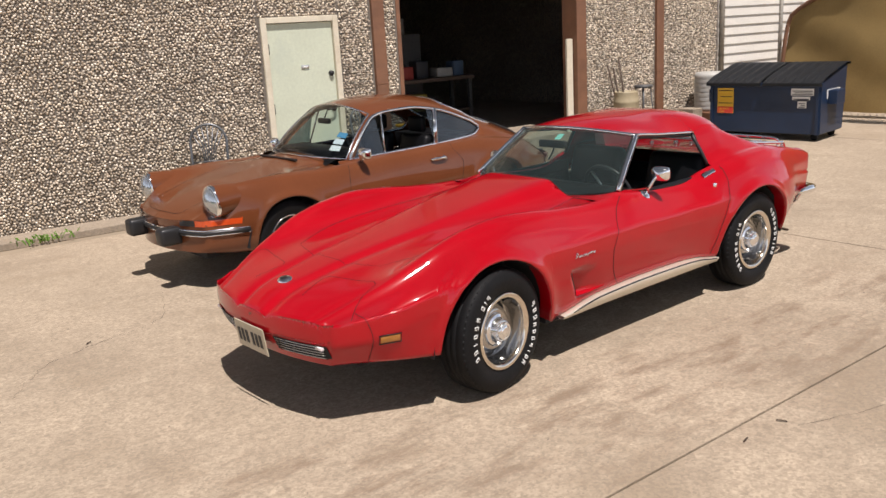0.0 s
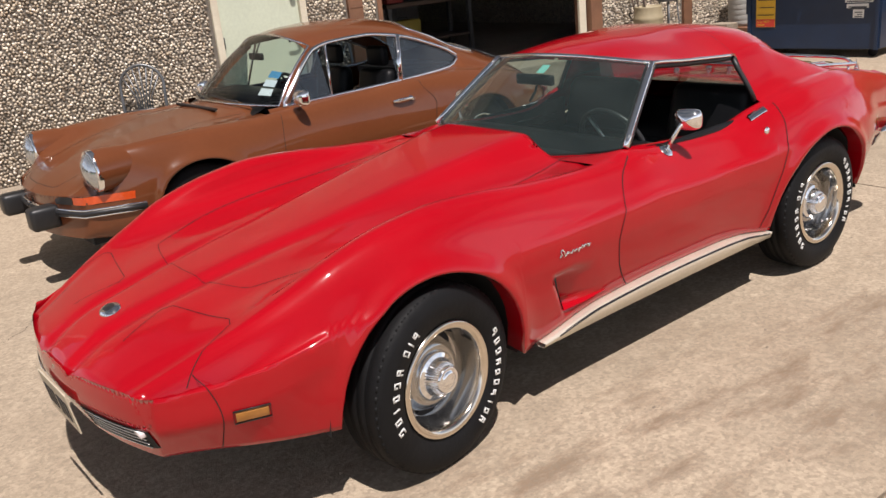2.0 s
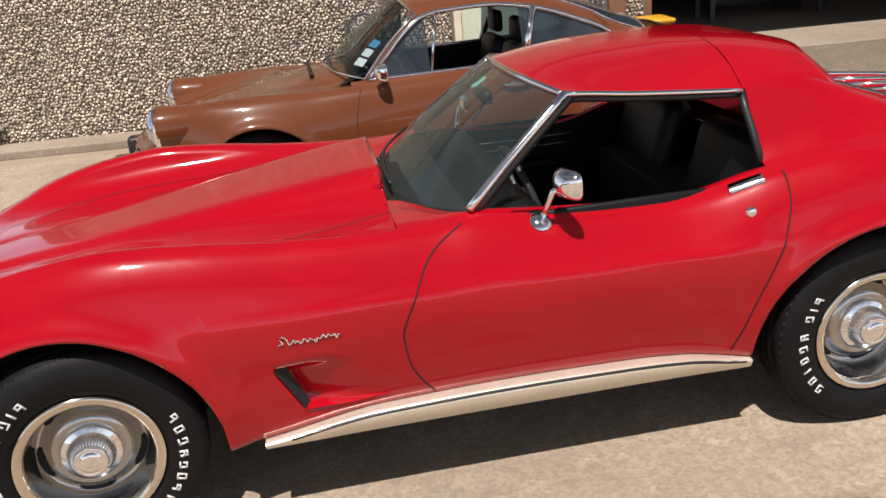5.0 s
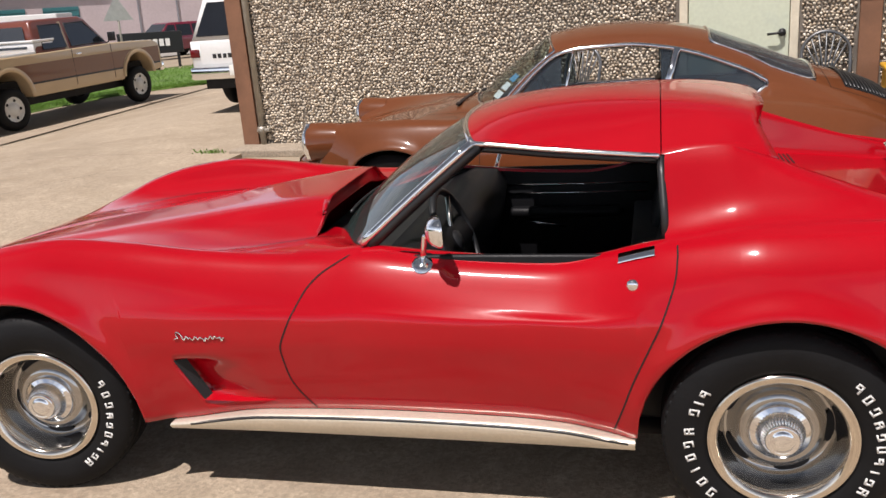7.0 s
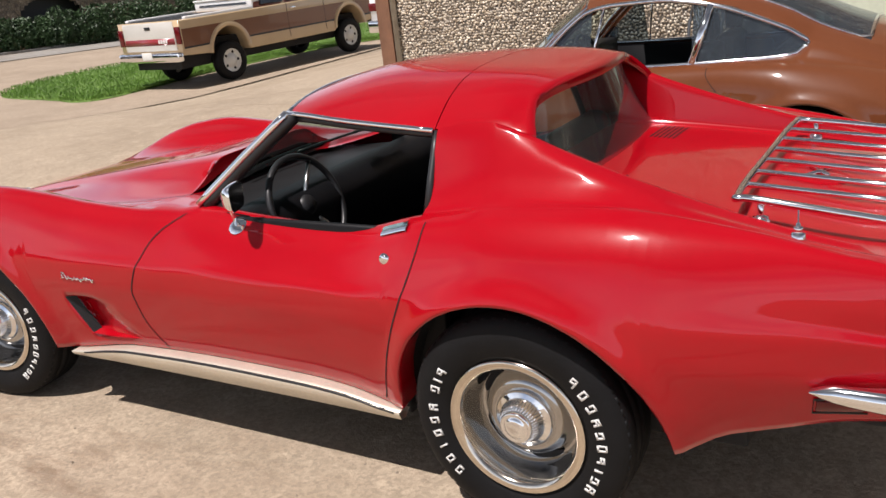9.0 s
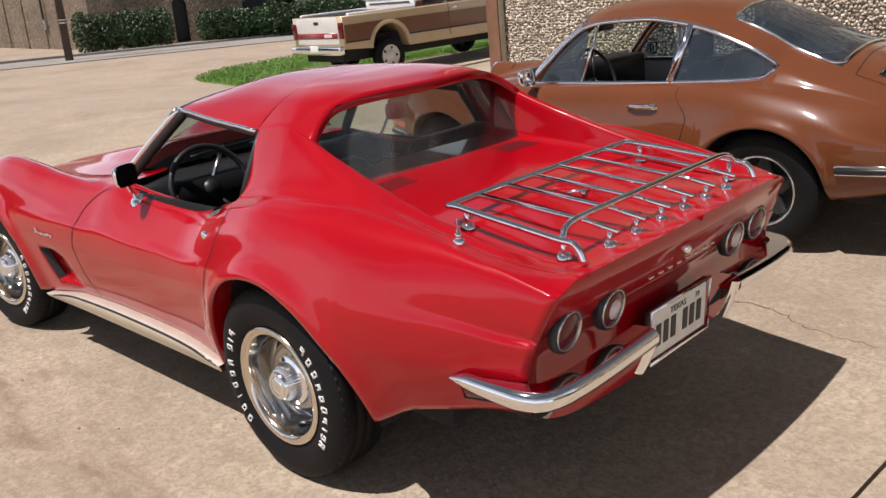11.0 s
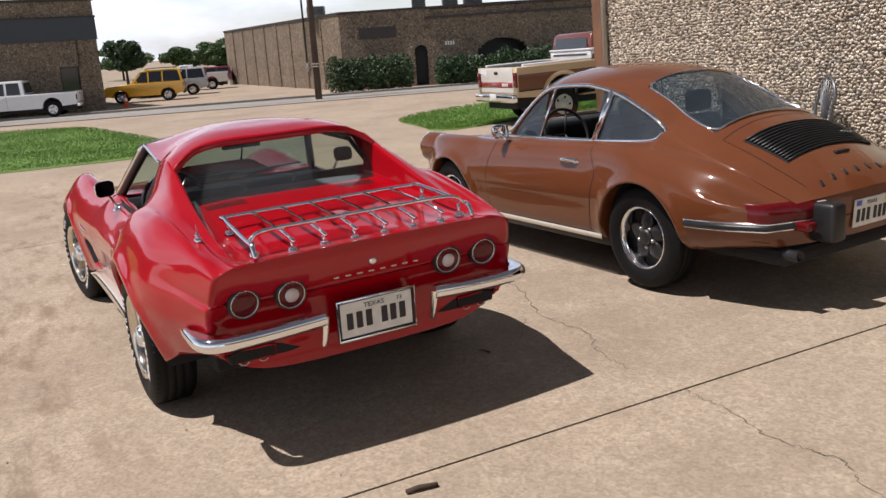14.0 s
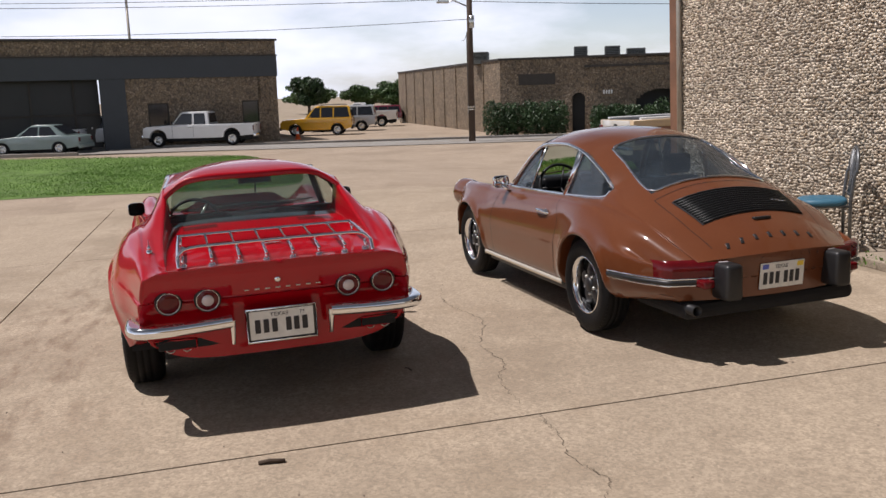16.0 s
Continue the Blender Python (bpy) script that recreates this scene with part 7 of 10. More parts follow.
    for s in (-1, 1):
        bm = bm_new()
        sheet(bm, [[(x, s * 0.56, z) for z in (0.28, 0.45, 0.62, 0.74, 0.83)] for x in np.linspace(-0.02, 1.06, 7)])
        part("door_lining", bm, VINYL, car, "black door lining")

    # the cabin and the doors sit further forward between the axles
    def cabin(x, z):
        low = step(-0.48, -0.15, x) * (1 - step(0.75, 1.09, x))
        high = step(-0.75, -0.25, x) * (1 - step(1.70, 2.15, x))
        return x - 0.12 * (low + (high - low) * step(0.66, 0.82, z))

    done = set()
    for ob in list(car.children):
        if ob.name.startswith("wheel_well"):
            continue
        if ob.matrix_basis != Matrix.Identity(4):
            p = ob.matrix_basis.translation.copy()
            ob.matrix_basis = Matrix.Translation((cabin(p.x, p.z) - p.x, 0, 0)) @ ob.matrix_basis
            continue
        for o in [ob] + list(ob.children):
            if o.data is None or o.matrix_basis != Matrix.Identity(4) or o.data.name in done:
                continue
            done.add(o.data.name)
            for v in o.data.vertices:
                v.co.x = cabin(v.co.x, v.co.z)
    return car


def five_leaf_wheel(parent, m, turn):
    w = new("wheel")
    w.parent = parent
    w.matrix_basis = m @ Matrix.Rotation(turn, 4, "Y")
    w["label"] = "five-leaf alloy wheel, polished rim and black centre"
    tyre(w, 0.312, 0.20, 0.19, letters=False)
    bm = bm_new()
    lathe(bm, [(0.191, -0.075), (0.194, -0.088), (0.188, -0.092), (0.178, -0.080), (0.172, -0.060), (0.168, -0.02), (0.165, 0.02)], 56)
    part("rim", bm, CHROME, w, "polished rim lip")
    bm = bm_new()
    lathe(bm, [(0.168, 0.0), (0.0, 0.0)], 40)
    part("brake_shade", bm, DARK, w)
    for k in range(5):
        th0 = 2 * math.pi * k / 5
        bm = bm_new()
        rows = []
        for i in range(9):
            f = i / 8
            r = 0.045 + 0.122 * f
            half = 0.040 + 0.020 * math.sin(math.pi * min(f * 1.1, 1)) - 0.014 * f
            dep = -0.055 + 0.030 * f - 0.012 * math.sin(math.pi * f)
            rows.append([(r, dep + 0.02 * (abs(j / 4)) ** 2, half * j / 4) for j in range(-4, 5)])
        vs = sheet(bm, rows)
        bmesh.ops.transform(bm, matrix=Matrix.Rotation(th0, 4, "Y"), verts=bm.verts)
        bmesh.ops.recalc_face_normals(bm, faces=bm.faces)
        bmesh.ops.solidify(bm, geom=bm.faces[:], thickness=0.012)
        part("spoke", bm, BLACK_TRIM, w)
    bm = bm_new()
    lathe(bm, [(0.052, -0.03), (0.050, -0.062), (0.035, -0.072), (0.0, -0.074)], 28)
    cap = part("hub_cap", bm, BLACK_TRIM, w)
    for k in range(5):
        th = 2 * math.pi * (k + 0.5) / 5
        bm = bm_new()
        cyl(bm, (0.062 * math.cos(th), -0.03, 0.062 * math.sin(th)), (0.062 * math.cos(th), -0.062, 0.062 * math.sin(th)), 0.010, 6)
        part("wheel_nut", bm, STEEL, w)
    return w


glass_lamp = mat("headlamp_lens", (0.46, 0.49, 0.51), 0.10, 0.75, var=0.12, scale=14, coat=1.0, rvar=0.05)
coupe = brown_car()
for x, s, t in ((-0.85, -1, 0.3), (1.46, -1, 0.9), (-0.85, 1, 0.1), (1.46, 1, 1.4)):
    five_leaf_wheel(coupe, pose(x, s * (0.655 if x < 0 else 0.69), 0.312, 0, 0, 0 if s < 0 else 180), t)


# ---- parked vehicles ----
def paint(name, col, coat=0.8, rough=0.3):
    return mat(name, col, rough, coat=coat, var=0.05, fine=0.03, scale=2)


def solid(bm, outline, w, crown=0.0, belt=None, tumble=0.0, bevel=0.03):
    """A side outline of (x, z) drawn across the car from -w to w; above belt the sides lean in by tumble a metre."""
    def yy(z):
        return w - (max(z - belt, 0) * tumble if belt is not None else 0)
    a = [bm.verts.new((x, -yy(z), z)) for x, z in outline]
    b = [bm.verts.new((x, yy(z), z)) for x, z in outline]
    fa, fb = bm.faces.new(a), bm.faces.new(b[::-1])
    n = len(outline)
    for i in range(n):
        j = (i + 1) % n
        bm.faces.new((a[j], a[i], b[i], b[j]))
    bmesh.ops.recalc_face_normals(bm, faces=bm.faces)
    if bevel:
        es = [e for e in bm.edges if fa in e.link_faces or fb in e.link_faces]
        bmesh.ops.bevel(bm, geom=es, offset=bevel, segments=3, affect="EDGES", profile=0.6, clamp_overlap=True)
    return bm


def arch_pts(c, r, z0, back=False):
    """Points of a wheel opening along the bottom edge, from front to rear."""
    return [(c - r * math.cos(math.pi * k / 12), z0 + r * math.sin(math.pi * k / 12) * 0.98) for k in range(13)]


def panel(bm, pts, y, s):
    bm.faces.new([bm.verts.new((x, s * y, z)) for x, z in (pts if s < 0 else pts[::-1])])


def plain_wheel(parent, x, y, s, r, hub_m, w=0.2):
    wh = new("wheel")
    wh.parent = parent
    wh.matrix_basis = pose(x, s * y, r, 0, 0, 0 if s < 0 else 180)
    bm = bm_new()
    h = w / 2
    lathe(bm, [(r * 0.58, -h * 0.8), (r * 0.66, -h), (r * 0.88, -h), (r * 0.98, -h * 0.7), (r, -h * 0.4), (r, h * 0.4), (r * 0.95, h * 0.9), (r * 0.6, h)], 32)
    part("tyre", bm, BLACK_RUBBER, wh)
    bm = bm_new()
    lathe(bm, [(r * 0.60, -h * 0.78), (r * 0.57, -h * 0.86), (r * 0.52, -h * 0.6), (r * 0.34, -h * 0.5), (r * 0.30, -h * 0.72), (r * 0.14, -h * 0.95), (0.0, -h)], 28)
    part("rim", bm, hub_m, wh)
    for k in range(5):
        th = 2 * math.pi * k / 5
        bm = bm_new()
        cyl(bm, (r * 0.43 * math.cos(th), -h * 0.45, r * 0.43 * math.sin(th)), (r * 0.43 * math.cos(th), -h * 0.60, r * 0.43 * math.sin(th)), r * 0.075, 8)
        part("slot", bm, DARK, wh)
    return wh


def pickup(name, label, m, col, wb=3.6, r=0.37, wid=0.98, lift=0.0, cab_top=1.84, bed=1.22, hood=1.20, ext=True, second=None, chrome=CHROME, canopy=None, tail=1.15, nose=0.80, toolbox=False, hub=STEEL, tailgate=None):
    car = thing(name, label, "pickup truck", m)
    f, b = -wb / 2, wb / 2
    x0, x1 = f - nose, b + tail
    zl = 0.50 + lift
    cab0, cab1 = f + 0.72, f + 0.72 + (2.05 if ext else 1.5)
    low = [(x0, zl + 0.05)] + arch_pts(f, r * 1.22, zl)[:] + [(f + r * 1.22 + 0.05, zl - 0.06), (b - r * 1.22 - 0.05, zl - 0.06)] + arch_pts(b, r * 1.22, zl) + [(x1, zl + 0.05)]
    topl = [(x1, bed), (cab1 + 0.03, bed), (cab0 - 0.05, hood + 0.02), (x0 + 0.25, hood - 0.03), (x0 + 0.04, hood - 0.10), (x0, hood - 0.22)]
    bm = bm_new()
    solid(bm, low + topl, wid, bevel=0.035)
    body = part("body", bm, col, car)
    bm = bm_new()
    solid(bm, [(cab0, hood - 0.02), (cab0 + 0.52, cab_top - 0.05), (cab0 + 0.66, cab_top), (cab1 - 0.18, cab_top), (cab1 - 0.08, cab_top - 0.05), (cab1, bed - 0.02)], wid - 0.04, belt=hood, tumble=0.22, bevel=0.05)
    cab = part("cab", bm, second or col, car)
    bm = bm_new()
    box(bm, f - 0.6, -0.7, zl - 0.22, b + tail - 0.1, 0.7, zl + 0.25)
    part("chassis", bm, DARK, car, smooth=False)
    bm = bm_new()
    box(bm, cab1 + 0.12, -wid + 0.10, bed - 0.004, x1 - 0.08, wid - 0.10, bed + 0.006)
    part("bed_opening", bm, DARK, car, smooth=False)
    zt = cab_top - 0.11

    def cy(z):
        return wid - 0.04 - (z - hood) * 0.22 + 0.006

    for s in (-1, 1):
        wins = [[(cab0 + 0.16, hood + 0.06), (cab0 + 0.60, zt), (cab0 + 1.12, zt), (cab0 + 1.12, hood + 0.05)]]
        if ext:
            wins.append([(cab0 + 1.24, hood + 0.05), (cab0 + 1.24, zt), (cab1 - 0.26, zt), (cab1 - 0.20, hood + 0.05)])
        for w_ in wins:
            bm = bm_new()
            bm.faces.new([bm.verts.new((x, s * cy(z), z)) for x, z in w_])
            part("side_window", bm, BUILDING_GLASS, cab, smooth=False)
            bm = bm_new()
            tube(bm, [(x, s * (cy(z) + 0.002), z) for x, z in w_], 0.013, 6, closed=True)
            part("window_trim", bm, BLACK_TRIM, cab)
        for x in (cab0 + 0.06, cab0 + 1.18):
            bm = bm_new()
            box(bm, x, s * wid - 0.004, zl + 0.03, x + 0.012, s * wid + 0.004, hood)
            part("door_gap", bm, DARK, body, smooth=False)
        bm = bm_new()
        box(bm, cab0 + 0.95, s * (wid + 0.012) - 0.012, hood - 0.12, cab0 + 1.10, s * (wid + 0.012) + 0.012, hood - 0.085, 0.006)
        part("door_handle", bm, chrome, car)
        bm = bm_new()
        box(bm, cab0 + 0.10, s * (wid + 0.14) - 0.10, hood + 0.06, cab0 + 0.16, s * (wid + 0.14) + 0.07, hood + 0.24, 0.02)
        tube(bm, [(cab0 + 0.16, s * wid, hood + 0.02), (cab0 + 0.13, s * (wid + 0.1), hood + 0.10)], 0.014, 6)
        part("door_mirror", bm, BLACK_TRIM, car)
        bm = bm_new()
        box(bm, x1 - 0.02, s * (wid - 0.075) - 0.075, zl + 0.26, x1 + 0.025, s * (wid - 0.075) + 0.075, bed - 0.12, 0.012)
        part("tail_lamp", bm, LENS_RED, car)
        bm = bm_new()
        box(bm, x0 - 0.02, s * (wid - 0.22) - 0.15, hood - 0.40, x0 + 0.05, s * (wid - 0.22) + 0.15, hood - 0.22, 0.012)
        part("headlamp", bm, glass_lamp, car)
        for ax in (f, b):
            plain_wheel(car, ax, wid - 0.12, s, r, hub)
    bm = bm_new()
    rows = [[(cab0 + 0.035, y * (wid - 0.14), hood + 0.03) for y in (-1, 0, 1)], [(cab0 + 0.485, y * (wid - 0.27), zt + 0.02) for y in (-1, 0, 1)]]
    rows = [[(x - 0.03, y, z + 0.01) for x, y, z in row] for row in rows]
    sheet(bm, rows)
    part("windscreen", bm, BUILDING_GLASS, cab, smooth=False)
    bm = bm_new()
    rows = [[(cab1 - 0.0 + 0.012, y * (wid - 0.22), bed + 0.09) for y in (-1, 0, 1)], [(cab1 - 0.065 + 0.012, y * (wid - 0.30), zt) for y in (-1, 0, 1)]]
    sheet(bm, rows)
    part("rear_window", bm, BUILDING_GLASS, cab, smooth=False)
    bm = bm_new()
    box(bm, x1 - 0.01, -wid + 0.02, zl - 0.06, x1 + 0.13, wid - 0.02, zl + 0.12, 0.03)
    part("rear_bumper", bm, chrome, car, "bright step bumper")
    bm = bm_new()
    box(bm, x0 - 0.10, -wid + 0.02, zl - 0.02, x0 + 0.03, wid - 0.02, zl + 0.17, 0.03)
    part("front_bumper", bm, chrome, car)
    bm = bm_new()
    box(bm, x1 - 0.01, -wid + 0.17, zl + 0.15, x1 + 0.014, wid - 0.17, bed - 0.015, 0.01)
    gate = part("tailgate", bm, tailgate or col, car)
    bm = bm_new()
    box(bm, x1 + 0.012, -0.09, bed - 0.15, x1 + 0.024, 0.09, bed - 0.09, 0.008)
    part("latch", bm, BLACK_TRIM, gate)
    return car, body, gate, dict(x0=x0, x1=x1, f=f, b=b, zl=zl, cab0=cab0, cab1=cab1, wid=wid, bed=bed, hood=hood, r=r)


def ground_pose(x, y, rz, dz=0.0):
    z = height(x, y)
    gx = (height(x + 0.5, y) - height(x - 0.5, y))
    gy = (height(x, y + 0.5) - height(x, y - 0.5))
    n = Vector((-gx, -gy, 1)).normalized()
    return Matrix.Translation((x, y, z + dz)) @ Vector((0, 0, 1)).rotation_difference(n).to_matrix().to_4x4() @ pose(0, 0, 0, 0, 0, rz)


TAN = paint("tan_paint", (0.50, 0.37, 0.22))
TRUCK_BROWN = paint("truck_brown_paint", (0.16, 0.062, 0.026))
TRUCK_ROOF = paint("maroon_roof_paint", (0.16, 0.045, 0.030))
OFF_WHITE = paint("off_white_paint", (0.60, 0.58, 0.53))
WHITE_CAR = paint("white_car_paint", (0.72, 0.72, 0.71))
RED_BAND = paint("dark_red_band", (0.26, 0.015, 0.02))

# two-tone pickup, side-on beyond the building's corner
truck, tbody, tgate, d = pickup("pickup_truck", "tan and brown two-tone 1980s extended-cab pickup on the drive", ground_pose(-11.08, 12.25, -96.1), TAN, wb=3.55, r=0.385, wid=0.97, lift=0.10, cab_top=1.90, bed=1.30, hood=1.30, second=TRUCK_ROOF, tailgate=OFF_WHITE, hub=paint("hub_white", (0.6, 0.6, 0.57)))
for s in (-1, 1):
    def band(z0, z1, x0, x1, material, nm):
        """A painted band on the side, cut round the wheel openings."""
        ra = d["r"] * 1.22 + 0.075
        zc = d["zl"]
        cuts = []
        for c in (d["f"], d["b"]):
            if z0 - zc < ra:
                half = math.sqrt(max(ra**2 - max(z0 - zc, 0) ** 2, 0))
                cuts.append((c - half, c + half, c))
        edges = [x0] + [v for c in cuts for v in c[:2]] + [x1]
        for k in range(0, len(edges), 2):
            a, b_ = edges[k], edges[k + 1]
            if b_ - a < 0.05:
                continue
            pts_lo, left, right = [], [], []
            for i in range(9):
                z = z0 + (z1 - z0) * i / 8
                h = math.sqrt(max(ra**2 - max(z - zc, 0) ** 2, 0.0))
                lx = a if k == 0 else cuts[k // 2 - 1][2] + h
                rx = b_ if k + 2 >= len(edges) else cuts[k // 2][2] - h
                left.append((lx, z))
                right.append((rx, z))
            bm = bm_new()
            sheet(bm, [[(p[0], s * (d["wid"] + 0.004), p[1]), (q[0], s * (d["wid"] + 0.004), q[1])] for p, q in zip(left, right)])
            part(nm, bm, material, tbody, smooth=False)
    band(0.80, 1.13, d["x0"] + 0.06, d["x1"] - 0.03, TRUCK_BROWN, "brown_band")
    band(0.765, 0.80, d["x0"] + 0.06, d["x1"] - 0.03, BLACK_TRIM, "black_strip")
    for c in (d["f"], d["b"]):
        bm = bm_new()
        rr = d["r"] * 1.22
        rows = []
        for k in range(17):
            th = math.pi * k / 16
            rows.append([(c - (rr + q) * math.cos(th), s * (d["wid"] + o), d["zl"] + (rr + q) * math.sin(th) * 0.98) for q, o in ((-0.01, -0.03), (-0.01, 0.02), (0.055, 0.022), (0.07, 0.003))])
        sheet(bm, rows)
        part("arch_lip", bm, TAN, tbody)
    bm = bm_new()
    cz = d["hood"]
    x = d["cab0"] + 1.18
    vs = box(bm, x, s * 0.80 - 0.13, cz + 0.0, x + 0.10, s * 0.80 + 0.13, cz + 0.54, 0.01)
    for v in vs:
        v.co.y -= s * (v.co.z - cz) * 0.22
    part("cab_post", bm, TAN, truck, smooth=False)
bm = bm_new()
box(bm, d["x1"] + 0.013, -0.78, 0.86, d["x1"] + 0.018, 0.78, 0.98)
part("gate_band", bm, RED_BAND, tgate, "dark red band")
for k in range(4):
    bm = bm_new()
    box(bm, d["x1"] + 0.017, 0.28 + 0.075 * k, 0.885, d["x1"] + 0.022, 0.33 + 0.075 * k, 0.955, 0.004)
    part("lettering", bm, WHITE, tgate)
bm = bm_new()
box(bm, d["x1"] + 0.13, -0.16, 0.60, d["x1"] + 0.138, 0.14, 0.74, 0.004)
part("plate", bm, PLATE, truck)
toolbox = thing("tool_box", "white metal tool box across the pickup's bed", "tool box", truck.matrix_world @ pose(0.74, 0, 1.30))
bm = bm_new()
box(bm, -0.26, -0.90, 0.0, 0.26, 0.90, 0.20, 0.02)
part("box", bm, WHITE_CAR, toolbox)
bm = bm_new()
box(bm, -0.28, -0.92, 0.20, 0.28, 0.92, 0.245, 0.015)
part("lid", bm, WHITE_CAR, toolbox)
for s in (-1, 1):
    bm = bm_new()
    box(bm, 0.27, s * 0.90 - 0.05, -0.02, 2.0, s * 0.90 + 0.05, 0.05, 0.02)
    part("side_tray", bm, WHITE_CAR, toolbox)

# white pickup with a canopy, tail to the lot
wp, wbody, wgate, e = pickup("pickup_truck", "white compact pickup with a canopy, its tail to the lot", ground_pose(-4.95, 11.35, -92.5, 0.03), WHITE_CAR, wb=2.85, r=0.345, wid=0.83, lift=0.06, cab_top=1.68, bed=1.06, hood=1.04, ext=False, tail=1.02, nose=0.7)
bm = bm_new()
solid(bm, [(e["cab1"] + 0.02, e["bed"]), (e["cab1"] + 0.05, 1.66), (e["x1"] - 0.40, 1.70), (e["x1"] - 0.30, 1.66), (e["x1"] + 0.0, e["bed"])], 0.80, belt=e["bed"], tumble=0.2, bevel=0.04)
can = part("canopy", bm, WHITE_CAR, wp)
bm = bm_new()
sheet(bm, [[(e["x1"] + 0.012 - 0.0, y * 0.70, e["bed"] + 0.06) for y in (-1, 1)], [(e["x1"] - 0.27, y * 0.60, 1.60) for y in (-1, 1)]])
part("canopy_window", bm, BUILDING_GLASS, can, smooth=False)
for k in range(6):
    bm = bm_new()
    box(bm, e["x1"] + 0.013, -0.46 + 0.085 * k, 0.80, e["x1"] + 0.019, -0.40 + 0.085 * k, 0.865, 0.004)
    part("lettering", bm, BLACK_TRIM, wgate)
for i, c in enumerate(((0.12, 0.13, 0.20), (0.30, 0.25, 0.48))):
    bm = bm_new()
    bm.faces.new([bm.verts.new((e["x1"] + 0.016, y, z)) for y, z in ((0.10, 0.86 - 0.03 * i), (0.64, 0.80 - 0.05 * i), (0.64, 0.84 - 0.05 * i), (0.30, 0.90 - 0.02 * i))])
    part("stripe", bm, paint("stripe", c), wgate)
bm = bm_new()
box(bm, e["x1"] + 0.13, -0.15, 0.55, e["x1"] + 0.137, 0.15, 0.70, 0.004)
part("plate", bm, PLATE, wp)


def saloon(name, label, m, col, L=4.6, H=1.42, wid=0.88, r=0.32, wb=2.7, kind="car", roof=None, glass=BUILDING_GLASS, rack=False):
    """A closed car: body with wheel openings, glasshouse, windows, lamps, bumpers."""
    car = thing(name, label, "car", m)
    f, b = -wb / 2, wb / 2
    x0, x1 = -L / 2 + 0.02, L / 2
    suv = kind == "suv"
    belt = H * (0.60 if suv else 0.62)
    zl = 0.26 if not suv else 0.36
    ra = r * 1.16
    low = [(x0, zl + 0.12)] + arch_pts(f, ra, zl) + arch_pts(b, ra, zl) + [(x1, zl + 0.12)]
    if suv:
        topl = [(x1, belt), (f + 0.75, belt), (f + 0.1, belt - 0.04), (x0 + 0.15, belt - 0.10), (x0, belt - 0.28)]
        house = [(f + 0.62, belt - 0.02), (f + 1.28, H - 0.03), (f + 1.45, H), (x1 - 0.30, H), (x1 - 0.14, H - 0.05), (x1 - 0.01, belt - 0.02)]
    else:
        topl = [(x1, belt - 0.14), (x1 - 0.10, belt - 0.01), (b - 0.05, belt + 0.02), (f + 0.7, belt), (f + 0.2, belt - 0.05), (x0 + 0.2, belt - 0.17), (x0, belt - 0.30)]
        house = [(f + 0.62, belt - 0.01), (f + 1.45, H - 0.03), (f + 1.65, H), (b - 0.55, H - 0.005), (b - 0.35, H - 0.04), (b + 0.42, belt - 0.0)]
    bm = bm_new()
    solid(bm, low + topl, wid, belt=zl + 0.35, tumble=0.08, bevel=0.05)
    body = part("body", bm, col, car)
    bm = bm_new()
    solid(bm, house, wid - 0.07, belt=belt, tumble=0.34, bevel=0.05)
    cab = part("glasshouse", bm, col, car)
    bm = bm_new()
    box(bm, f - 0.3, -wid + 0.2, zl - 0.10, b + 0.3, wid - 0.2, zl + 0.3)
    part("underside", bm, DARK, car, smooth=False)
    zt = H - 0.10

    def cy(z):
        return wid - 0.065 - max(z - belt, 0) * 0.34 + 0.004

    if suv:
        posts = [f + 0.80, f + 1.62, f + 2.42, x1 - 0.10]
        lead = 0.46
    else:
        posts = [f + 0.86, f + 1.80, b - 0.02]
        lead = 0.50
    for s in (-1, 1):
        for i, (a, c) in enumerate(zip(posts, posts[1:])):
            a2 = a + (lead if i == 0 else 0.03)
            c2 = c - (0.03 if i < len(posts) - 2 else (0.16 if suv else 0.42))
            pts = [(a + 0.03, belt + 0.03), (a2 + 0.02, zt), (c2, zt), (c - 0.04, belt + 0.03)]
            bm = bm_new()
            bm.faces.new([bm.verts.new((x, s * cy(z), z)) for x, z in pts])
            part("side_window", bm, glass, cab, smooth=False)
        for ax in (f, b):
            plain_wheel(car, ax, wid - 0.10, s, r, STEEL)
        bm = bm_new()
        box(bm, x1 - 0.03, s * (wid - 0.14) - 0.11, belt - 0.30, x1 + 0.012, s * (wid - 0.14) + 0.09, belt - 0.10, 0.02)
        part("tail_lamp", bm, LENS_RED, car)
        bm = bm_new()
        box(bm, x0 - 0.012, s * (wid - 0.18) - 0.14, belt - 0.36, x0 + 0.05, s * (wid - 0.18) + 0.12, belt - 0.24, 0.02)
        part("headlamp", bm, glass_lamp, car)
        bm = bm_new()
        box(bm, f + 0.95, s * (wid + 0.05) - 0.06, belt, f + 1.02, s * (wid + 0.05) + 0.06, belt + 0.12, 0.02)
        part("door_mirror", bm, col, car)
        if rack:
            bm = bm_new()
            tube(bm, [(f + 1.5, s * (wid - 0.3), H + 0.01), (f + 1.6, s * (wid - 0.3), H + 0.08), (x1 - 0.5, s * (wid - 0.3), H + 0.08), (x1 - 0.4, s * (wid - 0.3), H + 0.01)], 0.022, 6)
            part("roof_rail", bm, BLACK_TRIM, car)
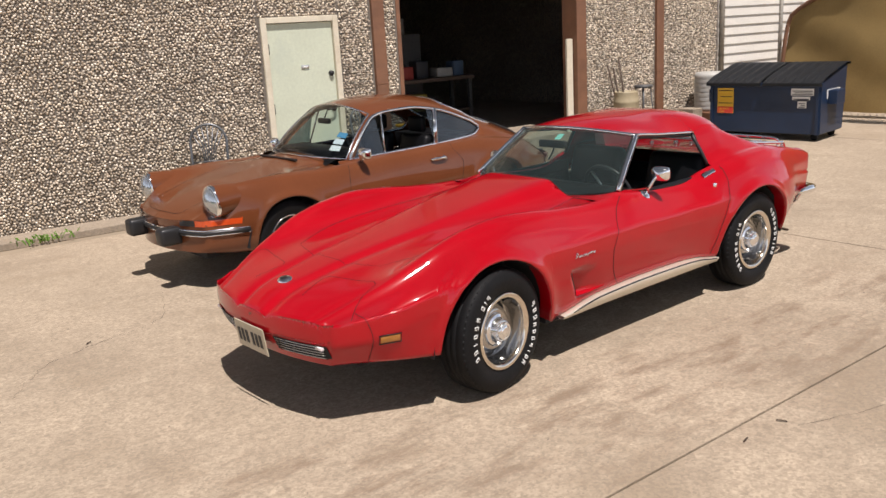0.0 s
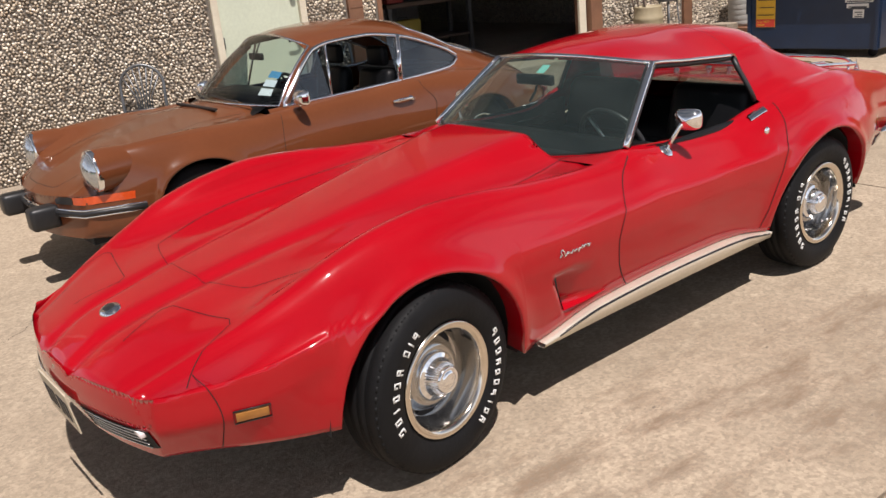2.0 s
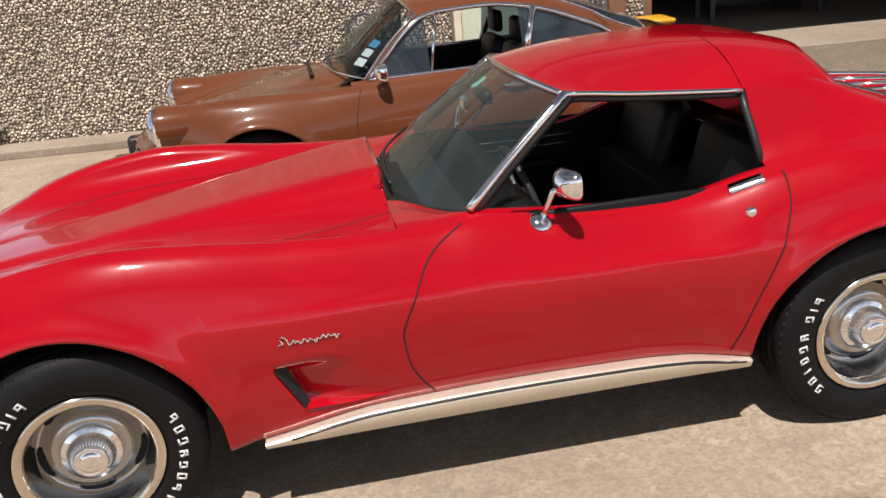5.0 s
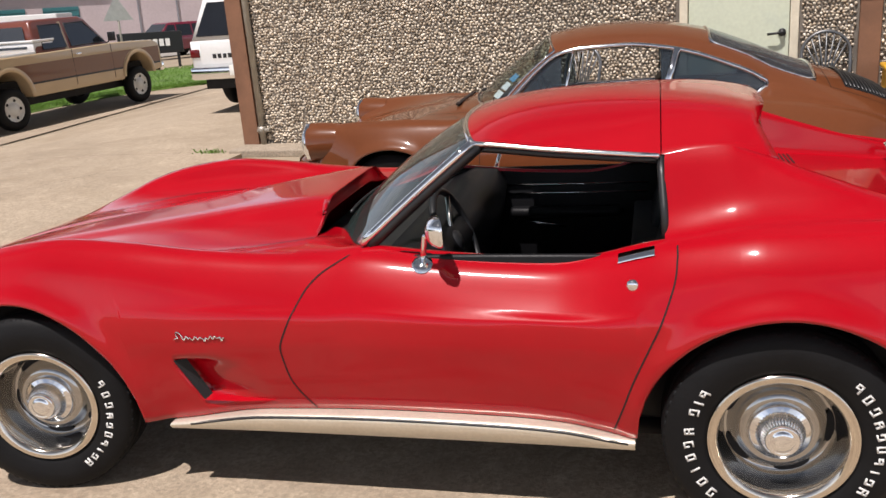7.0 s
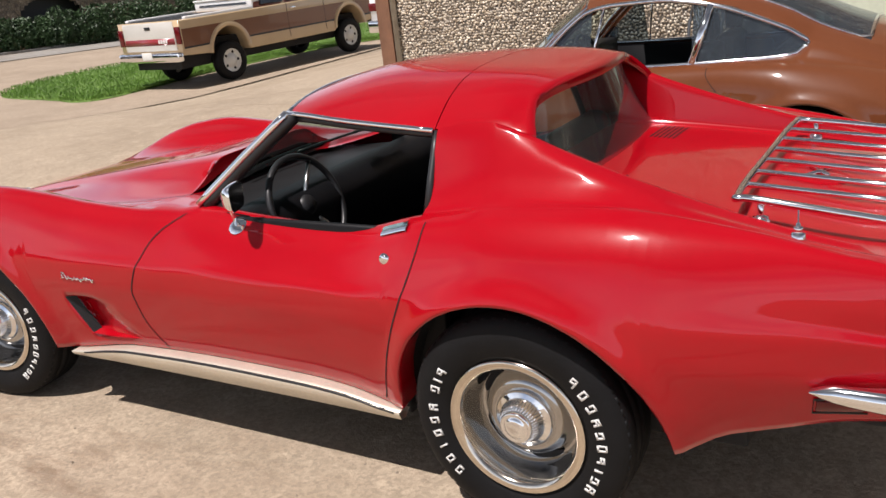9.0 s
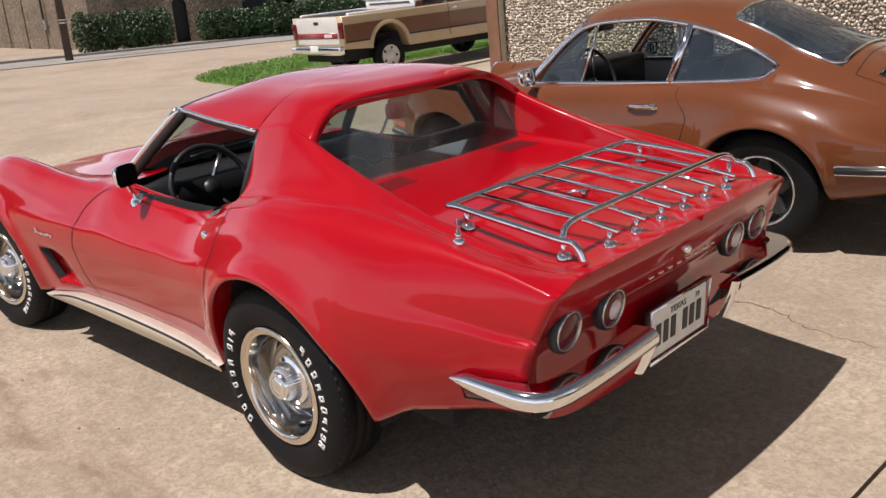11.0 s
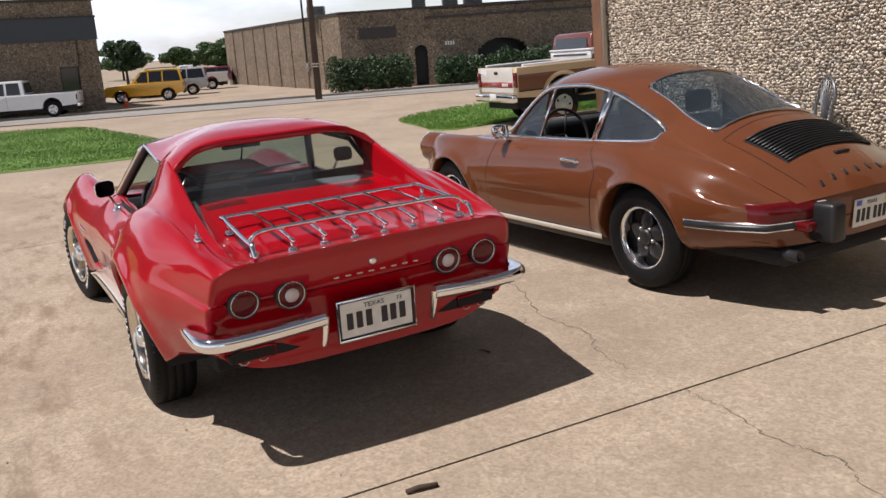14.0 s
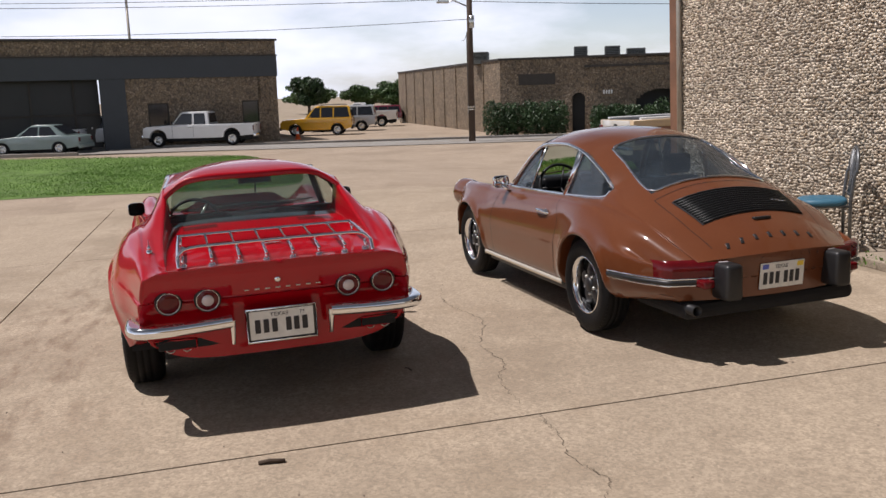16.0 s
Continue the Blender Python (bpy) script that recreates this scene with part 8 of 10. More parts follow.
    for nm, pa, pb, y0, y1 in (("windscreen", house[0], house[1], wid - 0.16, wid - 0.28), ("rear_window", house[-1], house[-2], wid - 0.20, wid - 0.32)):
        sgn = -1 if nm == "windscreen" else 1
        bm = bm_new()
        sheet(bm, [[(pa[0] + sgn * 0.012 + (pb[0] - pa[0]) * t, y * (y0 + (y1 - y0) * t), pa[1] + (pb[1] - pa[1]) * t + 0.012) for y in (-1, 1)] for t in (0.10, 0.94)])
        part(nm, bm, glass, cab, smooth=False)
    for nm, x in (("front_bumper", x0), ("rear_bumper", x1)):
        bm = bm_new()
        box(bm, x - 0.07, -wid + 0.03, zl + 0.02, x + 0.07, wid - 0.03, zl + 0.22, 0.04)
        part(nm, bm, BLACK_TRIM if suv else col, car)
    return car


STREET_RZ = math.degrees(math.atan2(STREET_DIR[1], STREET_DIR[0]))


def parked(fn, name, label, x, y, rz, *a, dz=0.0, **k):
    return fn(name, label, Matrix.Translation((x, y, height(x, y) + 0.03 + dz)) @ pose(0, 0, 0, 0, 0, rz), *a, **k)


# cars across the street (front to the left as seen from the lot)
SIL = paint("silver_green_paint", (0.20, 0.26, 0.25))
parked(pickup, "pickup_truck", "white extended-cab pickup parked before the dark building", -42.9, 1.05, STREET_RZ, WHITE_CAR, wb=3.95, r=0.37, wid=0.97, cab_top=1.84, bed=1.15, hood=1.13)
parked(saloon, "suv", "yellow sport utility vehicle with a black roof rack", -48.9, 8.5, STREET_RZ, paint("yellow_paint", (0.68, 0.36, 0.01)), L=4.5, H=1.82, wid=0.89, r=0.36, wb=2.65, kind="suv", rack=True)
parked(saloon, "sedan", "grey-green saloon parked across the street", -41.0, -6.8, STREET_RZ, SIL, L=4.8, H=1.45, wid=0.90, r=0.32, wb=2.78)
parked(saloon, "suv", "white estate car behind the grey-green saloon", -44.6, -3.7, STREET_RZ, WHITE_CAR, L=4.9, H=1.78, wid=0.95, r=0.36, wb=2.9, kind="suv", rack=True)
parked(pickup, "pickup_truck", "white pickup at the end of the parked row", -44.5, -7.6, STREET_RZ, WHITE_CAR, wb=3.6, r=0.37, wid=0.97, cab_top=1.80, bed=1.13, hood=1.10, ext=False)
parked(saloon, "suv", "silver sport utility vehicle behind the yellow one", -53.5, 11.0, STREET_RZ, paint("silver_paint", (0.36, 0.37, 0.38)), L=4.6, H=1.75, wid=0.9, r=0.35, wb=2.7, kind="suv")
parked(pickup, "pickup_truck", "white pickup parked far behind the yellow car", -60.0, 13.6, STREET_RZ, WHITE_CAR, wb=3.4, r=0.36, wid=0.95, ext=False)
parked(saloon, "sedan", "dark red car at the end of the alley", -66.0, 16.2, STREET_RZ, paint("maroon_paint", (0.16, 0.012, 0.03)), L=4.5, H=1.5, wid=0.9, r=0.33, wb=2.7, kind="suv")
parked(saloon, "suv", "dark green sport utility vehicle by the hedge", -30.0, 31.5, STREET_RZ + 20, paint("dark_green_paint", (0.012, 0.025, 0.022)), L=4.8, H=1.80, wid=0.93, r=0.36, wb=2.8, kind="suv")
parked(saloon, "sedan", "dark red car far down the street", -20.9, 33.5, 60, paint("maroon_paint", (0.16, 0.012, 0.03)), L=4.4, H=1.55, wid=0.9, r=0.33, wb=2.7, kind="suv")
parked(saloon, "sedan", "white car before the pink building", -29.5, 34.0, 200, WHITE_CAR, L=4.5, H=1.45)


# ---- buildings across the street ----
BAND = mat("charcoal_panel", (0.045, 0.052, 0.060), 0.6, var=0.08, scale=0.8)
# near-black for dark glazing and boards, and for shade painted behind the arches
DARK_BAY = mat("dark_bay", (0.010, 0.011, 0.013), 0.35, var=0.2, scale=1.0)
ROOF_EDGE = mat("roof_edge_metal", (0.035, 0.028, 0.022), 0.6, var=0.2)
PINK = mat("pink_stucco", (0.52, 0.43, 0.43), 0.9, var=0.06, scale=0.6, bump=0.1, bscale=30)
GREY_STUCCO = mat("grey_stucco", (0.24, 0.23, 0.245), 0.9, var=0.06, scale=0.6, bump=0.1, bscale=30)
TEAL = mat("teal_door", (0.035, 0.16, 0.17), 0.5, var=0.1, scale=1.5)


def frame_at(x, y, dirx, diry):
    """A wall frame: along the wall u, into the building v, up z, standing on the ground there."""
    a = math.degrees(math.atan2(diry, dirx))
    return Matrix.Translation((x, y, height(x, y))) @ pose(0, 0, 0, 0, 0, a)


def block(name, bm, material, parent, label=""):
    return part(name, bm, material, parent, label, smooth=False)


# charcoal-banded building; u runs to its right-hand end
B1 = frame_at(-41.4, -12.3, -0.147, 0.989)
b1 = thing("workshop_building", "low pebbled building with charcoal bands and dark glazed bays", "building", B1)
U1 = 18.0
bm = bm_new()
box(bm, 9.8, 0.0, -0.3, 10.9, 0.4, 3.62)
box(bm, 12.0, 0.0, -0.3, 15.95, 0.4, 3.62)
box(bm, 16.9, 0.0, -0.3, U1, 0.4, 3.62)
for u in (10.9, 15.95):
    box(bm, u, 0.0, -0.3, u + 1.1, 0.4, 0.95)
    box(bm, u, 0.0, 2.30, u + 1.1, 0.4, 3.62)
box(bm, U1 - 0.4, 0.4, -0.3, U1, 16.0, 5.5)
block("wall", bm, FAR_PEBBLE, b1, "brown pebbled wall")
bm = bm_new()
box(bm, -26, -0.02, 4.75, U1 + 0.02, 0.42, 5.55)
block("parapet", bm, FAR_PEBBLE, b1, "brown pebbled parapet")
bm = bm_new()
box(bm, -26, -0.10, 3.60, U1 + 0.04, 0.44, 4.76)
block("fascia", bm, BAND, b1, "charcoal metal fascia")
bm = bm_new()
box(bm, -26, -0.16, 5.54, U1 + 0.1, 16.0, 5.66)
block("roof", bm, ROOF_EDGE, b1)
bm = bm_new()
box(bm, -26, -0.15, 4.72, U1 + 0.08, 0.0, 4.79)
block("trim_band", bm, ROOF_EDGE, b1)
bm = bm_new()
box(bm, 8.6, -0.06, -0.3, 9.85, 0.45, 3.65)
block("column", bm, BAND, b1, "charcoal column")
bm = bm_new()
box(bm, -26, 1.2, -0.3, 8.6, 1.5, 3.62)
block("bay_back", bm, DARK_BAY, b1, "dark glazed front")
for k in range(14):
    u = -20 + 2.1 * k
    bm = bm_new()
    box(bm, u, 1.10, -0.2, u + 0.10, 1.22, 3.6)
    block("mullion", bm, ROOF_EDGE, b1)
bm = bm_new()
box(bm, -26, 1.08, 1.75, 8.6, 1.2, 1.86)
block("transom", bm, ROOF_EDGE, b1)
for u in (10.9, 15.95):
    w = new("window")
    w.parent = b1
    bm = bm_new()
    box(bm, u, 0.16, 0.95, u + 1.1, 0.20, 2.30)
    block("pane", bm, BUILDING_GLASS, w)
    bm = bm_new()
    for q in ((u, 0.08, 0.95, u + 0.07, 0.16, 2.30), (u + 1.03, 0.08, 0.95, u + 1.1, 0.16, 2.30), (u, 0.08, 2.23, u + 1.1, 0.16, 2.30), (u, 0.08, 0.95, u + 1.1, 0.16, 1.02)):
        box(bm, *q)
    block("frame", bm, ROOF_EDGE, w)
for k in range(4):
    bm = bm_new()
    box(bm, 1.4 + 0.28 * k, 1.04, 1.95, 1.58 + 0.28 * k, 1.09, 2.30)
    block("number_bar", bm, WHITE, b1)
bm = bm_new()
box(bm, 3.0, -0.35, 4.95, 3.5, -0.05, 5.2, 0.03)
block("flood_light", bm, STEEL, b1)

# pebbled office with hedge and arches
C2 = (-40.3, 17.6)
B2 = frame_at(*C2, 0.446, 0.895)
b2 = thing("office_building", "flat-roofed brown pebbled office with arched openings", "building", B2)
FRONT = 19.0
H2 = 4.15


def arch_wall(bm, u0, u1, z_spring, z_top, H, v0, v1, left, right, n=14):
    """Wall pieces over an arched opening from u0 to u1."""
    c, a, hgt = (u0 + u1) / 2, (u1 - u0) / 2, z_top - z_spring
    for k in range(n):
        p, q = u0 + (u1 - u0) * k / n, u0 + (u1 - u0) * (k + 1) / n
        m_ = (p + q) / 2
        z = z_spring + hgt * math.sqrt(max(1 - ((m_ - c) / a) ** 2, 0))
        box(bm, p, v0, z, q, v1, H)


bm = bm_new()
NA, BA = (4.05, 4.75), (7.55, 10.35)
box(bm, 0, 0, -0.4, NA[0], 0.35, H2)
box(bm, NA[1], 0, -0.4, 5.0, 0.35, H2)
arch_wall(bm, *NA, 1.9, 2.25, H2, 0, 0.35, 0, 0)
box(bm, 5.0, -0.12, -0.4, BA[0], 0.35, 3.7)
arch_wall(bm, *BA, 1.55, 2.35, 3.7, -0.12, 0.35, 0, 0)
box(bm, BA[1], -0.12, -0.4, FRONT, 0.35, 3.7)
box(bm, 5.0, 0.10, 3.7, FRONT, 0.35, H2)
block("front_wall", bm, FAR_PEBBLE, b2, "brown pebbled front wall")
bm = bm_new()
side = Vector((-67.2 - C2[0], 18.6 - C2[1], 0))
sl = B2.to_3x3().inverted() @ side
ang = math.atan2(sl.y, sl.x)
sm = pose(0, 0, 0, 0, 0, math.degrees(ang))
L2 = side.length
vs = box(bm, 0.0, -0.3, -0.8, L2, 0.0, H2, m=sm)
block("side_wall", bm, FAR_PEBBLE, b2, "long pebbled side wall")
for k in range(1, 9):
    bm = bm_new()
    box(bm, L2 * k / 9, -0.002, -0.8, L2 * k / 9 + 0.16, 0.06, H2 - 0.05, m=sm)
    block("pilaster", bm, FAR_PEBBLE, b2)
bm = bm_new()
box(bm, -0.1, -0.1, H2, FRONT, 0.5, H2 + 0.12)
box(bm, -0.05, -0.42, H2, L2, 0.06, H2 + 0.12, m=sm)
box(bm, 4.7, -0.24, 3.62, FRONT, 0.12, 3.74)
block("coping", bm, ROOF_EDGE, b2)
bm = bm_new()
f3 = [Vector((0, 0, 0)), Vector((FRONT, 0, 0)), Vector((FRONT, 16, 0)), sm @ Vector((L2, -0.3, 0))]
bm.faces.new([bm.verts.new((p.x, p.y, H2 - 0.05)) for p in f3])
block("roof", bm, ROOF_EDGE, b2)
# near-black sheet that paints in the shade behind the arched openings
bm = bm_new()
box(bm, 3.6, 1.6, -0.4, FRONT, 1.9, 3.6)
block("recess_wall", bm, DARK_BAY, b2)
bm = bm_new()
box(bm, 1.05, -0.05, 2.75, 3.1, 0.02, 3.35)
block("sign_panel", bm, ROOF_EDGE, b2, "dark blank panel")
bm = bm_new()
box(bm, 14.2, -0.17, 2.5, 16.6, -0.10, 3.1)
block("sign_panel", bm, ROOF_EDGE, b2)
for k in range(4):
    bm = bm_new()
    box(bm, 5.75 + 0.14 * k, -0.16, 2.15, 5.84 + 0.14 * k, -0.115, 2.36)
    block("number_bar", bm, WHITE, b2)
for u, w, h, v in ((4.1, 0.8, 0.62, 3.0), (5.9, 0.9, 0.6, 3.4), (7.2, 1.1, 0.45, 4.0), (-2.0, 1.0, 0.5, 3.0)):
    ac = new("roof_unit")
    ac.parent = b2
    bm = bm_new()
    box(bm, u, v, H2 - 0.05, u + w, v + 0.9, H2 + 0.15 + h, 0.03)
    block("case", bm, mat("unit_metal", (0.16, 0.17, 0.16), 0.6, 0.3), ac, "grey rooftop cooling unit")
    for k in range(5):
        bm = bm_new()
        box(bm, u + 0.08, v - 0.012, H2 + 0.15 + h * (0.15 + 0.16 * k), u + w - 0.08, v - 0.002, H2 + 0.15 + h * (0.21 + 0.16 * k))
        block("louvre", bm, DARK, ac)
bm = bm_new()
box(bm, 5.6, 0.03, 1.1, 5.95, 0.14, 1.75, m=sm)
block("meter_box", bm, STEEL, b2)
bm = bm_new()
cyl(bm, tuple(sm @ Vector((5.7, 0.16, 1.6))), tuple(sm @ Vector((5.7, 0.16, 6.1))), 0.06, 8)
block("service_mast", bm, ROOF_EDGE, b2)

# pink building with teal doors, beyond the side street
P0, P1, P2 = np.array((-38.5, 37.0)), np.array((-24.6, 47.1)), np.array((-6.0, 53.0))
b3 = thing("pink_building", "pale pink stucco building with teal roller doors", "building", Matrix.Translation((0, 0, -0.5)))
for (a, b_), m_, nm in (((P0, P1), PINK, "pink_wall"), ((P1, P2), GREY_STUCCO, "grey_wall")):
    dd = (b_ - a) / np.linalg.norm(b_ - a)
    mm = Matrix.Translation((*a, 0)) @ pose(0, 0, 0, 0, 0, math.degrees(math.atan2(dd[1], dd[0])))
    bm = bm_new()
    Lw = float(np.linalg.norm(b_ - a))
    box(bm, 0, 0, -0.3, Lw - 0.02, 0.3, 6.4, m=mm)
    block(nm, bm, m_, b3)
    if m_ is PINK:
        for u in (1.5, 4.3, 7.1):
            bm = bm_new()
            box(bm, u, -0.05, 0, u + 1.9, 0.02, 2.6, m=mm)
            dr = block("roller_door", bm, TEAL, b3, "teal roller door")
            for k in range(8):
                bm = bm_new()
                box(bm, u, -0.062, 0.3 * k + 0.28, u + 1.9, -0.045, 0.3 * k + 0.30, m=mm)
                block("slat_gap", bm, DARK, dr)
        bm = bm_new()
        box(bm, 0, -0.25, 3.5, 10.5, 0.0, 3.9, m=mm)
        block("awning", bm, TEAL, b3)
        for u in (12.2, 14.4):
            bm = bm_new()
            box(bm, u, -0.08, 0, u + 0.1, 0.0, 6.3, m=mm)
            block("downpipe", bm, GREY_STUCCO, b3)

# box trailer with its sign
SIGN_INK = mat("dark_green_lettering", (0.02, 0.07, 0.06), 0.6)
trailer = thing("box_trailer", "white box trailer with dark green lettering", "trailer", Matrix.Translation((-26.6, 30.2, height(-26.6, 30.2))) @ pose(0, 0, 0, 0, 0, 16))
bm = bm_new()
box(bm, -2.1, 0.0, 0.7, 2.4, 1.9, 2.45, 0.04)
part("box_body", bm, WHITE_CAR, trailer, smooth=False)
bm = bm_new()
box(bm, -2.0, 0.1, 0.45, 2.3, 1.8, 0.70)
part("chassis", bm, DARK, trailer, smooth=False)
part("sign_word", word("Lawn & Landscape", 0.42, 0.004), SIGN_INK, trailer, "dark green words", smooth=False, m=pose(-1.0, -0.012, 1.85, 90, 0, 0))
for x in (-0.5, 0.4):
    plain_wheel(trailer, x, -0.05 + 0.1, -1, 0.33, STEEL)

# triangular road sign seen from behind
sign = thing("road_sign", "grey back of a triangular road sign on a post", "road sign", Matrix.Translation((-13.6, 19.0, height(-13.6, 19.0))) @ pose(0, 0, 0, 0, 0, 30))
bm = bm_new()
zt = 2.35
tri = [(-0.40, zt - 0.68), (0.40, zt - 0.68), (0.0, zt)]
a = [bm.verts.new((x, -0.004, z)) for x, z in tri]
b_ = [bm.verts.new((x, 0.004, z)) for x, z in tri]
bm.faces.new(a)
bm.faces.new(b_[::-1])
for i in range(3):
    bm.faces.new((a[i], b_[i], b_[(i + 1) % 3], a[(i + 1) % 3]))
bmesh.ops.recalc_face_normals(bm, faces=bm.faces)
part("plate", bm, mat("sign_back", (0.42, 0.42, 0.41), 0.5, 0.3), sign, smooth=False)
bm = bm_new()
cyl(bm, (0.0, 0.03, -0.1), (0.0, 0.03, zt - 0.1), 0.03, 8)
part("post", bm, GALV, sign)
board = thing("sign_board", "low dark sign board with pale lettering", "sign", Matrix.Translation((-16.5, 25.2, height(-16.5, 25.2))) @ pose(0, 0, 0, 0, 0, 28))
bm = bm_new()
box(bm, -1.1, -0.06, 0.5, 1.1, 0.06, 1.25, 0.02)
part("panel", bm, DARK_BAY, board, smooth=False)
for s in (-1, 1):
    bm = bm_new()
    box(bm, s * 0.9 - 0.05, -0.05, -0.1, s * 0.9 + 0.05, 0.05, 0.5)
    part("leg", bm, DARK_BAY, board, smooth=False)
for k in range(7):
    bm = bm_new()
    box(bm, -0.75 + 0.21 * k, -0.075, 0.75, -0.60 + 0.21 * k, -0.06, 1.0)
    part("letter_bar", bm, WHITE, board, smooth=False)

# ---- poles, wires, cone ----
POLE_WOOD = mat("pole_wood", (0.075, 0.050, 0.035), 0.85, var=0.25, scale=3, bump=0.2, bscale=20)
pole = thing("utility_pole", "dark wooden utility pole with crossarm and transformer", "utility pole", Matrix.Translation((-35.1, 14.05, height(-35.1, 14.05))))
bm = bm_new()
cyl(bm, (0, 0, -0.3), (0, 0, 10.2), 0.17, 14, 0.12)
part("mast", bm, POLE_WOOD, pole)
bm = bm_new()
box(bm, -0.06, -1.2, 9.4, 0.06, 1.2, 9.52)
part("crossarm", bm, POLE_WOOD, pole, smooth=False)
bm = bm_new()
cyl(bm, (0.22, 0.02, 5.55), (0.22, 0.02, 6.15), 0.13, 12)
part("fitting", bm, STEEL, pole)
bm = bm_new()
tube(bm, [(0.15, -0.2, 6.6), (0.3, -0.9, 6.85), (0.3, -1.2, 6.8)], 0.035, 6)
box(bm, 0.15, -1.75, 6.72, 0.40, -1.15, 6.84, 0.03)
part("street_light", bm, STEEL, pole)
for k, z in enumerate((1.6, 1.72)):
    bm = bm_new()
    lathe(bm, [(0.172, -0.03), (0.176, 0.03)], 14, pose(0, 0, z, 90))
    part("tag_band", bm, STEEL, pole)


def wire(a, b_, sag, r=0.014):
    a, b_ = Vector(a), Vector(b_)
    bm = bm_new()
    tube(bm, [tuple(a.lerp(b_, t) - Vector((0, 0, sag * 4 * t * (1 - t)))) for t in np.linspace(0, 1, 17)], r, 5)
    return tagged(part("overhead_wire", bm, BLACK_TRIM), "thin overhead wire from the utility pole", "wire", "overhead wires")


for dz, sg in ((6.62, 0.5), (6.95, 0.6), (5.65, 0.9)):
    wire((-35.1, 14.05, dz - 0.5), (-52.0, -36.0, dz + 1.2), sg)
for dz, sg in ((6.3, 0.5), (6.6, 0.5), (6.75, 0.5)):
    wire((-35.1, 14.05, dz - 0.3), (-12.0, 48.0, dz - 1.6), sg)
wire((-35.1, 14.05, 5.2), (-42.8, 16.2, 4.6), 0.4)
mast = thing("lamp_mast", "tall thin metal light mast behind the building", "light mast", Matrix.Translation((-78.1, -3.3, -0.6)))
bm = bm_new()
cyl(bm, (0, 0, 0), (0, 0, 11.6), 0.16, 8, 0.10)
part("mast", bm, GALV, mast)
bm = bm_new()
box(bm, -0.3, -0.9, 11.5, 0.3, -0.1, 11.75, 0.05)
part("lantern", bm, GALV, mast)
cone = thing("traffic_cone", "small orange traffic cone by the yellow vehicle", "traffic cone", Matrix.Translation((-44.6, 6.6, height(-44.6, 6.6) + 0.03)))
bm = bm_new()
lathe(bm, [(0.0, 0.70), (0.04, 0.70), (0.14, 0.05), (0.2, 0.05), (0.2, 0.0)], 16, pose(0, 0, 0, 90))
part("cone", bm, mat("cone_orange", (0.7, 0.10, 0.01), 0.5), cone)
bm = bm_new()
lathe(bm, [(0.078, 0.48), (0.105, 0.32)], 16, pose(0, 0, 0, 90))
part("band", bm, WHITE, cone)

# ---- hedges and trees ----
LEAF = mat("leaf_green", (0.050, 0.095, 0.022), 0.55, var=0.4, scale=1.5, fine=0.3)
LEAF_DARK = mat("leaf_dark_green", (0.026, 0.058, 0.016), 0.55, var=0.4, scale=1.5, fine=0.3)
BARK = mat("bark", (0.08, 0.055, 0.035), 0.9, var=0.3, scale=5, bump=0.4, bscale=25)


def leaves(centre_radii, n, size, seed):
    """Leaf blades scattered through overlapping clumps."""
    rnd = random.Random(seed)
    verts, faces = [], []
    tot = sum(r[3] * r[4] * r[5] for r in centre_radii)
    for cx, cy, cz, rx, ry, rz in centre_radii:
        for _ in range(int(n * rx * ry * rz / tot)):
            while True:
                p = Vector((rnd.uniform(-1, 1), rnd.uniform(-1, 1), rnd.uniform(-1, 1)))
                if 0.25 < p.length < 1 + 0.12 * rnd.random():
                    break
            c = Vector((cx + p.x * rx, cy + p.y * ry, cz + p.z * rz))
            a = Vector((rnd.uniform(-1, 1), rnd.uniform(-1, 1), rnd.uniform(-1, 1))).normalized() * size * rnd.uniform(0.6, 1.3)
            b2_ = a.cross(Vector((rnd.uniform(-1, 1), rnd.uniform(-1, 1), rnd.uniform(-1, 1)))).normalized() * size * 0.45
            k = len(verts)
            verts += [tuple(c - a), tuple(c + b2_), tuple(c + a), tuple(c - b2_)]
            faces.append((k, k + 1, k + 2, k + 3))
    me = bpy.data.meshes.new("foliage")
    me.from_pydata(verts, [], faces)
    return me


def hedge(label, place, length, depth, tall, n, seed, material=LEAF_DARK):
    h = thing("hedge", label, "hedge", place, "hedges")
    rnd = random.Random(seed)
    clumps = [(length * (k + 0.5) / 9 + rnd.uniform(-0.1, 0.1), depth / 2 + rnd.uniform(-0.1, 0.1), tall * rnd.uniform(0.46, 0.54), length / 9 * 0.95, depth * 0.55, tall * rnd.uniform(0.48, 0.58)) for k in range(9)]
    me = leaves(clumps, n, 0.085, seed)
    me.materials.append(material)
    o = new("foliage", me)
    o.parent = h
    for k in range(4):
        bm = bm_new()
        cyl(bm, (length * (k + 0.5) / 4, depth / 2, -0.1), (length * (k + 0.5) / 4 + 0.1, depth / 2, tall * 0.6), 0.05, 6, 0.02)
        part("stem", bm, BARK, h)
    return h


hedge("dense dark green clipped hedge before the office", B2 @ pose(-0.6, -2.4, 0), 4.3, 1.5, 1.85, 9000, 11)
hedge("dense dark green clipped hedge before the office", B2 @ pose(5.2, -2.2, 0), 3.4, 1.5, 1.55, 8000, 12)
hedge("rounded green hedge beside the office archway", B2 @ pose(8.6, -2.4, 0), 5.6, 1.6, 1.75, 11000, 13)
hedge("rounded green hedge beside the office archway", B2 @ pose(14.8, -2.4, 0), 4.4, 1.6, 1.7, 9000, 14)


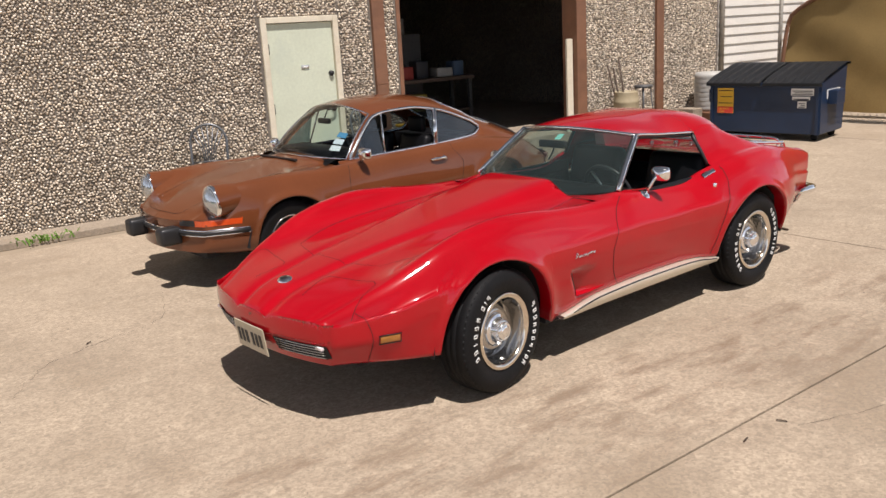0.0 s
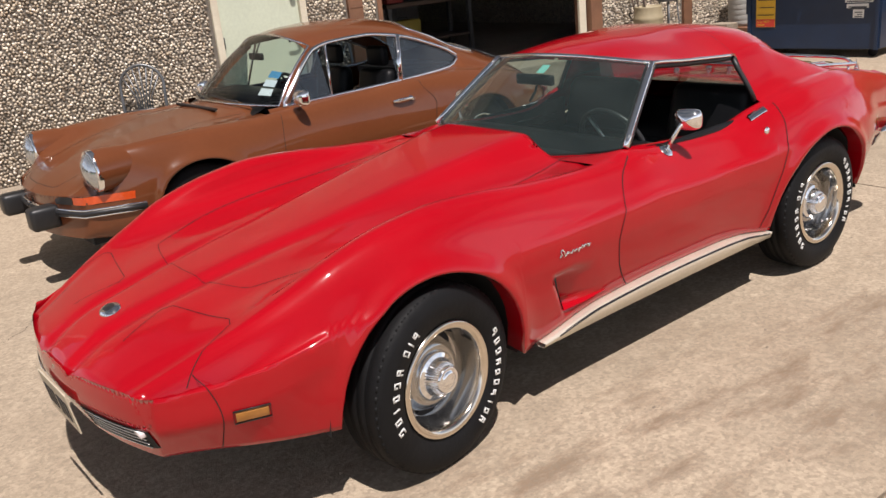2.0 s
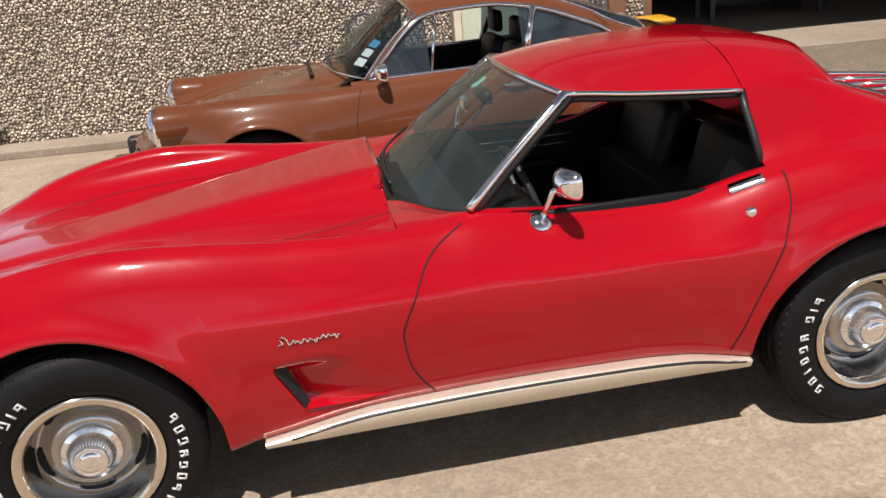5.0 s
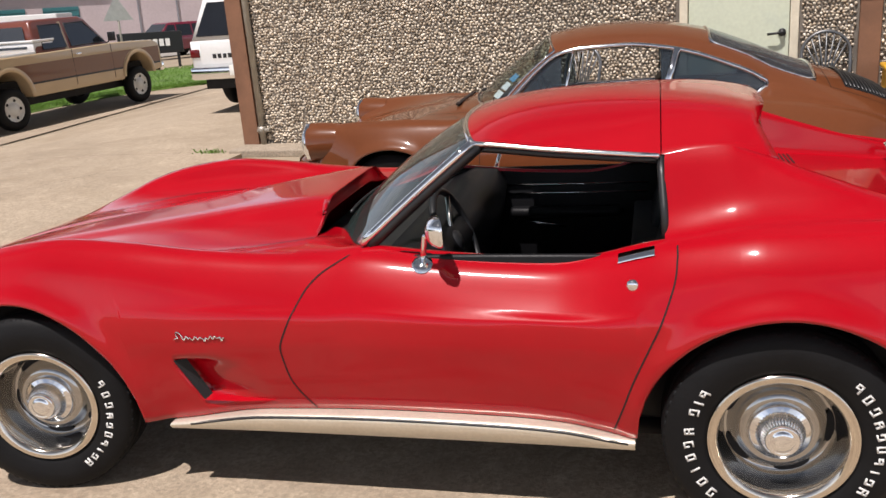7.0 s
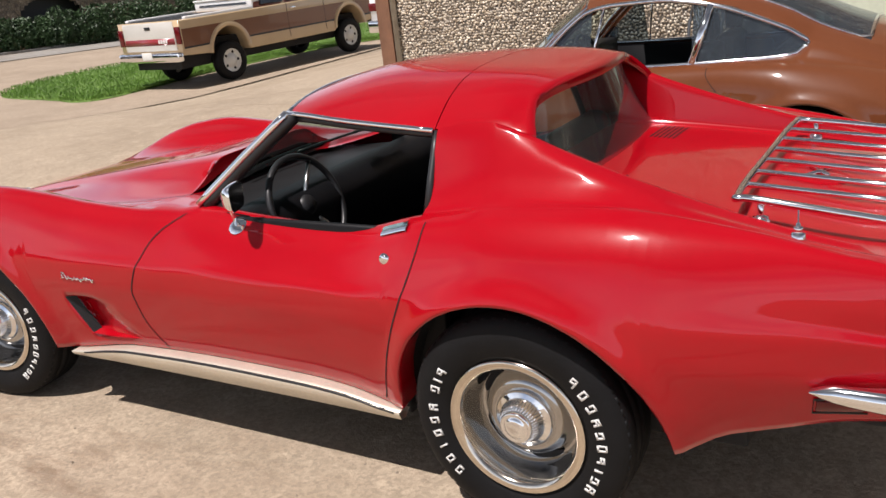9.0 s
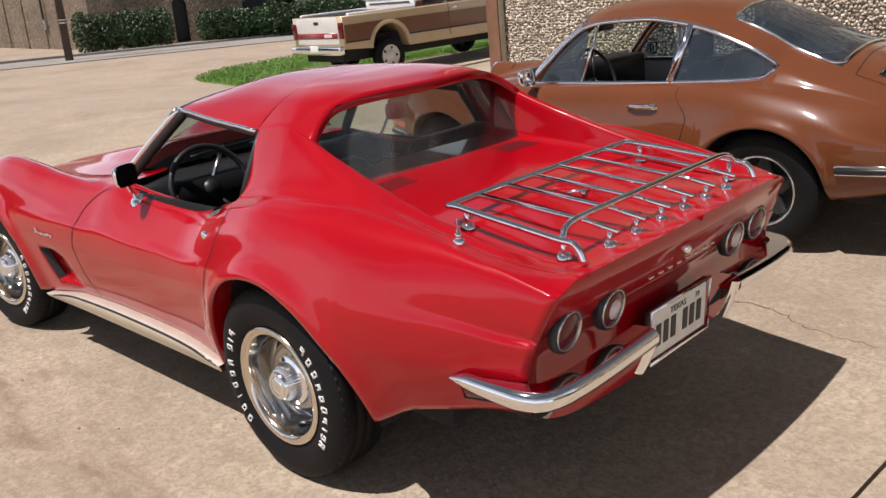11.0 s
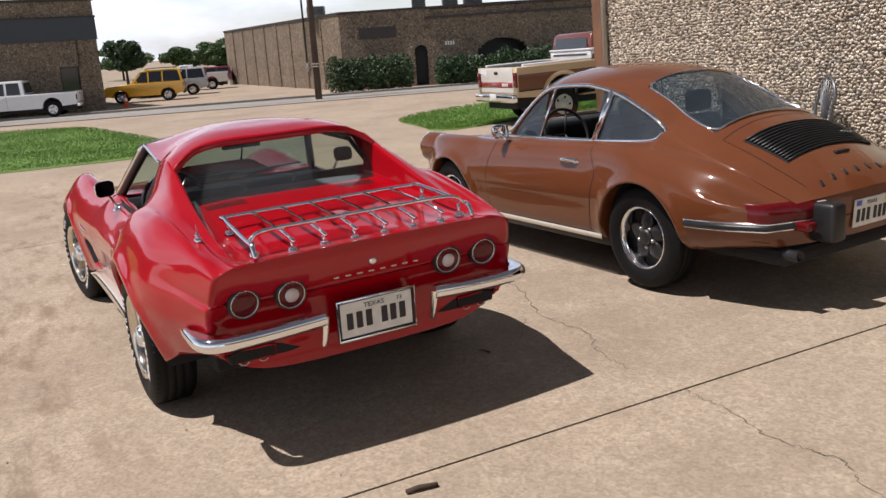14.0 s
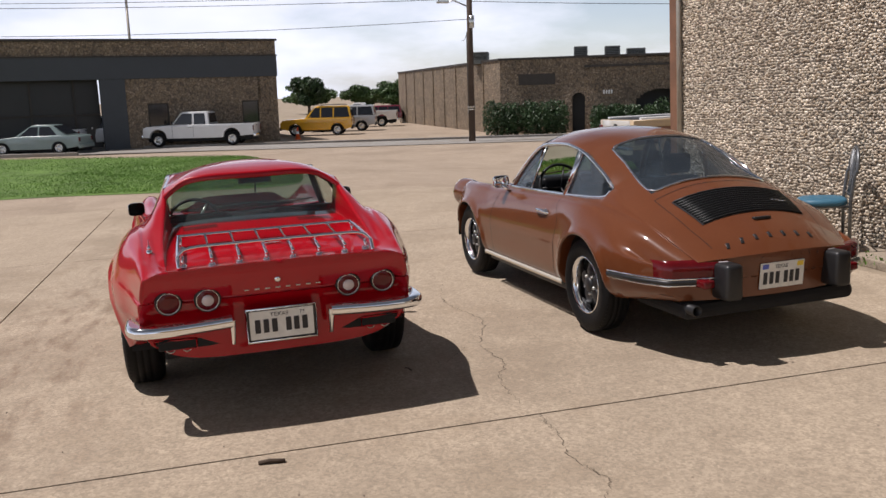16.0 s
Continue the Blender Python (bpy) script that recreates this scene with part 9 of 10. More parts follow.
def tree(label, x, y, tall, spread, seed, n=9000, material=LEAF):
    z = height(x, y)
    t = thing("tree", label, "tree", Matrix.Translation((x, y, z)), "far trees")
    rnd = random.Random(seed)
    bm = bm_new()
    cyl(bm, (0, 0, -0.3), (0.1, 0, tall * 0.55), tall * 0.035, 8, tall * 0.018)
    for k in range(6):
        th = k * 1.05 + rnd.random()
        r = spread * rnd.uniform(0.4, 0.7)
        cyl(bm, (0.05, 0, tall * rnd.uniform(0.28, 0.5)), (r * math.cos(th), r * math.sin(th), tall * rnd.uniform(0.6, 0.85)), tall * 0.014, 6, tall * 0.005)
    part("trunk", bm, BARK, t)
    clumps = []
    for k in range(13):
        th, r = rnd.uniform(0, 6.28), spread * math.sqrt(rnd.random()) * 0.75
        clumps.append((r * math.cos(th), r * math.sin(th), tall * rnd.uniform(0.42, 0.84), spread * rnd.uniform(0.28, 0.42), spread * rnd.uniform(0.28, 0.42), tall * rnd.uniform(0.10, 0.17)))
    me = leaves(clumps, n, 0.19, seed)
    me.materials.append(material)
    o = new("crown", me)
    o.parent = t
    return t


tree("broad green tree behind the alley", -88.0, 14.0, 4.6, 2.0, 21, material=LEAF_DARK)
tree("green tree behind the alley", -92.0, 20.5, 3.6, 2.6, 22)
tree("green tree behind the alley", -86.0, 22.8, 3.8, 2.4, 23)
tree("green tree behind the alley", -84.0, 25.6, 4.0, 2.5, 24, material=LEAF_DARK)
tree("broad green tree far behind the buildings", -110.0, 30.0, 5.0, 4.0, 25)
tree("broad green tree far behind the buildings", -115.0, 18.0, 4.6, 4.0, 26)
for k in range(7):
    tree("distant green tree on the skyline", -150 + 3 * k, -70 + 9.0 * k, 7.5, 6.0, 30 + k, 5000)
for k in range(6):
    tree("distant green tree beyond the far street", -70 + 14 * k, 92 + 3 * k, 8.0, 6.0, 40 + k, 5000)


# ---- concrete slabs of the lot, with open joints ----
def slab_xy(a, b):
    """Slab metres to the world: the joints stand a little askew to the cars."""
    return 0.999 * a + 0.0436 * b, -0.0436 * a + 0.999 * b


def slab(a0, a1, b0, b1):
    g = 0.007
    na, nb = max(int((a1 - a0) / 1.1), 2), max(int((b1 - b0) / 1.1), 2)
    top = []
    for j in range(nb + 1):
        row = []
        for i in range(na + 1):
            a, b = a0 + g + (a1 - a0 - 2 * g) * i / na, b0 + g + (b1 - b0 - 2 * g) * j / nb
            x, y = slab_xy(a, b)
            row.append((x, y, height(x, y)))
        top.append(row)
    bm = bm_new()
    vs = sheet(bm, top)
    for f in bm.faces:
        f.normal_update()
        if f.normal.z < 0:
            f.normal_flip()
    rim = [e for e in bm.edges if e.is_boundary]
    got = bmesh.ops.extrude_edge_only(bm, edges=rim)
    for v in got["geom"]:
        if isinstance(v, bmesh.types.BMVert):
            v.co.z -= 0.07
    bmesh.ops.recalc_face_normals(bm, faces=bm.faces)
    return bm


lot = tagged(new("pavement"), "tan concrete slab lot with open joints, stains and cracks", "pavement", kind="structure")
A_JOINTS, B_JOINTS = [-9.7, -3.85, 2.755, 8.4, 14.5, 22.0], [-14.0, -6.1, -1.94, 5.62]
for a0, a1 in zip(A_JOINTS, A_JOINTS[1:]):
    for b0, b1 in zip(B_JOINTS, B_JOINTS[1:]):
        if b0 > -2 and a0 > -5:
            b1 = 5.15 - 0.05 * a1
        part("slab", slab(a0, a1, b0, b1), CONCRETE, lot, smooth=False)
part("slab", slab(-9.7, -3.85, 5.62, 13.0), CONCRETE, lot, smooth=False)
part("slab", slab(-9.7, -3.85, 13.0, 21.0), CONCRETE, lot, smooth=False)

# low concrete strip at the foot of the wall
bm = bm_new()
box(bm, -3.75, -0.42, -0.05, 2.95, 0.0, 0.035, 0.012)
tagged(part("plinth", bm, APRON, smooth=False, m=WALL), "low concrete strip along the wall's foot", "kerb", kind="structure")
bm = bm_new()
box(bm, 9.3, -0.5, -0.05, 14.0, 0.3, 0.03, 0.012)
tagged(part("plinth", bm, APRON, smooth=False, m=WALL), "low concrete strip along the siding's foot", "kerb", kind="structure")


def crack(pts, width, seed):
    """A ragged crack line over the slabs."""
    rnd = random.Random(seed)
    dense = spline(pts, 14)
    bm = bm_new()
    prev = None
    for i, p in enumerate(dense):
        q = np.array(p) + np.array((rnd.uniform(-1, 1), rnd.uniform(-1, 1))) * 0.014
        d = np.array(dense[min(i + 1, len(dense) - 1)]) - np.array(dense[max(i - 1, 0)])
        d = d / max(np.linalg.norm(d), 1e-6)
        w = 0.48 * width * rnd.uniform(0.3, 1.4) * (0.3 + 0.7 * math.sin(math.pi * (i + 0.5) / len(dense)))
        s = np.array((-d[1], d[0])) * w / 2
        z = height(*q) + 0.002
        cur = (bm.verts.new((*(q + s), z)), bm.verts.new((*(q - s), z)))
        if prev:
            bm.faces.new((prev[0], prev[1], cur[1], cur[0]))
        prev = cur
    for f in bm.faces:
        f.normal_update()
        if f.normal.z < 0:
            f.normal_flip()
    part("crack", bm, JOINT, lot, smooth=False)


crack([(-0.5, 1.72), (0.2, 1.52), (0.9, 1.58), (1.5, 1.36), (1.92, 1.36), (2.2, 1.22), (2.62, 1.17)], 0.012, 1)
crack([(1.2, 1.45), (1.55, 1.20), (1.75, 1.05)], 0.006, 2)
crack([(2.77, 1.21), (2.94, 1.18), (3.10, 1.18), (3.32, 1.12), (3.54, 1.14), (3.64, 1.15), (3.83, 1.06), (4.3, 0.95)], 0.010, 3)
crack([(-3.2, 1.2), (-2.9, 1.6), (-2.5, 1.78), (-2.0, 1.95), (-1.7, 2.6)], 0.009, 5)
crack([(-6.0, 3.0), (-5.2, 4.2), (-4.6, 5.4), (-4.3, 6.6)], 0.012, 6)
crack([(-0.9, -2.0), (0.2, -2.35), (1.6, -2.2), (3.0, -2.6)], 0.006, 7)


# small litter on the concrete: leaf, twigs, stones
TWIG = mat("dry_twig", (0.05, 0.032, 0.02), 0.9, var=0.3)
rnd = random.Random(8)


def litter(name, label, cat, x, y, length, ang, flat=0.35):
    z = height(x, y) + 0.006
    bm = bm_new()
    dx, dy = math.cos(ang) * length / 2, math.sin(ang) * length / 2
    tube(bm, [(x - dx, y - dy, z), (x - dx * 0.3, y - dy * 0.3 + length * 0.06, z + length * 0.06), (x + dx * 0.4, y + dy * 0.4, z + length * 0.04), (x + dx, y + dy, z + 0.002)], length * 0.10, 6, flat=flat)
    return tagged(part(name, bm, TWIG), label, cat, "litter on the lot")


litter("dry_leaf", "curled dry brown leaf on the concrete", "leaf", 1.80, 0.79, 0.07, 0.3)
litter("twig", "short dark twig on the concrete", "twig", 2.87, -0.14, 0.12, 1.4, 0.8)
litter("dry_leaf", "curled dry dark leaf on the concrete", "leaf", -0.905, -2.01, 0.045, 0.2)
litter("dry_leaf", "curled dry dark leaf on the concrete", "leaf", -0.62, -2.03, 0.05, 2.0)
litter("dry_leaf", "curled dry dark leaf on the concrete", "leaf", -2.55, 1.82, 0.05, 0.7)
verts, faces = [], []
for _ in range(420):
    x, y = rnd.uniform(-5, 6), rnd.uniform(-4.5, 5.0)
    r = rnd.uniform(0.003, 0.009)
    z, k, a = height(x, y) + 0.001, len(verts), rnd.uniform(0, 3)
    verts += [(x + r * math.cos(a + t), y + r * math.sin(a + t) * 0.8, z) for t in (0, 1.6, 3.2, 4.7)] + [(x, y, z + r * 0.9)]
    faces += [(k, k + 1, k + 4), (k + 1, k + 2, k + 4), (k + 2, k + 3, k + 4), (k + 3, k, k + 4)]
me = bpy.data.meshes.new("grit")
me.from_pydata(verts, [], faces)
me.materials.append(mat("grit_stone", (0.25, 0.20, 0.15), 0.9, var=0.4, scale=3))
tagged(new("grit", me), "scattered fine grit and small stones", "grit", kind="stuff")


def weeds(label, x, y, n, spread, tall, seed):
    r = random.Random(seed)
    verts, faces = [], []
    for _ in range(n):
        px, py = x + r.gauss(0, spread), y + r.gauss(0, spread * 0.35)
        z, k, a = height(px, py) + 0.0, len(verts), r.uniform(0, 6.3)
        h, w = tall * r.uniform(0.4, 1.2), 0.006
        lx, ly = math.cos(a) * h * 0.6, math.sin(a) * h * 0.6
        verts += [(px - w, py, z), (px + w, py, z), (px + lx * 0.5 + w, py + ly * 0.5, z + h * 0.7), (px + lx, py + ly, z + h * 0.8)]
        faces += [(k, k + 1, k + 2), (k, k + 2, k + 3)]
    me = bpy.data.meshes.new("weeds")
    me.from_pydata(verts, [], faces)
    me.materials.append(BLADE)
    return tagged(new("weeds", me), label, "weeds", kind="stuff")


weeds("green weeds at the foot of the wall", -1.75, 5.46, 70, 0.14, 0.08, 3)
weeds("green weeds at the building's corner", -4.05, 5.75, 60, 0.10, 0.06, 4)
weeds("green weeds in the joint by the wall", 0.6, 5.25, 70, 0.25, 0.07, 5)


# ---- the waste container ----
NAVY = mat("navy_steel", (0.005, 0.020, 0.056), 0.45, var=0.15, scale=3, dirt=(0.02, 0.03, 0.05), dirt_amt=0.3, coat=0.15)
LID = mat("black_plastic_lid", (0.012, 0.013, 0.015), 0.55, spec=0.25, var=0.2, scale=4)
YELLOW = mat("yellow_label", (0.72, 0.42, 0.03), 0.5, var=0.06)
RED_LABEL = mat("red_label", (0.60, 0.05, 0.03), 0.5, var=0.06)
LABEL_WHITE = mat("white_label", (0.70, 0.70, 0.68), 0.5, var=0.08, scale=20)


def dumpster():
    # front edge runs from the near corner back along the wall's side; x along the front, y into the container
    a, b = Vector((7.96, 2.05, 0)), Vector((7.81, 3.74, 0))
    ang = math.degrees(math.atan2(b.y - a.y, b.x - a.x))
    t = thing("dumpster", "navy steel waste container with a closed black plastic lid", "dumpster", LOT @ Matrix.Translation(a) @ pose(0, 0, 0, 0, 0, ang))
    W, D = 1.70, 0.84
    # local: x along the front (0..W), depth goes to -y
    bm = bm_new()
    outline = [(0.02, 0.10), (0.02, 0.82), (-D - 0.10, 1.06), (-D, 0.10)]
    l_, r_ = [bm.verts.new((0, y, z)) for y, z in outline], [bm.verts.new((W, y, z)) for y, z in outline]
    bm.faces.new(l_)
    bm.faces.new(r_[::-1])
    for i in range(4):
        j = (i + 1) % 4
        bm.faces.new((l_[j], l_[i], r_[i], r_[j]))
    bmesh.ops.recalc_face_normals(bm, faces=bm.faces)
    bmesh.ops.bevel(bm, geom=bm.edges[:], offset=0.012, segments=2, affect="EDGES")
    part("bin", bm, NAVY, t, "navy painted steel bin", smooth=False)
    for x in (0.0, W):
        bm = bm_new()
        s = -1 if x == 0 else 1
        box(bm, x + min(0, s * 0.14), -D * 0.62, 0.52, x + max(0, s * 0.14), -D * 0.26, 0.72, 0.01)
        part("lift_pocket", bm, NAVY, t, smooth=False)
    for xx in (0.02, W - 0.06):
        bm = bm_new()
        box(bm, xx, 0.015, 0.10, xx + 0.04, 0.045, 0.80)
        part("corner_rib", bm, NAVY, t, smooth=False)
    bm = bm_new()
    box(bm, -0.03, 0.0, 0.79, W + 0.03, 0.06, 0.84, 0.01)
    part("top_rim", bm, NAVY, t, smooth=False)
    for k in range(2):
        bm = bm_new()
        x0, x1 = (0.0 + 0.865 * k) - 0.03 * (k == 0), 0.835 + 0.865 * k + 0.03 * (k == 1)
        n = 48
        rows = []
        for i in range(n + 1):
            x = x0 + (x1 - x0) * i / n
            rib = 0.034 * step(-0.2, 0.2, math.cos(2 * math.pi * i / 8))
            rows.append([(x, 0.09, 0.80), (x, 0.09, 0.835)] + [(x, 0.085 - (D + 0.22) * q, 0.845 + 0.235 * q + rib * min(1, 6 * q, 6 * (1 - q))) for q in np.linspace(0, 1, 8)] + [(x, -D - 0.14, 1.04)])
        sheet(bm, rows)
        bmesh.ops.recalc_face_normals(bm, faces=bm.faces)
        part("lid", bm, LID, t, "ribbed black plastic lid", smooth=False)
    for x in (0.12, W - 0.20):
        for y in (-0.12, -D + 0.1):
            bm = bm_new()
            lathe(bm, [(0.0, -0.03), (0.05, -0.03), (0.055, 0.0), (0.05, 0.03), (0.0, 0.03)], 14, pose(x, y, 0.055))
            part("castor", bm, BLACK_RUBBER, t)
    lab = [("hazard_label", 1.31, 1.57, 0.38, 0.76, YELLOW), ("warning_strip", 1.315, 1.565, 0.385, 0.48, RED_LABEL), ("label", 0.10, 0.43, 0.66, 0.76, LABEL_WHITE), ("label", 0.15, 0.41, 0.595, 0.645, LABEL_WHITE), ("label", 0.20, 0.33, 0.48, 0.58, LABEL_WHITE)]
    for nm, x0, x1, z0, z1, m_ in lab:
        bm = bm_new()
        yy = 0.026 if nm != "warning_strip" else 0.0285
        box(bm, x0, yy - 0.003, z0, x1, yy, z1)
        l = part(nm, bm, m_, t, smooth=False)
        for r in range(3 if nm != "warning_strip" else 0):
            bm = bm_new()
            zz = z1 - 0.03 - (z1 - z0) * 0.25 * r
            box(bm, x0 + 0.02, yy, zz - 0.012, x1 - 0.02 - 0.03 * (r % 2), yy + 0.001, zz)
            part("print_bar", bm, PLATE_INK if nm == "hazard_label" else BAND, l, smooth=False)
    # writing faces outwards from the front, so it is turned to read along -x
    for txt, z in (("DO NOT", 0.437), ("PARK", 0.395)):
        part("warning_word", word(txt, 0.042, 0.0006), YELLOW, t, smooth=False, m=pose(1.55, 0.0292, z, 90, 0, 180))
    bm = bm_new()
    box(bm, W + 0.003, -D * 0.80, 0.62, W + 0.006, -D * 0.22, 0.74)
    part("side_label", bm, LABEL_WHITE, t, smooth=False)
    bm = bm_new()
    box(bm, -0.006, -D * 0.80, 0.60, -0.003, -D * 0.22, 0.73)
    sl_ = part("side_label", bm, LABEL_WHITE, t, smooth=False)
    bm = bm_new()
    box(bm, -0.0075, -D * 0.75, 0.65, -0.006, -D * 0.28, 0.68)
    part("print_bar", bm, RED_LABEL, sl_, smooth=False)
    return t


dumpster()


# ---- fence and tarp beyond the container ----
fence = tagged(new("fence"), "galvanised wire fence hung with an ochre tarp", "fence", kind="structure")
fence.matrix_world = LOT @ pose(10.22, 3.95, 0, 0, 0, -90)
for k in range(4):
    bm = bm_new()
    cyl(bm, (1.55 + 2.2 * (k - 0.7 * (k == 0)), 0, -0.1), (1.55 + 2.2 * (k - 0.7 * (k == 0)), 0, 3.0), 0.035, 10)
    part("post", bm, GALV, fence)
for z in (0.10, 2.9):
    bm = bm_new()
    cyl(bm, (0, 0, z), (5.7, 0, z), 0.02, 8)
    part("rail", bm, GALV, fence)
bm = bm_new()
for k in range(58):
    x = 0.1 * k
    tube(bm, [(x, 0, 0.02), (x + 0.24, 0.004, 0.26)], 0.003, 4)
    tube(bm, [(x + 0.24, -0.004, 0.02), (x, 0, 0.26)], 0.003, 4)
o = part("wire_mesh", bm, GALV, fence)
o["kind"] = "stuff"
left = smooth_keys([(0.18, 0.04), (1.0, 0.12), (1.72, 0.22), (1.98, 0.57), (2.3, 1.3), (2.7, 2.2)])
bm = bm_new()
rows = []
for i in range(41):
    row = []
    for q in np.linspace(0, 1, 24):
        z = 0.18 + 2.5 * q
        x0 = left(z)[0]
        x = x0 + (6.0 - x0) * (i / 40) ** 1.3
        row.append((x, -0.05 + 0.03 * math.sin(2.1 * x + 3 * q) + 0.018 * math.sin(7 * x - 9 * q) + 0.012 * math.sin(16 * q + 3 * x), z))
    rows.append(row)
sheet(bm, rows)
bmesh.ops.recalc_face_normals(bm, faces=bm.faces)
part("tarp", bm, TARP, fence, "rumpled ochre tarp")
bm = bm_new()
tube(bm, [(left(z)[0], -0.09, z) for z in np.linspace(0.2, 2.6, 24)], 0.035, 8)
part("tarp_hem", bm, RUST_POST, fence, "rolled brown hem")


# ---- chairs against the wall ----
CHAIR_STEEL = mat("worn_chair_steel", (0.15, 0.155, 0.16), 0.4, 0.7, var=0.15, scale=8, dirt=(0.18, 0.13, 0.09), dirt_amt=0.4)
BLUE_SEAT = mat("blue_vinyl_seat", (0.035, 0.13, 0.20), 0.5, var=0.12, scale=9, bump=0.05)


def chair(m, label):
    c = thing("chair", label, "chair", m, "chairs by the door")
    # faces -y; seat 0.46 high
    pts = [(-0.20, 0.20, 0.0), (-0.20, 0.20, 0.45), (-0.205, 0.23, 0.70)]
    arch = [(0.205 * math.cos(t), 0.25 + 0.02 * math.sin(t), 0.74 + 0.20 * math.sin(t)) for t in np.linspace(math.pi, 0, 15)]
    bm = bm_new()
    tube(bm, pts + arch + [(0.205, 0.23, 0.70), (0.20, 0.20, 0.45), (0.20, 0.20, 0.0)], 0.016, 8)
    part("back_frame", bm, CHAIR_STEEL, c, "arched steel back frame")
    for k in range(-3, 4):
        bm = bm_new()
        t = math.pi / 2 - k * 0.36
        tube(bm, [(0.022 * k, 0.215, 0.50), (0.024 * k, 0.235, 0.64), (0.19 * math.cos(t), 0.252, 0.74 + 0.185 * math.sin(t))], 0.0075, 6)
        part("back_rod", bm, CHAIR_STEEL, c)
    bm = bm_new()
    tube(bm, [(-0.20, 0.215, 0.52), (0.20, 0.215, 0.52)], 0.008, 6)
    part("back_rail", bm, CHAIR_STEEL, c)
    for s in (-1, 1):
        bm = bm_new()
        tube(bm, [(s * 0.20, 0.20, 0.42), (s * 0.205, -0.16, 0.42), (s * 0.205, -0.19, 0.40), (s * 0.215, -0.20, 0.0)], 0.0125, 8)
        part("leg", bm, CHAIR_STEEL, c)
        bm = bm_new()
        cyl(bm, (s * 0.215, -0.20, 0.0), (s * 0.215, -0.20, 0.02), 0.017, 10)
        part("foot_cap", bm, BLACK_RUBBER, c)
    bm = bm_new()
    tube(bm, [(-0.205, -0.05, 0.22), (0.205, -0.05, 0.22)], 0.008, 6)
    part("stretcher", bm, CHAIR_STEEL, c)
    bm = bm_new()
    rows = []
    for z, q in ((0.425, 0.90), (0.43, 0.98), (0.45, 1.0), (0.475, 0.97), (0.485, 0.88), (0.49, 0.55), (0.49, 0.0)):
        rows.append([(0.225 * q * math.copysign(abs(math.cos(t)) ** 0.6, math.cos(t)), -0.01 + 0.21 * q * math.copysign(abs(math.sin(t)) ** 0.6, math.sin(t)), z) for t in np.linspace(0, 2 * math.pi, 29)])
    sheet(bm, rows)
    bmesh.ops.remove_doubles(bm, verts=bm.verts, dist=0.0008)
    bmesh.ops.recalc_face_normals(bm, faces=bm.faces)
    part("seat", bm, BLUE_SEAT, c, "faded blue vinyl seat pad")
    return c


chair(WALL @ pose(0.12, -0.46, 0.035, 0, 0, -28), "grey steel chair with a faded blue vinyl seat by the wall")
chair(WALL @ pose(2.42, -0.33, 0.035, 0, 0, 4), "grey steel chair with a blue seat between door and post")

# yellow cabinet edge beyond the post
cab = thing("yellow_bin", "yellow plastic bin standing by the workshop opening", "bin", WALL @ pose(3.0, -0.35, 0.03))
bm = bm_new()
box(bm, -0.14, -0.2, 0.0, 0.16, 0.2, 0.62, 0.03)
part("tub", bm, mat("yellow_plastic", (0.62, 0.33, 0.02), 0.45), cab)
bm = bm_new()
box(bm, -0.16, -0.22, 0.62, 0.18, 0.22, 0.66, 0.015)
part("rim", bm, mat("yellow_plastic_rim", (0.62, 0.33, 0.02), 0.4), cab)

# drum with tools, stool, plastic barrel
DRUM = mat("tan_drum", (0.36, 0.30, 0.19), 0.55, var=0.1, scale=6, dirt=(0.20, 0.15, 0.09), dirt_amt=0.4)
drum = thing("drum", "dented tan metal drum holding long tool handles", "drum", WALL @ pose(7.02, -0.36, 0.165))
bm = bm_new()
lathe(bm, [(0.0, 0.0), (0.20, 0.0), (0.205, 0.02), (0.20, 0.04), (0.198, 0.20), (0.206, 0.22), (0.198, 0.24), (0.196, 0.42), (0.204, 0.44), (0.194, 0.46), (0.180, 0.58), (0.185, 0.60), (0.17, 0.60), (0.17, 0.05), (0.0, 0.04)], 32, pose(0, 0, 0, 90))
part("shell", bm, DRUM, drum)
for i, c in enumerate(((0.10, 0.16, 0.5), (0.62, 0.14, 0.04))):
    bm = bm_new()
    rows = [[(0.2015 * math.cos(t), 0.2015 * math.sin(t), z) for z in (0.26, 0.34)] for t in np.linspace(-1.75 + 0.26 * i, -1.55 + 0.26 * i, 6)]
    sheet(bm, rows)
    part("logo_bar", bm, mat("logo_colour", c, 0.5), drum)
for x, y, dx, dy, h in ((-0.06, 0.02, -0.10, 0.22, 0.95), (0.04, 0.0, 0.05, 0.24, 1.05), (0.0, 0.05, -0.02, 0.2, 0.9)):
    # long-handled tools: only the bare handles are modelled
    hd = thing("shovel", "long worn wooden tool handle standing in the drum", "tool", WALL @ pose(7.02, -0.36, 0.165), "tools in the drum")
    bm = bm_new()
    cyl(bm, (x, y, 0.06), (x + dx, y + dy, 0.06 + h), 0.014, 8)
    part("handle", bm, POLE_WOOD, hd)
stool = thing("stool", "low steel stool with a round seat by the wall", "stool", WALL @ pose(7.48, -0.30, 0.165))
bm = bm_new()
lathe(bm, [(0.0, 0.66), (0.14, 0.66), (0.15, 0.65), (0.15, 0.62), (0.0, 0.62)], 24, pose(0, 0, 0, 90))
part("seat", bm, CHAIR_STEEL, stool)
for k in range(4):
    t = math.pi / 4 + k * math.pi / 2
    bm = bm_new()
    tube(bm, [(0.11 * math.cos(t), 0.11 * math.sin(t), 0.63), (0.18 * math.cos(t), 0.18 * math.sin(t), 0.0)], 0.011, 6)
    part("leg", bm, CHAIR_STEEL, stool)
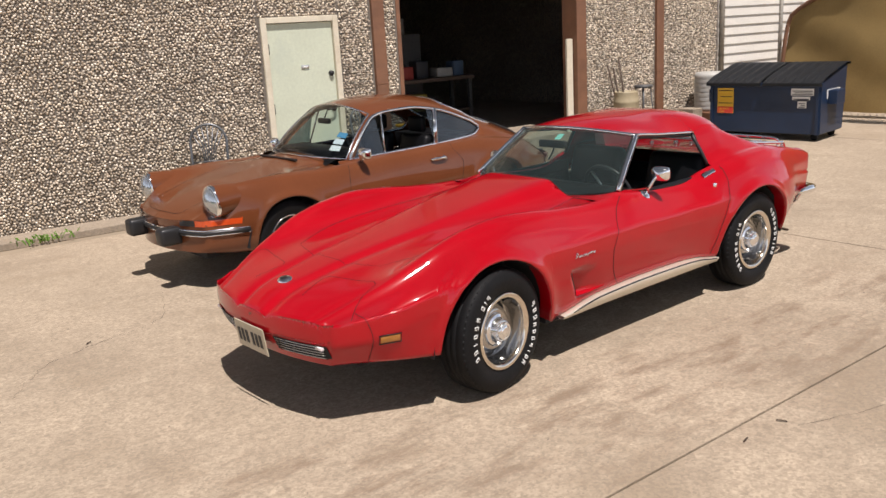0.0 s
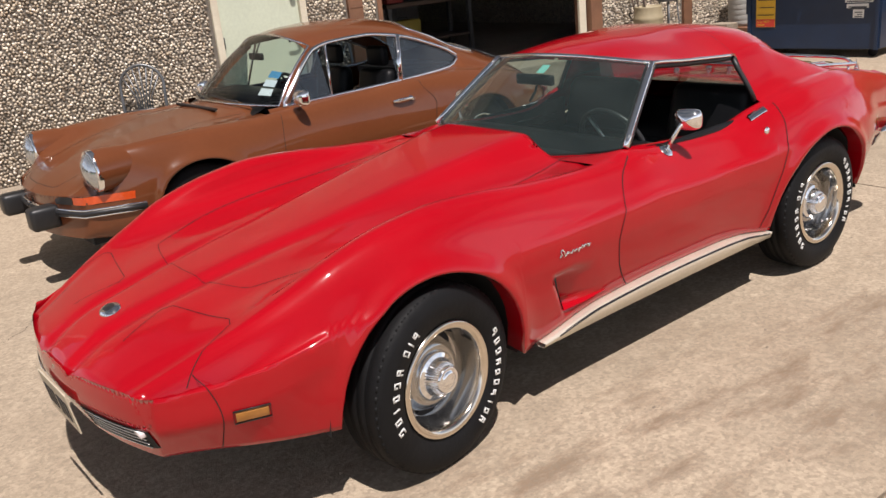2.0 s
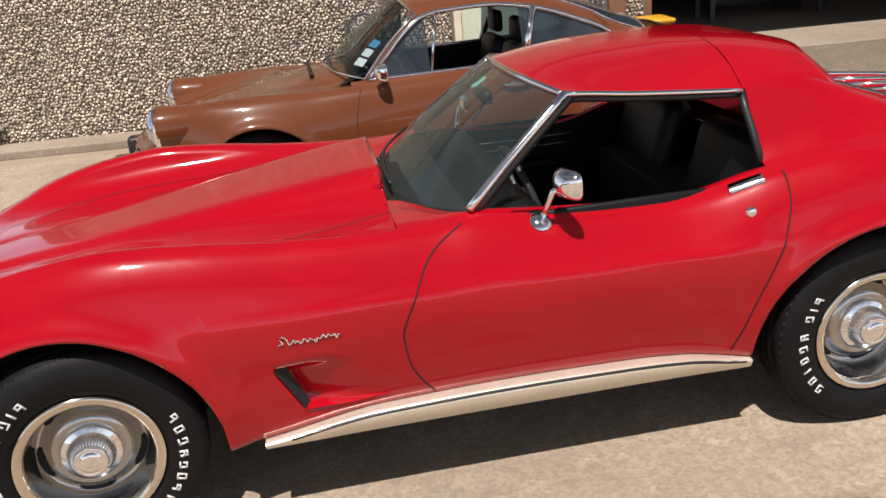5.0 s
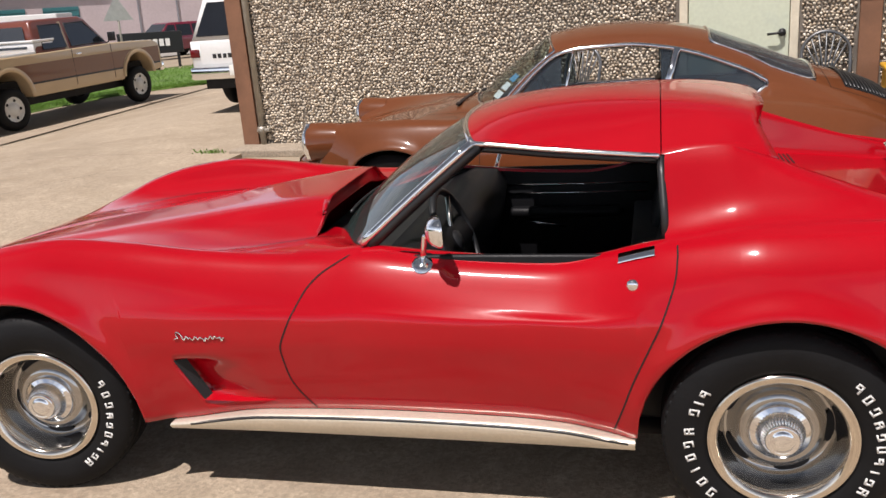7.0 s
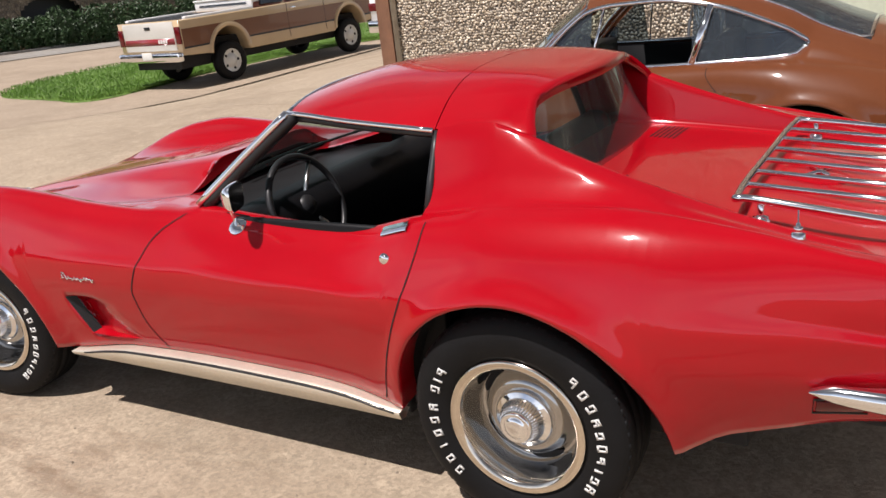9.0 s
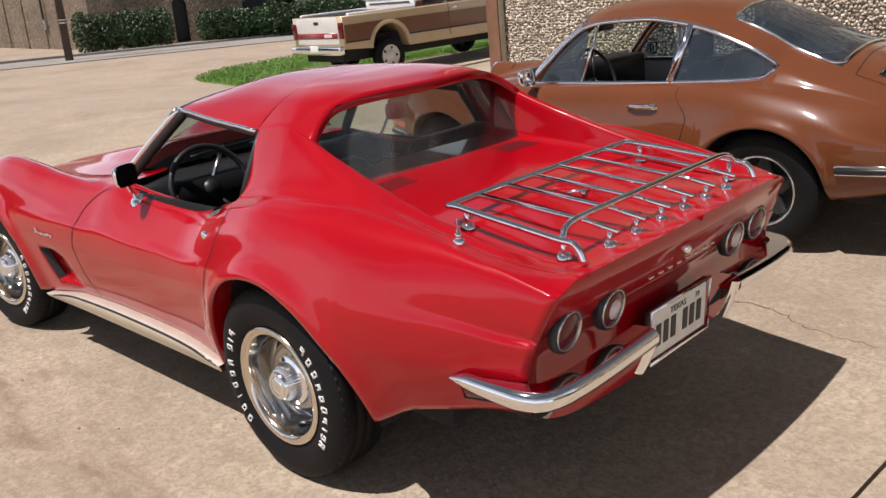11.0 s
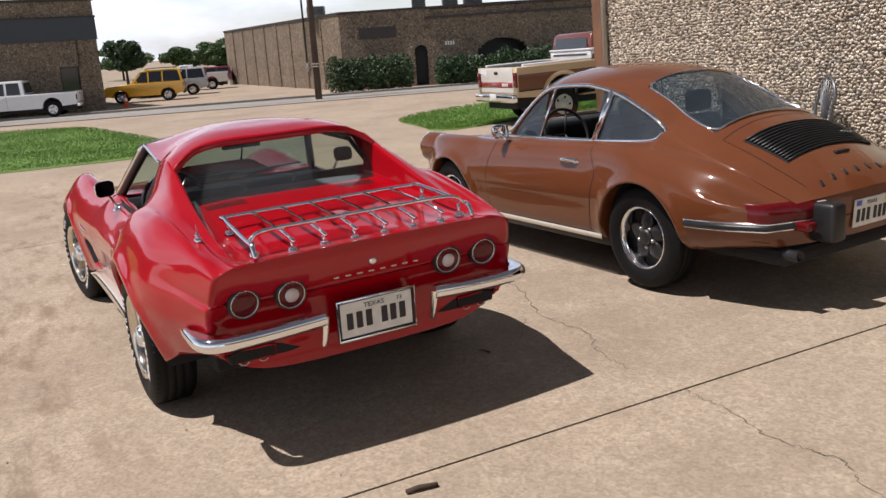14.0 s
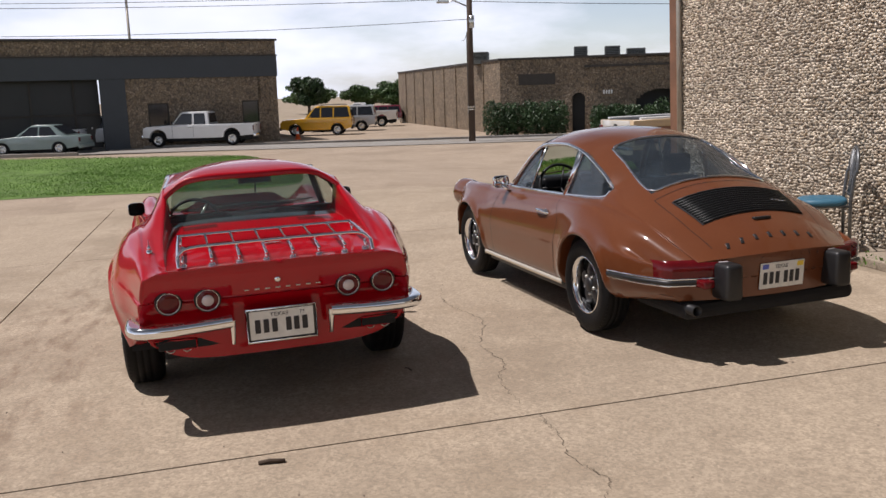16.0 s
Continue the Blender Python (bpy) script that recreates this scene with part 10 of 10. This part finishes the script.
bm = bm_new()
tube(bm, [(0.155 * math.cos(t), 0.155 * math.sin(t), 0.24) for t in np.linspace(0, 2 * math.pi, 20, endpoint=False)], 0.007, 6, closed=True)
part("ring", bm, CHAIR_STEEL, stool)
barrel = thing("barrel", "pale grey ribbed plastic barrel on a low stand", "barrel", WALL @ pose(9.0, -0.42, 0.16))
bm = bm_new()
prof = [(0.0, 0.12)]
for k in range(8):
    prof += [(0.255, 0.13 + 0.075 * k), (0.265, 0.165 + 0.075 * k), (0.255, 0.20 + 0.075 * k)]
prof += [(0.23, 0.76), (0.0, 0.77)]
lathe(bm, prof, 32, pose(0, 0, 0, 90))
part("shell", bm, mat("grey_plastic", (0.42, 0.41, 0.38), 0.5, var=0.08), barrel)
bm = bm_new()
box(bm, -0.35, -0.28, 0.0, 0.30, 0.28, 0.12, 0.01)
part("stand", bm, RUST_POST, barrel, smooth=False)
bm = bm_new()
box(bm, -0.62, -0.15, 0.0, -0.38, 0.15, 0.20, 0.01)
part("block", bm, APRON, barrel, smooth=False)


# ---- inside the dark workshop ----
GREY_METAL = mat("grey_metal_cabinet", (0.06, 0.06, 0.06), 0.5, var=0.15, scale=3)
DULL_WHITE = mat("dull_white_metal", (0.12, 0.115, 0.11), 0.5, var=0.1, scale=3)


def bench(u, v, w, dpt, h, label):
    t = thing("workbench", label, "workbench", WALL @ pose(u, v, 0.20))
    bm = bm_new()
    box(bm, 0, 0, h - 0.06, w, dpt, h, 0.008)
    part("top", bm, POLE_WOOD, t, smooth=False)
    for x in (0.04, w - 0.10):
        for y in (0.04, dpt - 0.10):
            bm = bm_new()
            box(bm, x, y, 0, x + 0.06, y + 0.06, h - 0.06)
            part("leg", bm, GREY_METAL, t, smooth=False)
    bm = bm_new()
    box(bm, 0.05, 0.05, 0.25, w - 0.05, dpt - 0.05, 0.28)
    part("shelf", bm, POLE_WOOD, t, smooth=False)
    return t


bench(4.7, 2.6, 1.6, 0.7, 0.85, "cluttered wooden workbench in the dim workshop")
bench(3.3, 5.5, 2.0, 0.7, 0.9, "wooden workbench at the back of the workshop")


def cabinet(u, v, w, dpt, h, m_, label):
    t = thing("cabinet", label, "cabinet", WALL @ pose(u, v, 0.20))
    bm = bm_new()
    box(bm, 0, 0, 0, w, dpt, h, 0.01)
    part("body", bm, m_, t, smooth=False)
    for k in range(2):
        bm = bm_new()
        box(bm, 0.02 + w / 2 * k, -0.012, 0.05, w / 2 - 0.01 + w / 2 * k, -0.001, h - 0.05, 0.004)
        dd = part("door", bm, m_, t, smooth=False)
        bm = bm_new()
        box(bm, w / 2 - 0.06 + 0.10 * k, -0.03, h * 0.48, w / 2 - 0.04 + 0.10 * k, -0.012, h * 0.58)
        part("handle", bm, STEEL, dd)
    return t


cabinet(5.35, 4.2, 0.9, 0.5, 1.6, DULL_WHITE, "dull white metal cabinet in the workshop")
cabinet(3.6, 4.6, 0.8, 0.5, 1.9, GREY_METAL, "grey metal cabinet in the workshop")
for i, (u, v, z, sx, sz, c) in enumerate(((4.8, 2.75, 1.05, 0.30, 0.22, (0.30, 0.04, 0.03)), (5.2, 2.8, 1.05, 0.25, 0.30, (0.03, 0.03, 0.035)), (5.6, 2.75, 1.05, 0.34, 0.16, (0.30, 0.29, 0.27)), (6.0, 2.8, 1.05, 0.22, 0.26, (0.06, 0.10, 0.16)), (4.9, 2.8, 0.48, 0.5, 0.3, (0.28, 0.21, 0.03)), (3.9, 5.6, 1.1, 0.4, 0.4, (0.25, 0.25, 0.24)), (4.5, 5.6, 1.1, 0.3, 0.3, (0.22, 0.16, 0.10)), (5.45, 4.25, 1.8, 0.5, 0.3, (0.3, 0.29, 0.26)))):
    b_ = thing("tool_crate", "small box of tools and parts on the bench", "box", WALL @ pose(u, v, z), "boxes in the workshop")
    bm = bm_new()
    box(bm, 0, 0, 0, sx, 0.26, sz, 0.02)
    part("case", bm, mat("crate_colour", c, 0.6), b_)
    bm = bm_new()
    tube(bm, [(sx * 0.3, 0.13, sz), (sx * 0.35, 0.13, sz + 0.04), (sx * 0.65, 0.13, sz + 0.04), (sx * 0.7, 0.13, sz)], 0.008, 6)
    part("grip", bm, BLACK_TRIM, b_)
